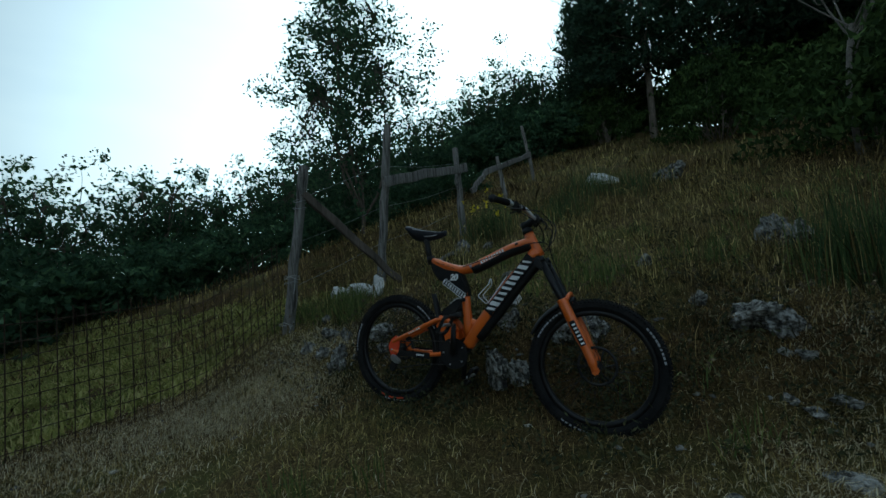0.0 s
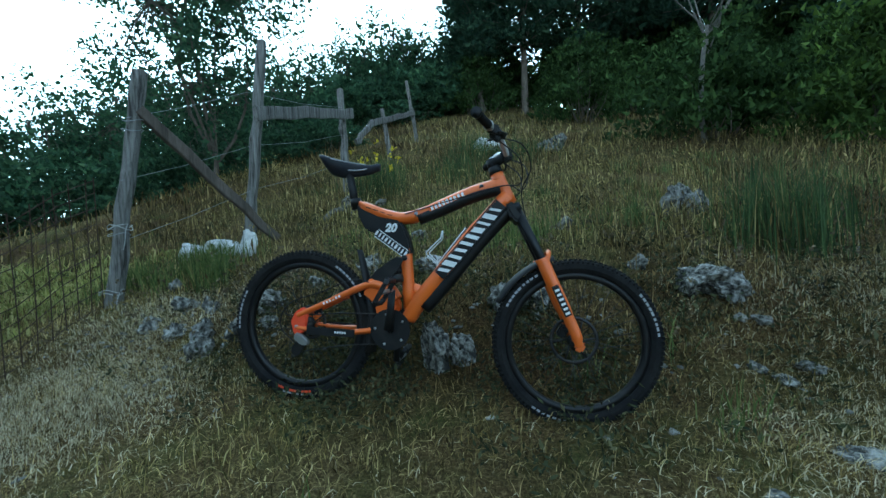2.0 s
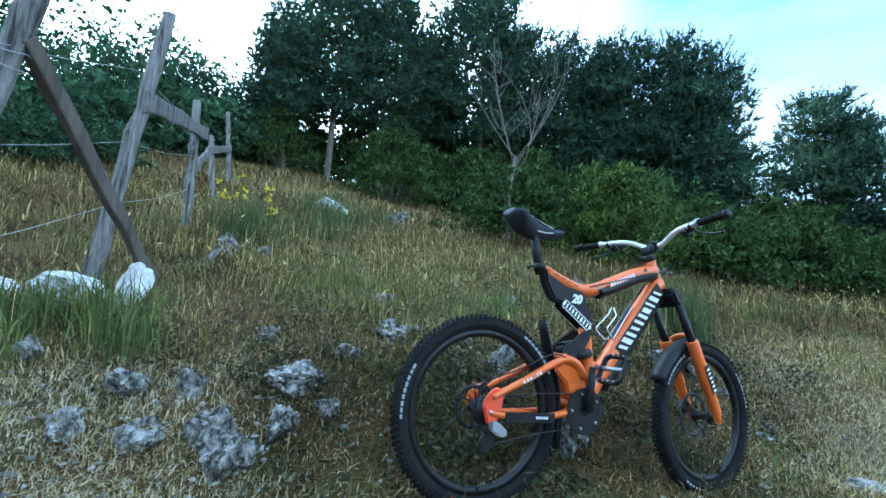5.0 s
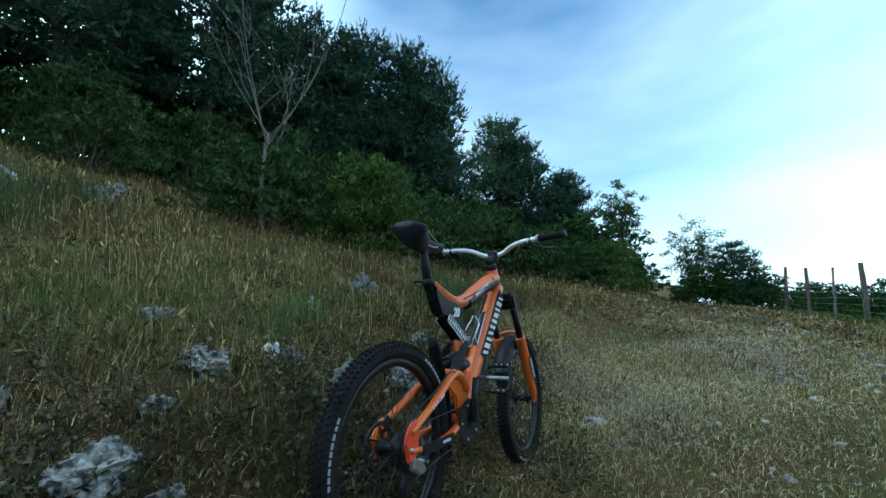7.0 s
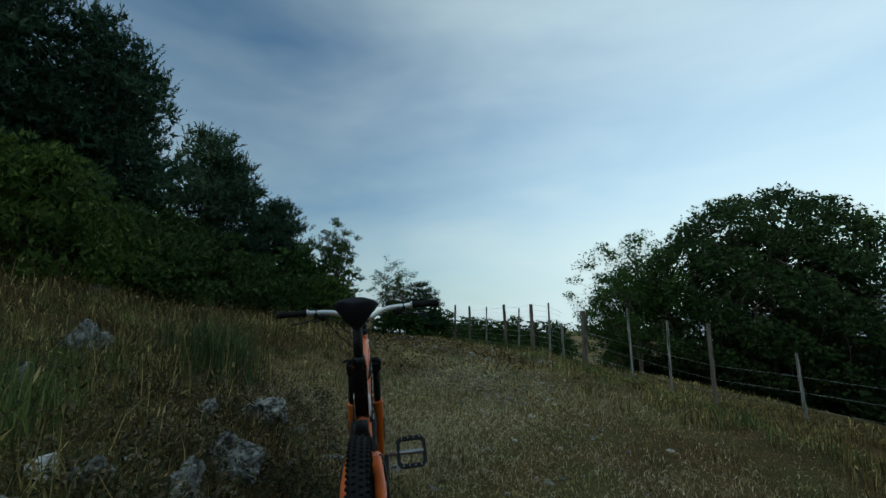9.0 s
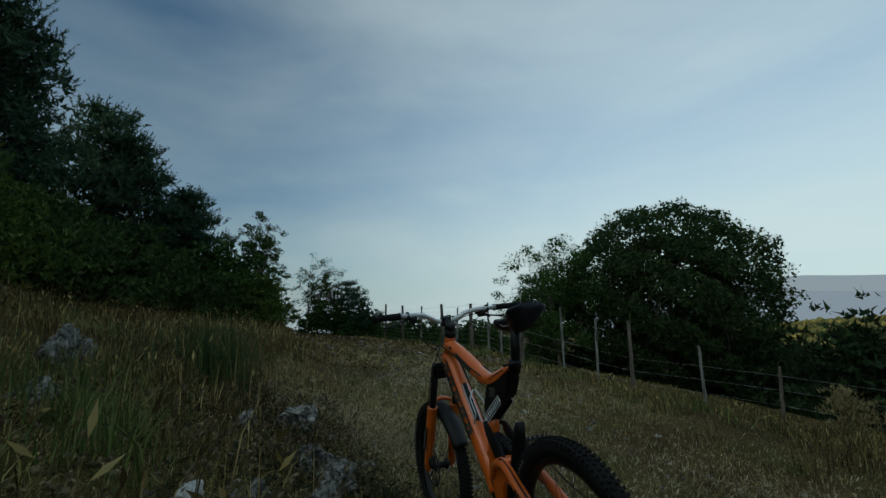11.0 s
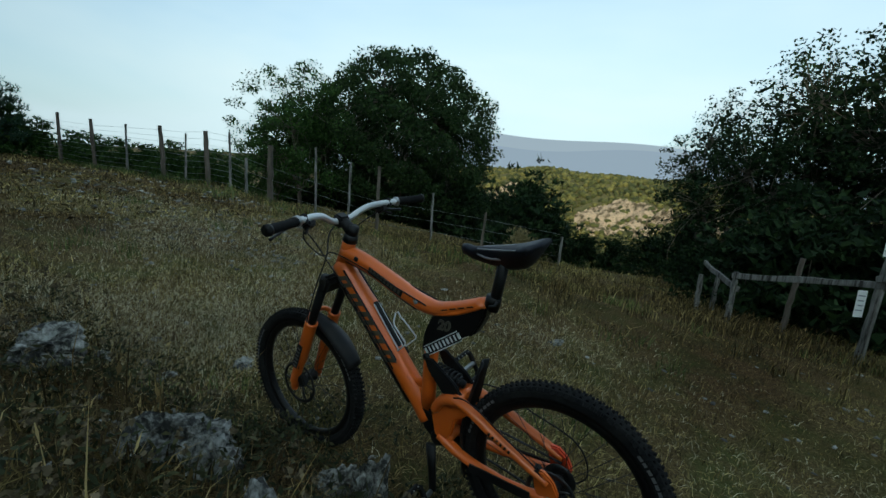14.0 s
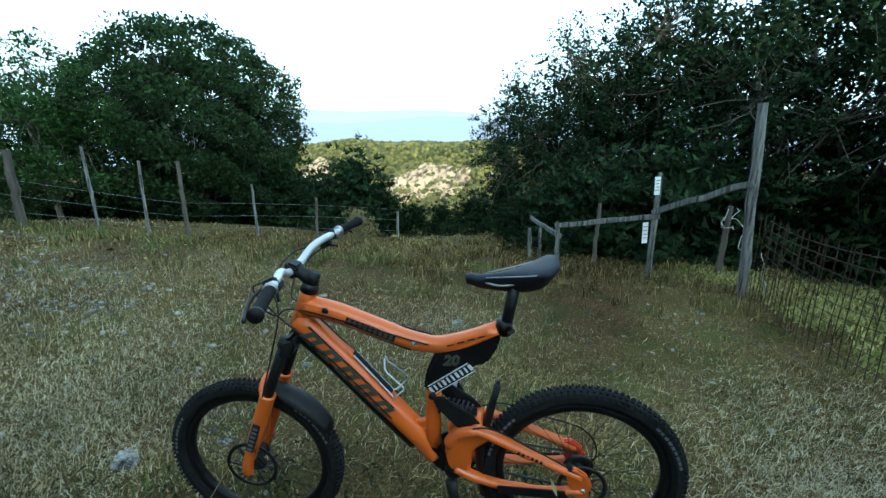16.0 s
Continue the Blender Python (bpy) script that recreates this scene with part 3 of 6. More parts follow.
def broadleaf(seed, h, w, label, mat, crown_lo=0.25, clumps=110, per=90, leaf=(0.13, 0.085), gap=0.5, round_top=1.0, name="broadleaf_tree", group="", top_in=0.0, even=False, fill=8, solid=True, stem=1.0):
    """A broad-crowned tree: tapered trunk, forking limbs, clumps of leaves in an uneven dome."""
    rng = np.random.default_rng(seed)
    tree = tagged(new(name), label, "tree", group)
    fork = h * (crown_lo + 0.08)
    limbs = [limb(rng, (0, 0, -0.4), (0.02 * h, 0, fork), 0.017 * h * stem, 0.013 * h * stem, 0.03, 5)]
    hubs = []
    for i in range(7):
        a = i * 0.9 + rng.uniform(0, 0.6)
        e = (math.cos(a) * w * 0.45 * rng.uniform(0.5, 1), math.sin(a) * w * 0.45 * rng.uniform(0.5, 1), fork + (h - fork) * rng.uniform(0.25, 0.75))
        limbs.append(limb(rng, (0.02 * h, 0, fork * rng.uniform(0.75, 1)), e, 0.009 * h * stem, 0.004 * h * stem, 0.1, 6))
        hubs.append(np.array(e))
    pts, core = [], []
    mid = h * (crown_lo + 1) / 2
    for j in range(clumps):
        if even:
            zz, aa = 1 - 2 * (j + 0.5) / clumps, j * 2.39996
            d = np.array((math.cos(aa) * math.sqrt(1 - zz * zz), math.sin(aa) * math.sqrt(1 - zz * zz), zz))
            r = (0.93 if j % 3 else 0.6) * (1 + 0.035 * rng.normal())
        else:
            d = rng.normal(size=3)
            d /= np.linalg.norm(d)
            r = rng.uniform(gap, 1.0) * (1 + 0.12 * rng.normal())
        k = 1 - top_in * max(d[2], 0)
        c = np.array((d[0] * w * r * k, d[1] * w * r * k, mid + d[2] * (h - mid) * r * round_top))
        hub = min(hubs, key=lambda q: np.linalg.norm(q - c))
        limbs.append(limb(rng, hub, c, 0.0025 * h * stem, 0.003, 0.12, 4))
        s = rng.uniform(0.10, 0.2) * w * (0.75 if even else 1.0)
        m = int(per * rng.uniform(0.6, 1.4))
        pts.append(c + ball(rng, int(m * 0.75), 1.0) * (s * 1.1, s * 1.1, s * 0.75))
        core.append((c - (0, 0, mid)) * 0.94 + (0, 0, mid) + ball(rng, fill, 1.0) * (s * 0.5, s * 0.5, s * 0.34))
    wood_mesh("trunk", limbs, M_BARK, tree, 6)
    leaves = leaf_quads(rng, np.concatenate(pts), leaf[0], leaf[1], 0.0)
    if fill:
        leaves = np.concatenate([leaves, leaf_quads(rng, np.concatenate(core), leaf[0] * 1.3, leaf[1] * 1.5, 0.0)])
    if solid:
        heart = ball(rng, 3200 if even else 800, 0.78 if even else 0.7) * (w, w, (h - mid)) + (0, 0, mid)
        leaves = np.concatenate([leaves, leaf_quads(rng, heart, min(w * 0.075, 0.26), min(w * 0.05, 0.18), 0.0)])
    bulk("crown", leaves, 4, mat, tree)
    return tree


def bare_tree(seed, h, label):
    """A dead tree: a short stem that forks low into long thin upright branches with few twigs."""
    rng = np.random.default_rng(seed)
    tree = tagged(new("bare_tree"), label, "tree")
    fork = np.array((0.1, 0.0, h * 0.36))
    limbs = [limb(rng, (0, 0, -0.3), fork, 0.05, 0.035, 0.05, 6)]
    for k in range(8):
        a = k * 2.4 + rng.uniform(-0.4, 0.4)
        spread = rng.uniform(0.12, 0.8)
        d = np.array((math.cos(a) * spread, math.sin(a) * spread, 1.0))
        L = h * rng.uniform(0.35, 0.64)
        p0 = fork * rng.uniform(0.75, 1.0)
        p1 = p0 + d * L
        limbs.append(limb(rng, p0, p1, 0.014, 0.0035, 0.09, 7))
        for _ in range(rng.integers(4, 7)):
            t = rng.uniform(0.25, 0.9)
            e = d + rng.normal(size=3) * (0.5, 0.5, 0.25)
            q = p0 + d * L * t
            limbs.append(limb(rng, q, q + e * L * rng.uniform(0.12, 0.32), 0.007, 0.003, 0.1, 4))
    wood_mesh("trunk", limbs, M_TWIG, tree, 5)
    return tree


def stand(x, y, turn=0.0, size=1.0, sink=0.05, tall=1.0):
    """A pose on the ground."""
    return Matrix.LocRotScale((x, y, float(land(x, y)) - sink), Euler((0, 0, turn)), (size, size, size * tall))


def plant(proto, places):
    """Sets a tree down at the first place and copies of it at the others: x, y, turn, size."""
    for i, (x, y, turn, size) in enumerate(places):
        m = stand(x, y, turn, size)
        if i == 0:
            proto.matrix_basis = m
        else:
            c = copy_thing(proto, Matrix.Identity(4))
            c.matrix_basis = m


# pines on the crest
plant(pine(11, 9.0, 1.95, "tall dark black pine with a dense crown on the crest", 0.0, 0.3),
      [(1.2, 13.5, 0.0, 0.88), (3.3, 14.1, 2.4, 0.92), (7.1, 13.6, 4.8, 1.17)])
plant(pine(12, 9.0, 1.35, "narrow dark black pine with tufted boughs on the crest", 0.01, 0.22),
      [(13.1, 11.7, 0.0, 1.05), (11.3, 13.5, 2.4, 1.04), (14.3, 10.2, 4.8, 1.03), (14.6, 8.8, 0.9, 0.96), (6.4, 17.3, 3.3, 1.01), (10.7, 16.6, 5.7, 1.2), (13.5, 13.5, 1.8, 1.06)])
plant(pine(13, 8.0, 1.3, "slender black pine with sky showing between its boughs", -0.03, 0.32, 0.58),
      [(-0.2, 13.6, 0.0, 0.76), (-0.8, 14.1, 2.4, 0.66), (5.1, 15.2, 4.8, 0.99), (14.4, 14.8, 0.9, 1.07)])
plant(pine(14, 7.0, 1.75, "black pine with open boughs at the end of the wood", 0.02, 0.24, 0.55),
      [(21.8, 8.8, 0.0, 1.19), (22.9, 7.7, 2.4, 1.07), (24.8, 5.9, 4.8, 0.9), (26.0, 6.2, 0.9, 0.86)])

# shrubs along the foot of the wood
plant(shrub(21, 1.9, 1.35, "dense dark green juniper bush at the wood's edge", M_BUSH, clumps=80, leaf=(0.1, 0.045), per=64, up=0.7),
      [(2.7, 10.6, 0.2, 1.1), (8.4, 10.9, 3.1, 1.2), (12.4, 10.2, 1.1, 1.2), (15.2, 9.4, 5.1, 1.25), (19.4, 8.4, 0.9, 1.3),
       (-0.3, 13.8, 2.0, 1.0), (23.8, 7.8, 4.1, 1.5), (10.4, 12.2, 4.0, 1.5), (6.4, 12.4, 0.6, 1.35)])
plant(shrub(22, 1.5, 1.5, "spreading green shrub with ragged leafy shoots", M_BUSH, leaf=(0.1, 0.06), clumps=80, per=60, ragged=0.4, up=0.5),
      [(4.5, 6.7, 0.0, 1.05), (7.4, 6.6, 1.2, 1.25), (9.4, 5.2, 2.4, 1.1), (11.6, 4.9, 3.9, 1.15), (14.4, 4.6, 0.5, 1.1), (18.4, 5.0, 2.9, 1.3), (9.0, 7.4, 4.4, 1.0), (13.6, 2.3, 1.4, 0.8), (16.6, 3.0, 3.1, 0.95)])
plant(shrub(29, 2.3, 1.3, "bushy bright green shrub at the top of the meadow", M_BRIGHT, leaf=(0.1, 0.05), clumps=90, per=70, ragged=0.3, up=0.6, group=""),
      [(6.1, 5.3, 0.0, 1.0), (13.8, 1.4, 2.0, 0.72)])
plant(shrub(23, 2.3, 1.3, "tall leafy shrub growing under the pines", M_BUSH, leaf=(0.145, 0.08), clumps=80, per=42, ragged=0.35),
      [(14.4, 12.0, 1.7, 1.25), (17.2, 11.0, 3.2, 1.3), (20.8, 10.6, 4.6, 1.4), (24.4, 9.8, 5.5, 1.4), (28.5, 8.4, 2.0, 1.5), (12.4, 11.6, 0.4, 1.0), (0.9, 15.6, 0.4, 0.9), (2.4, 15.4, 2.2, 1.15), (3.9, 15.9, 3.6, 1.3), (5.3, 16.0, 5.0, 1.35),
       (6.8, 15.4, 0.2, 1.4), (8.3, 15.6, 1.4, 1.45), (9.8, 15.2, 2.8, 1.5), (11.3, 14.9, 0.3, 1.5), (12.8, 14.2, 1.3, 1.5), (14.9, 13.4, 2.6, 1.5), (16.6, 12.4, 4.0, 1.4), (4.6, 13.0, 1.1, 0.9), (7.0, 12.6, 2.1, 0.8), (9.6, 12.6, 3.3, 1.0), (18.6, 11.2, 3.3, 1.4), (20.0, 9.4, 1.2, 1.2), (16.6, 8.0, 0.5, 1.2), (13.6, 8.2, 5.3, 1.1), (11.0, 8.6, 2.5, 1.1)])
plant(shrub(26, 1.5, 1.3, "bushy green thicket where the track leaves the meadow", M_LEAF, leaf=(0.12, 0.075), clumps=64, per=52, ragged=0.35),
      [(17.2, 3.3, 0.0, 1.5), (18.3, 2.6, 2.4, 1.4), (19.0, 1.4, 4.8, 1.0), (20.4, -0.8, 0.9, 0.85), (20.6, -1.9, 3.3, 0.85), (21.4, -3.0, 5.7, 0.9),
       (20.6, -3.7, 1.8, 0.7), (23.4, 4.4, 4.2, 1.6), (15.6, 2.4, 2.2, 0.9), (22.2, -5.6, 0.4, 0.9), (20.0, -6.2, 2.8, 0.85), (17.6, -6.0, 1.1, 0.75), (15.8, -6.6, 3.4, 0.7), (14.2, -6.6, 5.0, 0.75), (12.3, -5.1, 0.3, 0.5), (11.3, -5.5, 1.3, 0.5), (13.4, -4.9, 2.3, 0.55), (14.6, -4.7, 3.3, 0.5), (16.0, -4.6, 4.3, 0.55), (17.6, -4.4, 5.3, 0.55), (19.2, -4.3, 0.9, 0.6)])
plant(broadleaf(31, 4.9, 1.25, "slim broadleaf tree with a pale green crown over the track", M_LEAF, 0.3, 130, 70, leaf=(0.085, 0.056), gap=0.2, solid=False, fill=4),
      [(18.7, 1.8, 0.0, 1.0)])
plant(broadleaf(37, 3.9, 1.5, "low spreading tree with thin open twigs at the track's end", M_LEAF, 0.05, 150, 46, leaf=(0.075, 0.05), gap=0.15, solid=False, fill=4),
      [(20.8, -0.9, 1.0, 1.0)])
plant(pine(15, 7.0, 2.6, "small dark pine beyond the end of the track", 0.0, 0.05, 0.6, group=""),
      [(21.0, -2.3, 0.0, 0.4)])
bt = bare_tree(41, 5.6, "dead grey tree with thin upright leafless branches")
bt.matrix_basis = stand(4.1, 6.2, 0.4, 1.0)

# beyond the fence on the uphill side: a tall open tree and the wooded slope
plant(broadleaf(32, 7.6, 2.25, "tall slender tree with an open airy crown against the sky", M_WOODS, 0.0, 420, 58, leaf=(0.095, 0.06), gap=0.25, fill=2, solid=False, name="airy_tree", top_in=0.5, stem=0.5),
      [(-5.2, 5.9, 0.6, 1.0)])
plant(broadleaf(33, 5.0, 2.3, "dark bushy tree on the wooded slope beyond the fence", M_WOODS, 0.0, 110, 46, leaf=(0.105, 0.07), gap=0.15, fill=10, name="slope_tree", group="trees on the wooded slope"),
      [(-11.4, 6.9, 0.0, 0.86), (-11.4, 8.7, 2.4, 0.88), (-10.6, 9.6, 4.8, 1.06), (-9.0, 9.7, 0.9, 0.87), (-8.8, 11.2, 3.3, 0.92), (-7.8, 11.9, 5.7, 0.87), 
       (-7.3, 13.3, 1.8, 0.95), (-6.2, 13.9, 4.2, 0.87), (-5.1, 14.4, 0.4, 0.91), (-4.2, 15.3, 2.8, 0.99), (-2.9, 15.6, 1.1, 0.82), (-1.8, 16.6, 4.0, 0.8), (-0.6, 17.6, 5.1, 0.7), (-13.2, 6.0, 5.2, 0.86), (-9.8, 7.9, 3.0, 0.74), (-14.6, 2.9, 1.0, 1.05), (-13.0, 5.5, 2.0, 1.0), (-14.7, 5.4, 1.3, 0.77), 
       (-16.1, 4.6, 3.7, 0.65), (-15.6, 3.0, 6.1, 0.66), (-15.0, 1.3, 2.2, 1.04), (-15.2, -0.2, 4.6, 1.08), (-16.3, -1.9, 0.7, 1.03)])
plant(shrub(24, 1.6, 1.7, "low dark thicket on the slope beyond the fence", M_WOODS, leaf=(0.11, 0.065), clumps=60, per=64, group="thicket beyond the fence"),
      [(-3.6, 8.5, 0.0, 0.57), (-4.5, 8.0, 2.4, 0.58), (-5.4, 7.5, 4.8, 0.63), (-6.2, 6.8, 0.9, 0.71), (-7.3, 6.4, 3.3, 0.83), (-7.8, 5.1, 5.7, 0.91), 
       (-9.4, 4.6, 1.8, 1.04), (-10.0, 3.5, 4.2, 1.01), (-10.6, 2.2, 0.4, 1.03), (-6.6, 11.8, 0.6, 1.2), (-5.4, 12.6, 1.6, 1.2), (-4.4, 13.4, 2.6, 1.2), (-3.2, 14.2, 3.6, 1.25), (-2.0, 14.8, 4.6, 1.2), (-0.8, 15.6, 5.6, 1.1), (-4.6, 16.6, 1.0, 1.6), (-2.6, 17.4, 2.0, 1.6), (-0.6, 18.4, 3.0, 1.5),
       (-7.6, 10.6, 4.2, 1.2), (-8.4, 9.2, 5.2, 1.2), (-11.0, 0.9, 2.8, 1.36), (-11.2, -0.7, 5.2, 1.53), (-11.3, -2.0, 1.3, 1.53)])

# downhill side: the round oak, its lighter neighbour, and the trees beside the lower fence
plant(shrub(27, 2.2, 1.5, "dark undergrowth behind the fence", M_FIR, leaf=(0.15, 0.09), clumps=60, per=46, group="undergrowth by the fences"),
      [(23.7, -10.1, 0.0, 0.6), (22.2, -10.8, 2.4, 0.6), (20.7, -11.4, 4.8, 0.6), (20.8, -13.0, 0.9, 0.7), (19.2, -13.5, 3.3, 0.9), (18.4, -14.4, 5.7, 1.14), 
       (17.6, -15.4, 1.8, 1.24), (17.3, -17.0, 4.2, 1.41), (14.5, -20.5, 0.4, 1.82), (12.4, -20.6, 2.8, 1.74), (15.9, -19.5, 5.2, 1.7), (-1.0, -8.2, 0.0, 0.8), 
       (-1.7, -7.5, 2.4, 0.87), (-2.6, -7.0, 4.8, 0.94), (-4.0, -7.4, 0.9, 0.9), (-5.4, -7.0, 3.3, 0.95), (-6.8, -6.2, 5.7, 0.95), (-8.0, -5.2, 1.8, 0.95)])
oak = broadleaf(34, 8.6, 4.5, "large round-crowned oak, dense and dark, beyond the wire fence", M_OAK, 0.0, 560, 170, leaf=(0.14, 0.095), gap=0.62, name="oak_tree", even=True)
oak.matrix_basis = stand(13.9, -15.9, 0.3)
plant(broadleaf(35, 6.4, 2.7, "lighter broadleaf tree with an open crown beside the oak", M_LEAF, 0.08, 300, 110, leaf=(0.095, 0.066), gap=0.1, solid=False),
      [(16.0, -11.4, 0.0, 1.08), (19.5, -12.6, 2.0, 0.85)])
plant(broadleaf(36, 6.6, 2.1, "dense hornbeam with layered dark foliage behind the lower fence", M_FIR, 0.0, 320, 58, leaf=(0.095, 0.056), gap=0.3, name="hornbeam", group="hornbeams by the lower fence", top_in=0.55),
      [(0.1, -12.2, 0.0, 0.8), (-1.3, -11.6, 2.4, 0.92), (-2.5, -10.9, 4.8, 0.95), (-3.6, -10.0, 0.9, 1.02), (-4.5, -8.6, 3.3, 1.02), (-5.6, -7.4, 5.7, 0.96),
       (-6.4, -6.1, 1.8, 0.98), (-7.5, -5.0, 4.2, 0.9), (-9.5, -3.0, 1.0, 0.9)])
plant(shrub(25, 2.2, 1.3, "dark rounded bush at the lower edge of the meadow", M_FIR, leaf=(0.14, 0.08), clumps=64, per=52, group="bushes at the meadow's lower edge"),
      [(8.3, -15.9, 0.0, 1.1), (6.3, -14.7, 2.4, 1.42), (5.6, -15.9, 4.8, 0.93), (4.1, -15.3, 0.9, 0.63), (3.0, -15.5, 3.3, 0.62), (1.7, -14.6, 5.7, 0.72), 
       (0.6, -13.2, 1.8, 0.83), (10.0, -16.2, 4.2, 1.18), (-2.4, -9.0, 1.8, 0.45), (-4.6, -7.0, 0.6, 0.5), (0.2, -10.4, 2.2, 0.5), (-0.4, -9.6, 3.9, 0.6), (22.0, -9.2, 0.4, 0.5), (24.5, -8.8, 1.3, 0.6)])

# a dried, half-bare shrub standing alone in the meadow
dry = shrub(28, 1.0, 0.42, "small dried tan shrub alone in the meadow", M_DRYBUSH, leaf=(0.07, 0.02), clumps=34, per=60, ragged=0.4, name="dry_shrub", group="", up=1.0)
dry.matrix_basis = stand(4.55, -10.2, 0.0, 1.05)

# ---- fences ----
def stake(name, base, top, r, mat, parent, seed, sides=9, label=""):
    """A rough round stake with knots, cracks and an uneven head."""
    rng = np.random.default_rng(seed)
    a, b = np.array(base, float), np.array(top, float)
    n = 12
    pts, rad = [], []
    for i in range(n):
        t = i / (n - 1)
        pts.append(tuple(a + (b - a) * t + rng.normal(size=3) * r * 0.16 * (1 - abs(2 * t - 1))))
        rad.append(r * (1.08 - 0.2 * t) * (1 + rng.normal() * 0.06))
    v, f = sweep_arrays(pts, rad, sides)
    for i, p in enumerate(v):
        k = i % sides
        v[i] = p + (p - Vector(pts[i // sides])) * (0.16 * math.sin(k * 2.4 + seed))
    return tagged(obj(name, v, f, mat, parent, smooth=False), label)


def plank(name, a, b, w, t, mat, parent, seed):
    """A split rail of uneven section from a to b."""
    rng = np.random.default_rng(seed)
    a, b = Vector(a), Vector(b)
    d = (b - a).normalized()
    side = d.cross(Vector((0, 0, 1))).normalized()
    up = side.cross(d)
    v, n = [], 8
    for i in range(n):
        s = i / (n - 1)
        c = a.lerp(b, s) + up * (rng.normal() * 0.008)
        ww, tt = w * (1 + rng.normal() * 0.06), t * (1 + rng.normal() * 0.08)
        for p, q in ((-1, -0.8), (-0.8, -1), (0.8, -1), (1, -0.8), (1, 0.8), (0.8, 1), (-0.8, 1), (-1, 0.8)):
            v.append(c + side * (p * tt / 2) + up * (q * ww / 2))
    f = [(i * 8 + k, i * 8 + (k + 1) % 8, i * 8 + 8 + (k + 1) % 8, i * 8 + 8 + k) for i in range(n - 1) for k in range(8)]
    f += [tuple(range(7, -1, -1)), tuple((n - 1) * 8 + k for k in range(8))]
    return obj(name, v, f, mat, parent)


def on_ground(x, y, dz=0.0):
    return (x, y, float(land(x, y)) + dz)


M_TIE = paint("pale_twine_tie", (0.5, 0.5, 0.48), 0.9, 0.1)
upper = tagged(new("wooden_fence"), "weathered grey fence of leaning posts and split rails", "fence")
POSTS = [((-2.02, 0.86), (-1.80, 1.06, 2.10), 0.056), ((-1.78, 2.18), (-1.55, 2.32, 2.84), 0.05), ((-1.52, 4.22), (-1.59, 4.33, 2.99), 0.052),
         ((-1.50, 6.45), (-1.64, 6.42, 3.28), 0.045), ((-1.42, 8.38), (-1.58, 8.22, 4.44), 0.045)]
for i, ((x, y), head, r) in enumerate(POSTS):
    stake("post", on_ground(x, y, -0.15), head, r, M_WOOD, upper, 100 + i)
plank("rail", (-1.80, 1.02, 1.80), on_ground(-1.40, 2.12, 0.03), 0.085, 0.05, M_DARKWOOD, upper, 111)
plank("rail", (-1.60, 2.20, 2.07), (-1.47, 4.46, 2.65), 0.14, 0.045, M_WOOD, upper, 112)
plank("rail", (-1.60, 4.88, 2.30), (-1.52, 5.50, 2.78), 0.10, 0.045, M_WOOD, upper, 113)
plank("rail", (-1.53, 5.42, 2.74), (-1.46, 8.32, 3.70), 0.11, 0.045, M_WOOD, upper, 114)
for z0, z1, z2 in ((0.8, 1.3, 1.9), (1.25, 1.75, 2.3), (1.7, 2.3, 2.7)):
    tube("wire", [(-2.0 + 0.1 * z0, 0.9, z0), (-1.85, 1.5, (z0 + z1) / 2 - 0.05), (-1.70, 2.24, z1), (-1.62, 3.2, (z1 + z2) / 2 - 0.05), (-1.55, 4.28, z2)], 0.0022, M_WIRE, upper, 5)
# loops of wire tied round the first post
for k, t in enumerate((0.74, 0.78, 0.3)):
    c = Vector(on_ground(-2.02, 0.86)).lerp(Vector((-1.80, 1.06, 2.10)), t)
    tube("wire_tie", [c + Vector((math.cos(w) * 0.07, math.sin(w) * 0.07, 0.012 * math.sin(w * 2 + k))) for w in np.linspace(0, 6.28, 17)[:-1]], 0.003, M_WIRE, upper, 5, closed=True)

for k, t in enumerate((0.33, 0.06)):
    c = Vector(on_ground(-2.02, 0.86)).lerp(Vector((-1.80, 1.06, 2.10)), t)
    rng = np.random.default_rng(k + 40)
    tube("twine_tie", [c + Vector((math.cos(w) * 0.078, math.sin(w) * 0.078, 0.02 * math.sin(w * 1.7 + k) + rng.normal() * 0.006)) for w in np.linspace(0, 12.5, 28)] + [c + Vector((0.1, -0.05, -0.03 - 0.02 * k)), c + Vector((0.12, -0.08, -0.12)), c + Vector((0.09, -0.07, -0.17))], 0.003, M_TIE, upper, 5)

# wire-mesh gate across the track, between the fence's two end posts
gate = tagged(new("wire_mesh_gate"), "sagging rusty wire-mesh gate across the track", "gate")
GA, GB = Vector((-2.03, 0.80, 0)), Vector((-2.42, -3.80, 0))
n_up = 54
wire_v, wire_f = sweep_arrays([(0, 0, 0), (0.004, 0, 0.3), (-0.003, 0.002, 0.62), (0, 0, 0.95)], 0.0036, 4)
first = None
for i in range(n_up):
    t = i / (n_up - 1)
    p = GA.lerp(GB, t)
    z = float(land(p.x, p.y)) + 0.02
    bow = 0.05 * math.sin(t * math.pi * 3 + 0.5)
    if first is None:
        w = first = obj("upright_wire", wire_v, wire_f, M_RUST, gate)
    else:
        w = new("upright_wire", first.data)
        w.parent = gate
    w.matrix_basis = pose(p.x + bow, p.y, z, 0, 2.0 * math.sin(i * 1.7), 0)
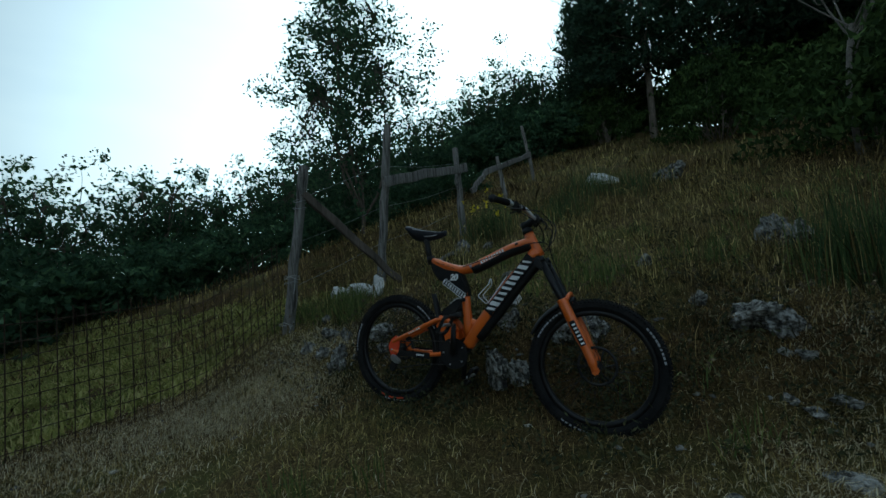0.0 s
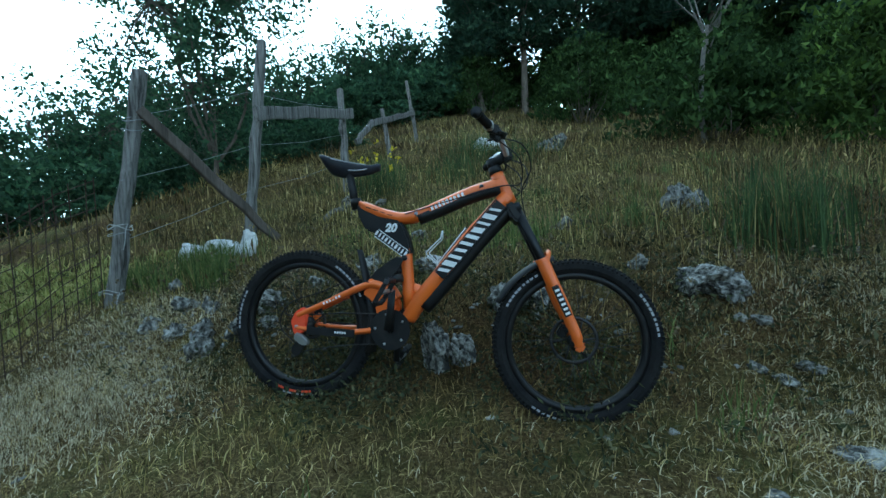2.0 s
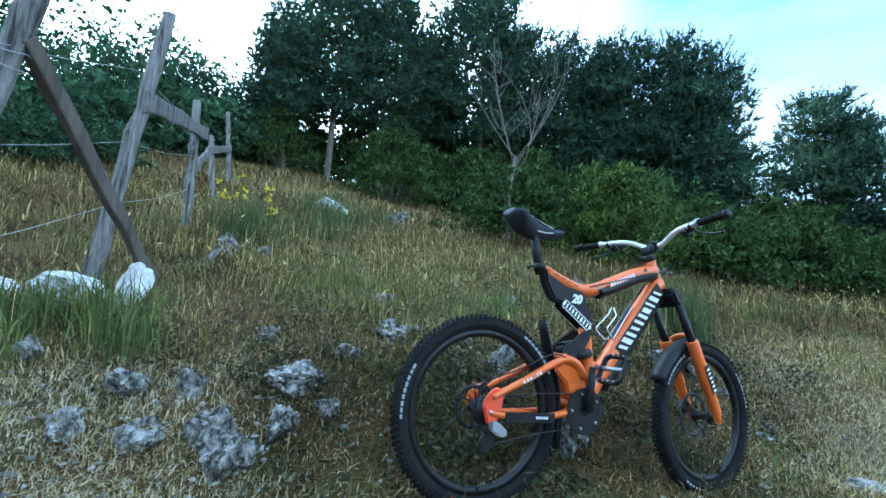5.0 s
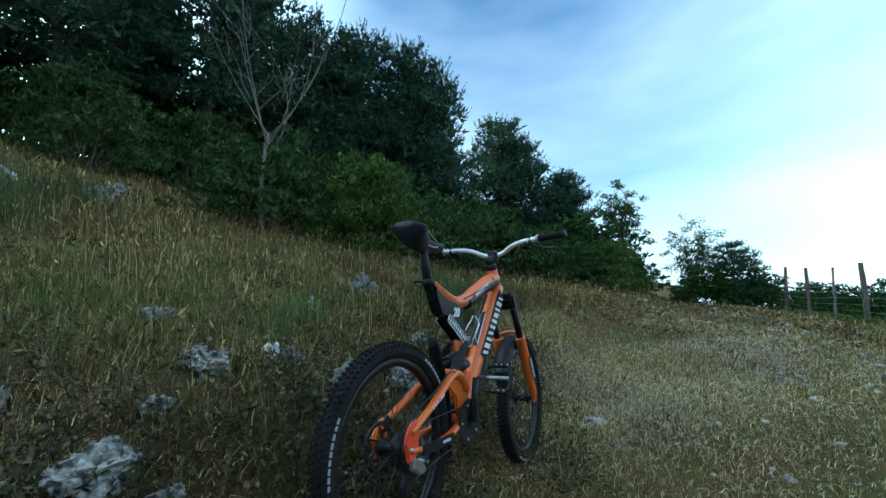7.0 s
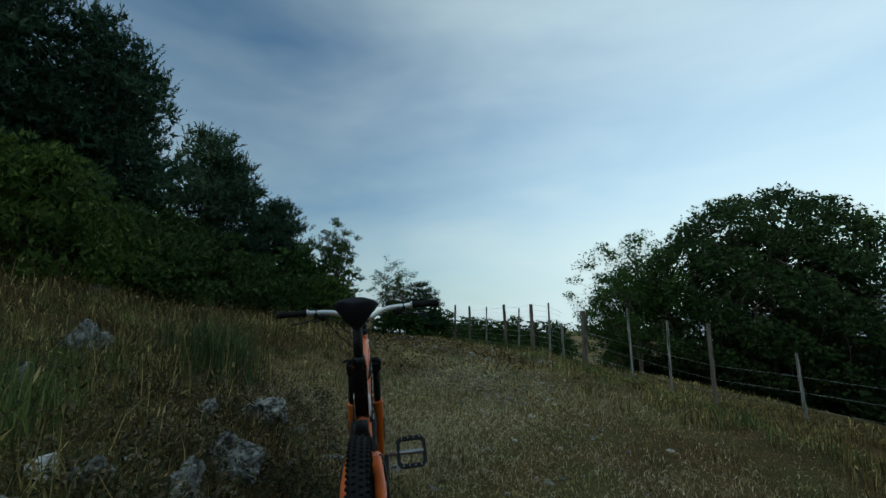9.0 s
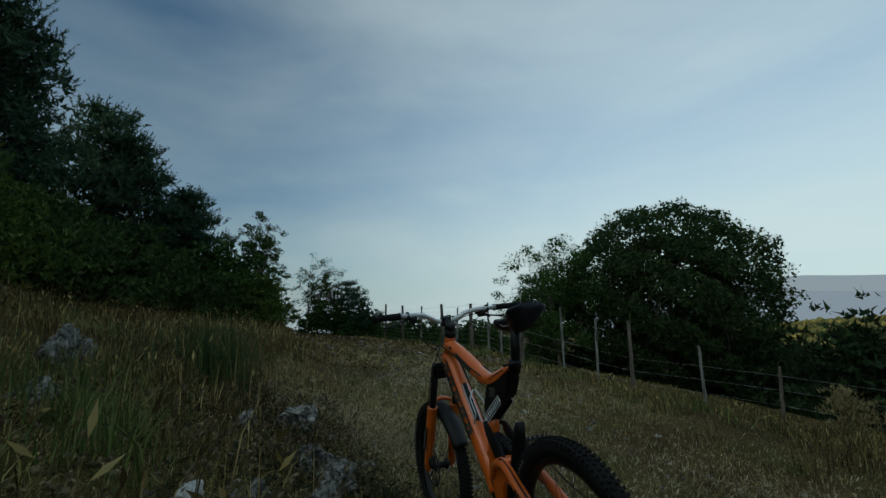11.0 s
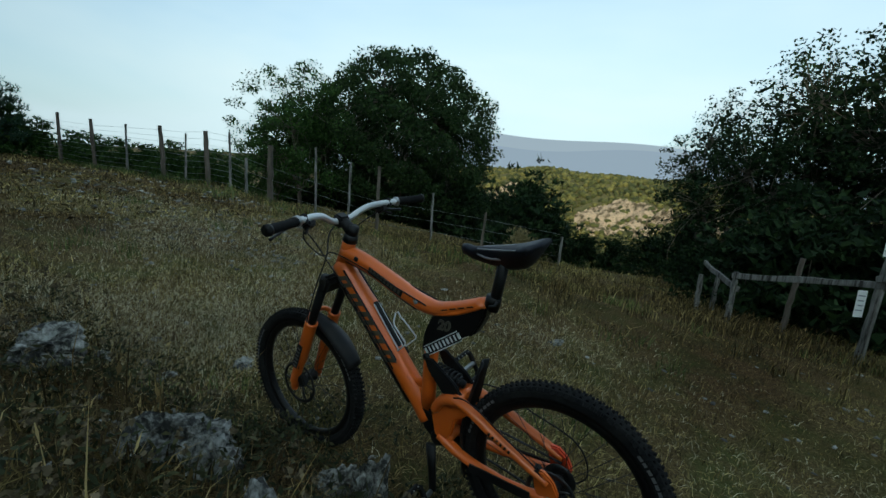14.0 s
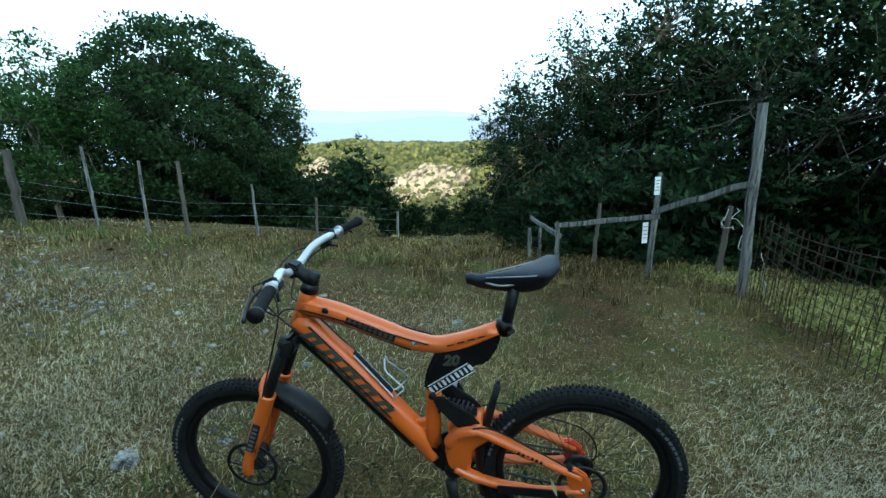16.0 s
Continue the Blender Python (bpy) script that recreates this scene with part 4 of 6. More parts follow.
for k in range(10):
    pts = []
    for i in range(0, n_up, 3):
        t = i / (n_up - 1)
        p = GA.lerp(GB, t)
        pts.append((p.x + 0.05 * math.sin(t * math.pi * 3 + 0.5), p.y, float(land(p.x, p.y)) + 0.04 + k * 0.1 + 0.02 * math.sin(t * 9 + k) - 0.05 * math.sin(t * math.pi)))
    tube("cross_wire", pts, 0.0036, M_RUST, gate, 4)

# lower fence beside the hornbeams
lower = tagged(new("rail_fence"), "grey post-and-rail fence with a tall gatepost by the track", "fence")
stake("gatepost", on_ground(-2.42, -3.88, -0.2), (-2.27, -3.89, 1.80), 0.047, M_WOOD, lower, 131)
LOW = [((-1.74, -5.1), 1.55, 0.036), ((-0.52, -5.9), 0.75, 0.036), ((-0.10, -6.6), 0.6, 0.036), ((-0.30, -7.1), 0.68, 0.036), ((-1.15, -6.1), 1.1, 0.036), ((-2.95, -5.7), 1.1, 0.042)]
for i, ((x, y), h, r) in enumerate(LOW):
    stake("post", on_ground(x, y, -0.15), on_ground(x + 0.03 * math.sin(i), y, h), r, M_DARKWOOD if i > 3 else M_WOOD, lower, 140 + i)
plank("rail", (-2.30, -3.84, 0.98), (-1.70, -5.1, 0.42), 0.075, 0.045, M_WOOD, lower, 151)
plank("rail", (-1.78, -5.05, 0.38), (-0.46, -5.92, 0.02), 0.075, 0.045, M_WOOD, lower, 152)
plank("rail", (-0.55, -5.86, -0.16), (-0.08, -6.58, 0.02), 0.075, 0.04, M_WOOD, lower, 153)
M_CARD = paint("white_card", (0.78, 0.78, 0.76), 0.6, 0.3)
M_MARK = paint("grey_print", (0.25, 0.25, 0.27), 0.6, 0.3)
for nm, c, w, h in (("sign", (-1.70, -5.045, 0.80), 0.085, 0.25), ("sign", (-1.60, -5.0, 0.14), 0.085, 0.30)):
    sg = tagged(new(nm), "small white card fixed to a fence post", "sign")
    sg.matrix_basis = pose(*c, 0, 3, 18)
    bm = bmesh.new()
    bmesh.ops.create_cube(bm, size=1.0, matrix=Matrix.Diagonal((w, 0.006, h, 1)))
    bmesh.ops.bevel(bm, geom=bm.edges[:], offset=0.0015, segments=1, affect="EDGES")
    part("card", bm, M_CARD, sg)
    for k in range(4):
        bm = bmesh.new()
        bmesh.ops.create_cube(bm, size=1.0, matrix=Matrix.Translation((0.004 * (k % 2), 0.006, h * (0.3 - 0.18 * k))) @ Matrix.Diagonal((w * (0.7 - 0.1 * (k % 3)), 0.004, 0.012, 1)))
        part("print_bar", bm, M_MARK, sg)
# torn twine hanging from the posts
M_TWINE = paint("pale_twine", (0.55, 0.53, 0.48), 0.9, 0.1)
for k, (x, y, z) in enumerate(((-2.42, -4.35, 0.62), (-2.92, -5.62, 0.42), (-2.5, -3.82, 0.2))):
    rng = np.random.default_rng(k + 5)
    p, pts = np.array((x, y, z)), []
    for s in range(14):
        pts.append(tuple(p))
        p = p + rng.normal(size=3) * (0.05, 0.02, 0.06) + (0, 0, -0.022)
    tagged(tube("twine", spline(pts, 3), 0.0045, M_TWINE, None, 5), "torn pale twine hanging from the fence", "twine")

# wire fence along the meadow's lower edge
far_fence = tagged(new("wire_fence"), "thin stakes with wire netting along the meadow's edge", "fence")
LINE = [(22.5, -3.4, 1.6, 0.05), (18.6, -3.7, 1.6, 0.05), (16.4, -3.95, 1.5, 0.05), (14.6, -4.15, 1.4, 0.03), (12.75, -4.35, 1.42, 0.065), (11.9, -4.5, 1.3, 0.03), (11.1, -4.68, 1.36, 0.065), (10.6, -5.0, 1.45, 0.03), (10.3, -5.25, 1.0, 0.035), (10.0, -5.75, 1.55, 0.07),
        (9.3, -6.7, 1.9, 0.033), (8.65, -7.3, 1.8, 0.033), (8.6, -8.45, 2.0, 0.055), (7.4, -9.7, 1.5, 0.036), (5.9, -10.3, 1.2, 0.04), (3.6, -10.9, 0.9, 0.035)]
for i, (x, y, h, r) in enumerate(LINE):
    stake("stake", on_ground(x, y, -0.15), on_ground(x + 0.05 * math.sin(i * 2.1), y + 0.04 * math.cos(i * 3), h), r, M_WOOD if r < 0.04 else M_DARKWOOD, far_fence, 170 + i, 7)
for k in range(9):
    pts = [on_ground(x, y, 0.12 + k * 0.15 + 0.02 * math.sin(i + k)) for i, (x, y, h, r) in enumerate(LINE[:9])]
    tube("netting_wire", pts, 0.0035, M_WIRE, far_fence, 4)
for k in range(3):
    pts = [on_ground(x, y, 0.3 + k * 0.33 + 0.02 * math.sin(i + k)) for i, (x, y, h, r) in enumerate(LINE[8:])]
    tube("netting_wire", pts, 0.003, M_WIRE, far_fence, 4)
# a weathered branch lying on the bank
rng = np.random.default_rng(66)
branch = tagged(new("fallen_branch"), "pale weathered branch lying in the dry grass", "branch")
for k, (a, b, r) in enumerate((((-1.12, 2.62), (-0.98, 3.2), 0.03), ((-1.06, 2.85), (-0.88, 2.9), 0.02))):
    pts = [on_ground(a[0] + (b[0] - a[0]) * s + rng.normal() * 0.012, a[1] + (b[1] - a[1]) * s, 0.05 + 0.03 * math.sin(s * 5 + k)) for s in np.linspace(0, 1, 9)]
    tube("limb", pts, [r * (1.1 - 0.5 * s) for s in np.linspace(0, 1, 9)], M_WOOD, branch, 7)

# ---- distance ----
def build_hill():
    """The wooded hill across the valley, with bare pale cliffs on its face."""
    rng = np.random.default_rng(61)
    m_hill = blotchy("hill_scrub", [(0.3, (0.08, 0.07, 0.022)), (0.7, (0.18, 0.14, 0.05))], 0.03, 0.4, 0.95, bump=0)
    m_cliff = blotchy("pale_cliff", [(0.4, (0.13, 0.085, 0.04)), (0.56, (0.66, 0.44, 0.27))], 0.2, 0.9, 0.9, bump=0.8, dist=2.0)
    m_crown = leafy("far_tree_crowns", [(0.0, (0.045, 0.046, 0.013)), (0.5, (0.105, 0.096, 0.025)), (1.0, (0.21, 0.165, 0.042))], 0.8, 0.0)
    C = np.array((112.0, -400.0))

    def crest(x, y):
        ridge = -4.5 + 1.3 * np.sin(x * 0.045 + 0.6) + 0.9 * np.sin(x * 0.09) - 3.5 * ((x - 90) / 140) ** 2
        d = y + 400.0 + 0.25 * (x - 112)
        return np.where(d > 0, ridge - d * d / (d + 40) * 0.62, ridge - d * d * 0.0006) - np.clip(np.abs(x - 112) - 170, 0, None) * 0.16
    xs, ys = np.linspace(-330, 560, 120), np.linspace(-620, -230, 70)
    gx, gy = np.meshgrid(xs, ys)
    z = crest(gx, gy) + 1.2 * np.sin(gx * 0.2) * np.sin(gy * 0.17)
    v = np.stack([gx, gy, z], -1).reshape(-1, 3)
    i = np.arange(v.shape[0]).reshape(70, 120)
    f = np.stack([i[:-1, :-1], i[:-1, 1:], i[1:, 1:], i[1:, :-1]], -1).reshape(-1, 4)
    hill = tagged(indexed("hill", v, f, m_hill), "sunlit wooded hill with pale cliffs across the valley", "hill", kind="structure")
    # cliffs: steep rough faces standing proud of the slope
    for k, (x0, x1, y0, y1) in enumerate(((30, 96, -338, -298), (152, 196, -366, -326), (-6, 18, -318, -296))):
        nx, nz = 60, 26
        v = []
        for a in range(nz):
            for b in range(nx):
                s, t = b / (nx - 1), a / (nz - 1)
                edge = math.sin(s * math.pi) ** 0.4
                x = x0 + (x1 - x0) * s
                y = y1 + (y0 - y1) * (0.5 + (t - 0.5) * edge) + 4 * math.sin(s * 9 + k)
                rough = 3.2 * noise.noise(Vector((x * 0.11, y * 0.13, k))) + 3.0 * abs(noise.noise(Vector((x * 0.32, y * 0.2, k + 5)))) + 1.2 * noise.noise(Vector((x * 0.9, y * 0.7, k + 9)))
                z = float(crest(np.array(x), np.array(y))) + 1.6 * edge * math.sin(t * math.pi) ** 0.5 + rough + 2.2 * math.floor(t * 4 + 0.6 * math.sin(s * 14)) / 4 - 0.6
                v.append((x, y, z))
        j = np.arange(nx * nz).reshape(nz, nx)
        f = np.stack([j[:-1, :-1], j[:-1, 1:], j[1:, 1:], j[1:, :-1]], -1).reshape(-1, 4)
        indexed("cliff", v, f, m_cliff, hill, smooth=False)
    # woods on it: low rounded crowns
    base = bmesh.new()
    bmesh.ops.create_icosphere(base, subdivisions=1, radius=1.0)
    bv = np.array([q.co[:] for q in base.verts])
    bf = np.array([[q.index for q in fc.verts] for fc in base.faces])
    base.free()
    allv, allf, k = [], [], 0
    while k < 6400:
        x, y = rng.uniform(-40, 300), rng.uniform(-425, -262)
        z = float(crest(np.array(x), np.array(y)))
        bare = any(x0 < x < x1 and y0 < y < y1 for x0, x1, y0, y1 in ((32, 94, -338, -300), (154, 194, -366, -328), (-4, 16, -318, -298)))
        if bare and rng.random() < 0.5:
            continue
        s = rng.uniform(0.9, 2.8)
        q = bv * (s, s, s * rng.uniform(0.7, 1.1)) * (1 + rng.normal(size=(len(bv), 1)) * 0.16) + (x, y, z + s * 0.4)
        allv.append(q)
        allf.append(bf + k * len(bv))
        k += 1
    tagged(indexed("far_woods", np.concatenate(allv), np.concatenate(allf), m_crown, None, False), "scrubby woodland covering the sunlit hill", "woods", kind="stuff")


build_hill()


def build_mountains():
    """Ridges at the end of the view, a plain backdrop with haze painted in."""
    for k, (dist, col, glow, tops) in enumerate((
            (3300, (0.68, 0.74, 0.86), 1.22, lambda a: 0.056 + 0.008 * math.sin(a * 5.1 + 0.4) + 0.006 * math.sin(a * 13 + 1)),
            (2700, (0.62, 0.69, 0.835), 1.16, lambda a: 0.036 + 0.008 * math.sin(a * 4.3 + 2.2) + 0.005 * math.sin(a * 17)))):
        m, n, l, b = shader("painted_haze_ridge", 1.0)
        # emission only: each ridge glows in the pale blue that haze would give it
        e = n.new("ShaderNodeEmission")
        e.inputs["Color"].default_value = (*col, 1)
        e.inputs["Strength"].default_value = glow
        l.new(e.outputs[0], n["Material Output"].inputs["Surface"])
        v, f = [], []
        for i in range(91):
            a = radians(-128 + i)
            fade = min(1, (i + 1) / 12, (91 - i) / 24)
            c, s = math.cos(a) * dist, math.sin(a) * dist
            v += [(c, s, -300), (c, s, dist * tops(a) * fade)]
            if i:
                f.append((2 * i - 2, 2 * i, 2 * i + 1, 2 * i - 1))
        tagged(obj("backdrop", v, f, m), "pale blue mountain ridge with haze painted in", "mountain", kind="structure")


build_mountains()

# ---- rocks ----
def boulder(seed, mat, rough=0.35, sub=4):
    """A weathered limestone block: chopped faces, rounded edges, pits and shallow cracks."""
    bm = bmesh.new()
    bmesh.ops.create_icosphere(bm, subdivisions=sub, radius=1.0)
    rng = np.random.default_rng(seed)
    planes = [(Vector(rng.normal(size=3)).normalized(), rng.uniform(0.5, 0.85)) for _ in range(9)]
    shift = Vector((seed * 3.1, seed * 1.7, 0))
    for v in bm.verts:
        p = v.co.copy()
        for n, d in planes:
            k = p.dot(n) - d
            if k > 0:
                p -= n * k * 0.9
        q = p + shift
        out = p.normalized()
        crack = max(0.0, 0.09 - abs(noise.noise(q * 2.1))) / 0.09
        pit = max(0.0, noise.noise(q * 4.6) - 0.12)
        p += out * rough * (0.5 * noise.noise(q * 1.6) - 0.42 * crack - 0.75 * pit + 0.34 * abs(noise.noise(q * 5.2)) + 0.2 * noise.noise(q * 8.5) + 0.1 * noise.noise(q * 15.0))
        v.co = p
    me = bpy.data.meshes.new("rock")
    bm.to_mesh(me)
    bm.free()
    me.materials.append(mat)
    return me


GREY = [boulder(200 + i, M_ROCK, 0.6) for i in range(6)]
PALE = [boulder(220 + i, M_WROCK, 0.3) for i in range(3)]
# the outcrop behind the rear wheel: x, y, half-length, half-height, share sunk
OUTCROP = [
    (-0.78, 0.30, 0.12, 0.14, 0.35), (-0.62, 0.40, 0.10, 0.12, 0.35), (-0.55, 0.60, 0.17, 0.09, 0.35), (-0.86, 0.42, 0.14, 0.10, 0.35), (-1.16, 0.66, 0.13, 0.09, 0.4),
    (-1.08, 0.44, 0.12, 0.08, 0.4), (-0.68, 1.06, 0.11, 0.09, 0.35), (-0.44, 0.46, 0.08, 0.07, 0.35), (-1.30, 0.50, 0.10, 0.07, 0.4), (-0.95, 0.62, 0.08, 0.08, 0.35),
    (-1.62, 1.05, 0.10, 0.07, 0.35), (-0.30, 0.80, 0.09, 0.06, 0.35),
]
# beside the bicycle: x, y, half-length, half-height, share sunk
BESIDE = [
    (0.58, 0.26, 0.12, 0.21, 0.25), (0.70, 0.30, 0.11, 0.13, 0.3), (0.93, 0.62, 0.16, 0.11, 0.35), (1.07, 0.67, 0.21, 0.13, 0.35), (0.52, 0.70, 0.13, 0.10, 0.35),
    (0.00, 1.04, 0.18, 0.10, 0.35), (0.14, 1.12, 0.12, 0.08, 0.35), (1.96, 0.77, 0.22, 0.14, 0.3), (2.10, 0.70, 0.13, 0.10, 0.35), (1.71, 1.05, 0.09, 0.07, 0.35), (0.40, 0.98, 0.14, 0.08, 0.35),
]
# flat stones by the front wheel and the track: x, y, half-length, half-height, share sunk
TRACKSIDE = [
    (2.10, -0.20, 0.12, 0.03, 0.4), (0.72, -2.10, 0.12, 0.03, 0.4), (2.14, 0.52, 0.07, 0.04, 0.35), (2.10, 0.27, 0.08, 0.025, 0.35), (2.22, 0.31, 0.09, 0.03, 0.35),
    (2.02, 0.33, 0.06, 0.025, 0.35), (2.06, 0.54, 0.05, 0.03, 0.3), (2.6, 0.1, 0.06, 0.02, 0.3), (1.72, -0.42, 0.06, 0.018, 0.35),
]
# higher on the bank: x, y, half-length, half-height, share sunk
UPHILL = [
    (2.34, 2.16, 0.20, 0.2, 0.3), (2.50, 2.22, 0.15, 0.15, 0.3), (1.60, 6.3, 0.34, 0.24, 0.3), (-1.02, 3.10, 0.20, 0.16, 0.3),
    (-0.70, 3.30, 0.12, 0.1, 0.3), (0.14, 1.78, 0.14, 0.09, 0.35), (6.9, 4.8, 0.35, 0.2, 0.4), (1.35, 1.9, 0.12, 0.08, 0.35), (2.9, 2.4, 0.08, 0.05, 0.3),
]
ROCKS = [(x, y, a, a * 0.74, c, sunk, k * 53) for k, (x, y, a, c, sunk) in enumerate(OUTCROP + BESIDE + TRACKSIDE + UPHILL)]
for i, (x, y, a, b, c, sunk, turn) in enumerate(ROCKS):
    ob = tagged(new("rock", GREY[i % 6]), "grey limestone rock with white lichen, half sunk in grass", "rock", "rocks on the bank")
    ob.matrix_basis = Matrix.LocRotScale((x, y, float(land(x, y)) + c * (1 - 2 * sunk)), Euler((0.15 * math.sin(i), 0.2 * math.cos(i * 2), radians(turn + i * 47))), (a * 0.74, b * 0.74, c * 0.86))
for i, (x, y, a, b, c, turn) in enumerate(((-2.10, 1.80, 0.2, 0.13, 0.13, 10), (-1.70, 1.78, 0.23, 0.12, 0.10, 40), (-1.40, 1.66, 0.10, 0.08, 0.17, 0), (0.38, 6.5, 0.34, 0.2, 0.17, 5), (-1.92, 1.92, 0.09, 0.07, 0.07, 60), (0.42, 1.12, 0.075, 0.055, 0.055, 30))):
    ob = tagged(new("rock", PALE[i % 3]), "pale bare limestone block lying in the grass", "rock", "pale rocks on the bank")
    ob.matrix_basis = Matrix.LocRotScale((x, y, float(land(x, y)) + c * 0.45), Euler((0.1 * i, 0.2, radians(turn))), (a, b, c))

# small stones: on the bank near the bicycle and on the stony parts of the track
def pebbles():
    rng = np.random.default_rng(77)
    bm = bmesh.new()
    bmesh.ops.create_icosphere(bm, subdivisions=1, radius=1.0)
    bv = np.array([q.co[:] for q in bm.verts])
    bf = np.array([[q.index for q in fc.verts] for fc in bm.faces])
    bm.free()
    spots = []
    for cx, cy, sx, sy, n, s in ((4.7, -1.6, 1.3, 0.7, 420, 0.026), (8.0, -1.6, 2.0, 0.7, 220, 0.04), (0.4, 0.8, 1.5, 0.4, 140, 0.022), (-1.1, 0.4, 0.4, 0.25, 320, 0.017),
                                 (2.6, -0.2, 0.7, 0.8, 70, 0.02), (-1.4, -2.6, 0.8, 0.8, 120, 0.022), (11.0, -1.2, 2.5, 1.2, 160, 0.06), (7.9, -3.6, 0.7, 0.4, 140, 0.035), (2.2, -1.6, 1.5, 1.5, 40, 0.016)):
        for _ in range(n):
            spots.append((cx + rng.normal() * sx, cy + rng.normal() * sy, s * rng.uniform(0.25, 1.1)))
    v, f = [], []
    for k, (x, y, s) in enumerate(spots):
        q = bv * (s * rng.uniform(0.8, 1.4), s, s * rng.uniform(0.3, 0.7)) * (1 + rng.normal(size=(len(bv), 1)) * 0.34)
        a = rng.uniform(0, 6.28)
        q = q @ np.array(((math.cos(a), -math.sin(a), 0), (math.sin(a), math.cos(a), 0), (0, 0, 1)))
        v.append(q + (x, y, float(land(x, y)) + s * 0.05))
        f.append(bf + k * len(bv))
    m = leafy("grey_stones", [(0.0, (0.09, 0.085, 0.08)), (0.6, (0.2, 0.195, 0.18)), (1.0, (0.45, 0.44, 0.42))], 0.9, 0.0)
    tagged(indexed("gravel", np.concatenate(v), np.concatenate(f), m, None, False), "loose grey limestone gravel in the dry grass", "gravel", kind="stuff")


pebbles()

# ---- grass ----
def blades(name, xy, height, width, mat, label, seed, bend=0.5, ears=0.0, category="grass"):
    """Bent tapering blades, five corners each, with seed heads on a share of them."""
    rng = np.random.default_rng(seed)
    n = len(xy)
    h = (height if np.ndim(height) else np.full(n, height)) * rng.uniform(0.5, 1.25, n)
    a = rng.uniform(0, 2 * np.pi, n)
    lean = np.minimum(np.abs(rng.normal(size=n)) * bend, 1.7)
    d = np.stack([np.cos(a), np.sin(a)], 1)
    s = np.stack([-np.sin(a + 0.6), np.cos(a + 0.6)], 1)
    w = ((width if np.ndim(width) else np.full(n, width)) * rng.uniform(0.6, 1.4, n))[:, None]
    z = land(xy[:, 0], xy[:, 1]) - 0.01
    base, mid, tip = xy, xy + d * (h * lean * 0.3)[:, None], xy + d * (h * lean)[:, None]
    hm, ht = z + h * 0.55, z + h * np.sqrt(np.clip(1 - 0.35 * lean ** 2, 0.2, 1))

    def p3(q, k):
        return np.concatenate([q, k[:, None]], 1)
    v = np.stack([p3(base - s * w * 0.5, z), p3(base + s * w * 0.5, z), p3(mid + s * w * 0.42, hm), p3(tip, ht), p3(mid - s * w * 0.42, hm)], 1)
    ob = bulk(name, v, 5, mat)
    tagged(ob, label, category, kind="stuff")
    if ears:
        k = rng.random(n) < ears
        t, q = p3(tip, ht)[k], rng.normal(size=(k.sum(), 3)) * 0.4
        ax = p3(tip - mid, ht - hm)[k]
        ax = ax / np.linalg.norm(ax, axis=1, keepdims=True)
        e = np.cross(ax, q + (0.3, 0.2, 0.1))
        e /= np.linalg.norm(e, axis=1, keepdims=True)
        L, W = 0.035 * rng.uniform(0.6, 1.5, (k.sum(), 1)), 0.006 * rng.uniform(0.7, 1.5, (k.sum(), 1))
        hd = np.stack([t - ax * L, t - ax * L * 0.3 + e * W, t + ax * L * 0.6, t - ax * L * 0.3 - e * W], 1)
        tagged(bulk("seed_heads", hd, 4, M_STRAW), "dry seed heads over the meadow grass", "grass", kind="stuff")
    return ob


GR = np.random.default_rng(88)


def patchy(x, y, k=0.0):
    """Smooth 0..1 field that makes tufts and bare spots."""
    return 0.5 + 0.5 * np.sin(x * 2.3 + 1.7 * np.sin(y * 1.9 + k) + k) * np.sin(y * 2.7 + 1.3 * np.sin(x * 1.4 - k))


def scatter(n, x0, x1, y0, y1, keep):
    x, y = GR.uniform(x0, x1, n), GR.uniform(y0, y1, n)
    k = GR.random(n) < keep(x, y)
    return np.stack([x[k], y[k]], 1)


def clear(x, y):
    """0 inside the larger rocks' footprints."""
    c = np.ones_like(x)
    for rx, ry, a, b, *_ in ROCKS:
        c = np.where((x - rx) ** 2 + (y - ry) ** 2 < (min(a, b) * 0.65) ** 2, 0.08, c)
    return c


bank = lambda x, y: 1 / (1 + np.exp(-(y - 0.75 + 0.25 * np.sin(x * 1.3)) * 3.2))
near = lambda x, y: 1 / (1 + ((x - 0.6) ** 2 + (y - 0.2) ** 2) / 14)
def clumps(n, x0, x1, y0, y1, keep, per, spread):
    """Places of blades that grow in tufts."""
    c = scatter(n, x0, x1, y0, y1, keep)
    q = np.repeat(c, per, 0)
    return q + GR.normal(size=q.shape) * spread


# short dry grass, trodden and matted
p = scatter(340000, -4.2, 9, -6.2, 2.0, lambda x, y: (1 - 0.7 * bank(x, y)) * (0.3 + 0.7 * patchy(x * 1.3, y * 1.3)) * clear(x, y) * np.minimum(1, 0.1 + 1.2 * near(x, y) ** 1.4))
blades("short_dry_grass", p, 0.022 + 0.034 * patchy(p[:, 0], p[:, 1], 2.0), 0.0038, M_STRAW, "short dry straw-coloured grass on the trodden ground", 301, 1.8)
p = clumps(2600, -4, 8, -5, 1.2, lambda x, y: (1 - bank(x, y)) * (0.2 + 0.8 * patchy(x * 1.7, y * 1.5, 6.0)), 16, 0.03)
blades("grass_tufts", p, 0.075, 0.0036, M_TALL, "small tufts of half-dry grass in the trodden ground", 308, 0.8)
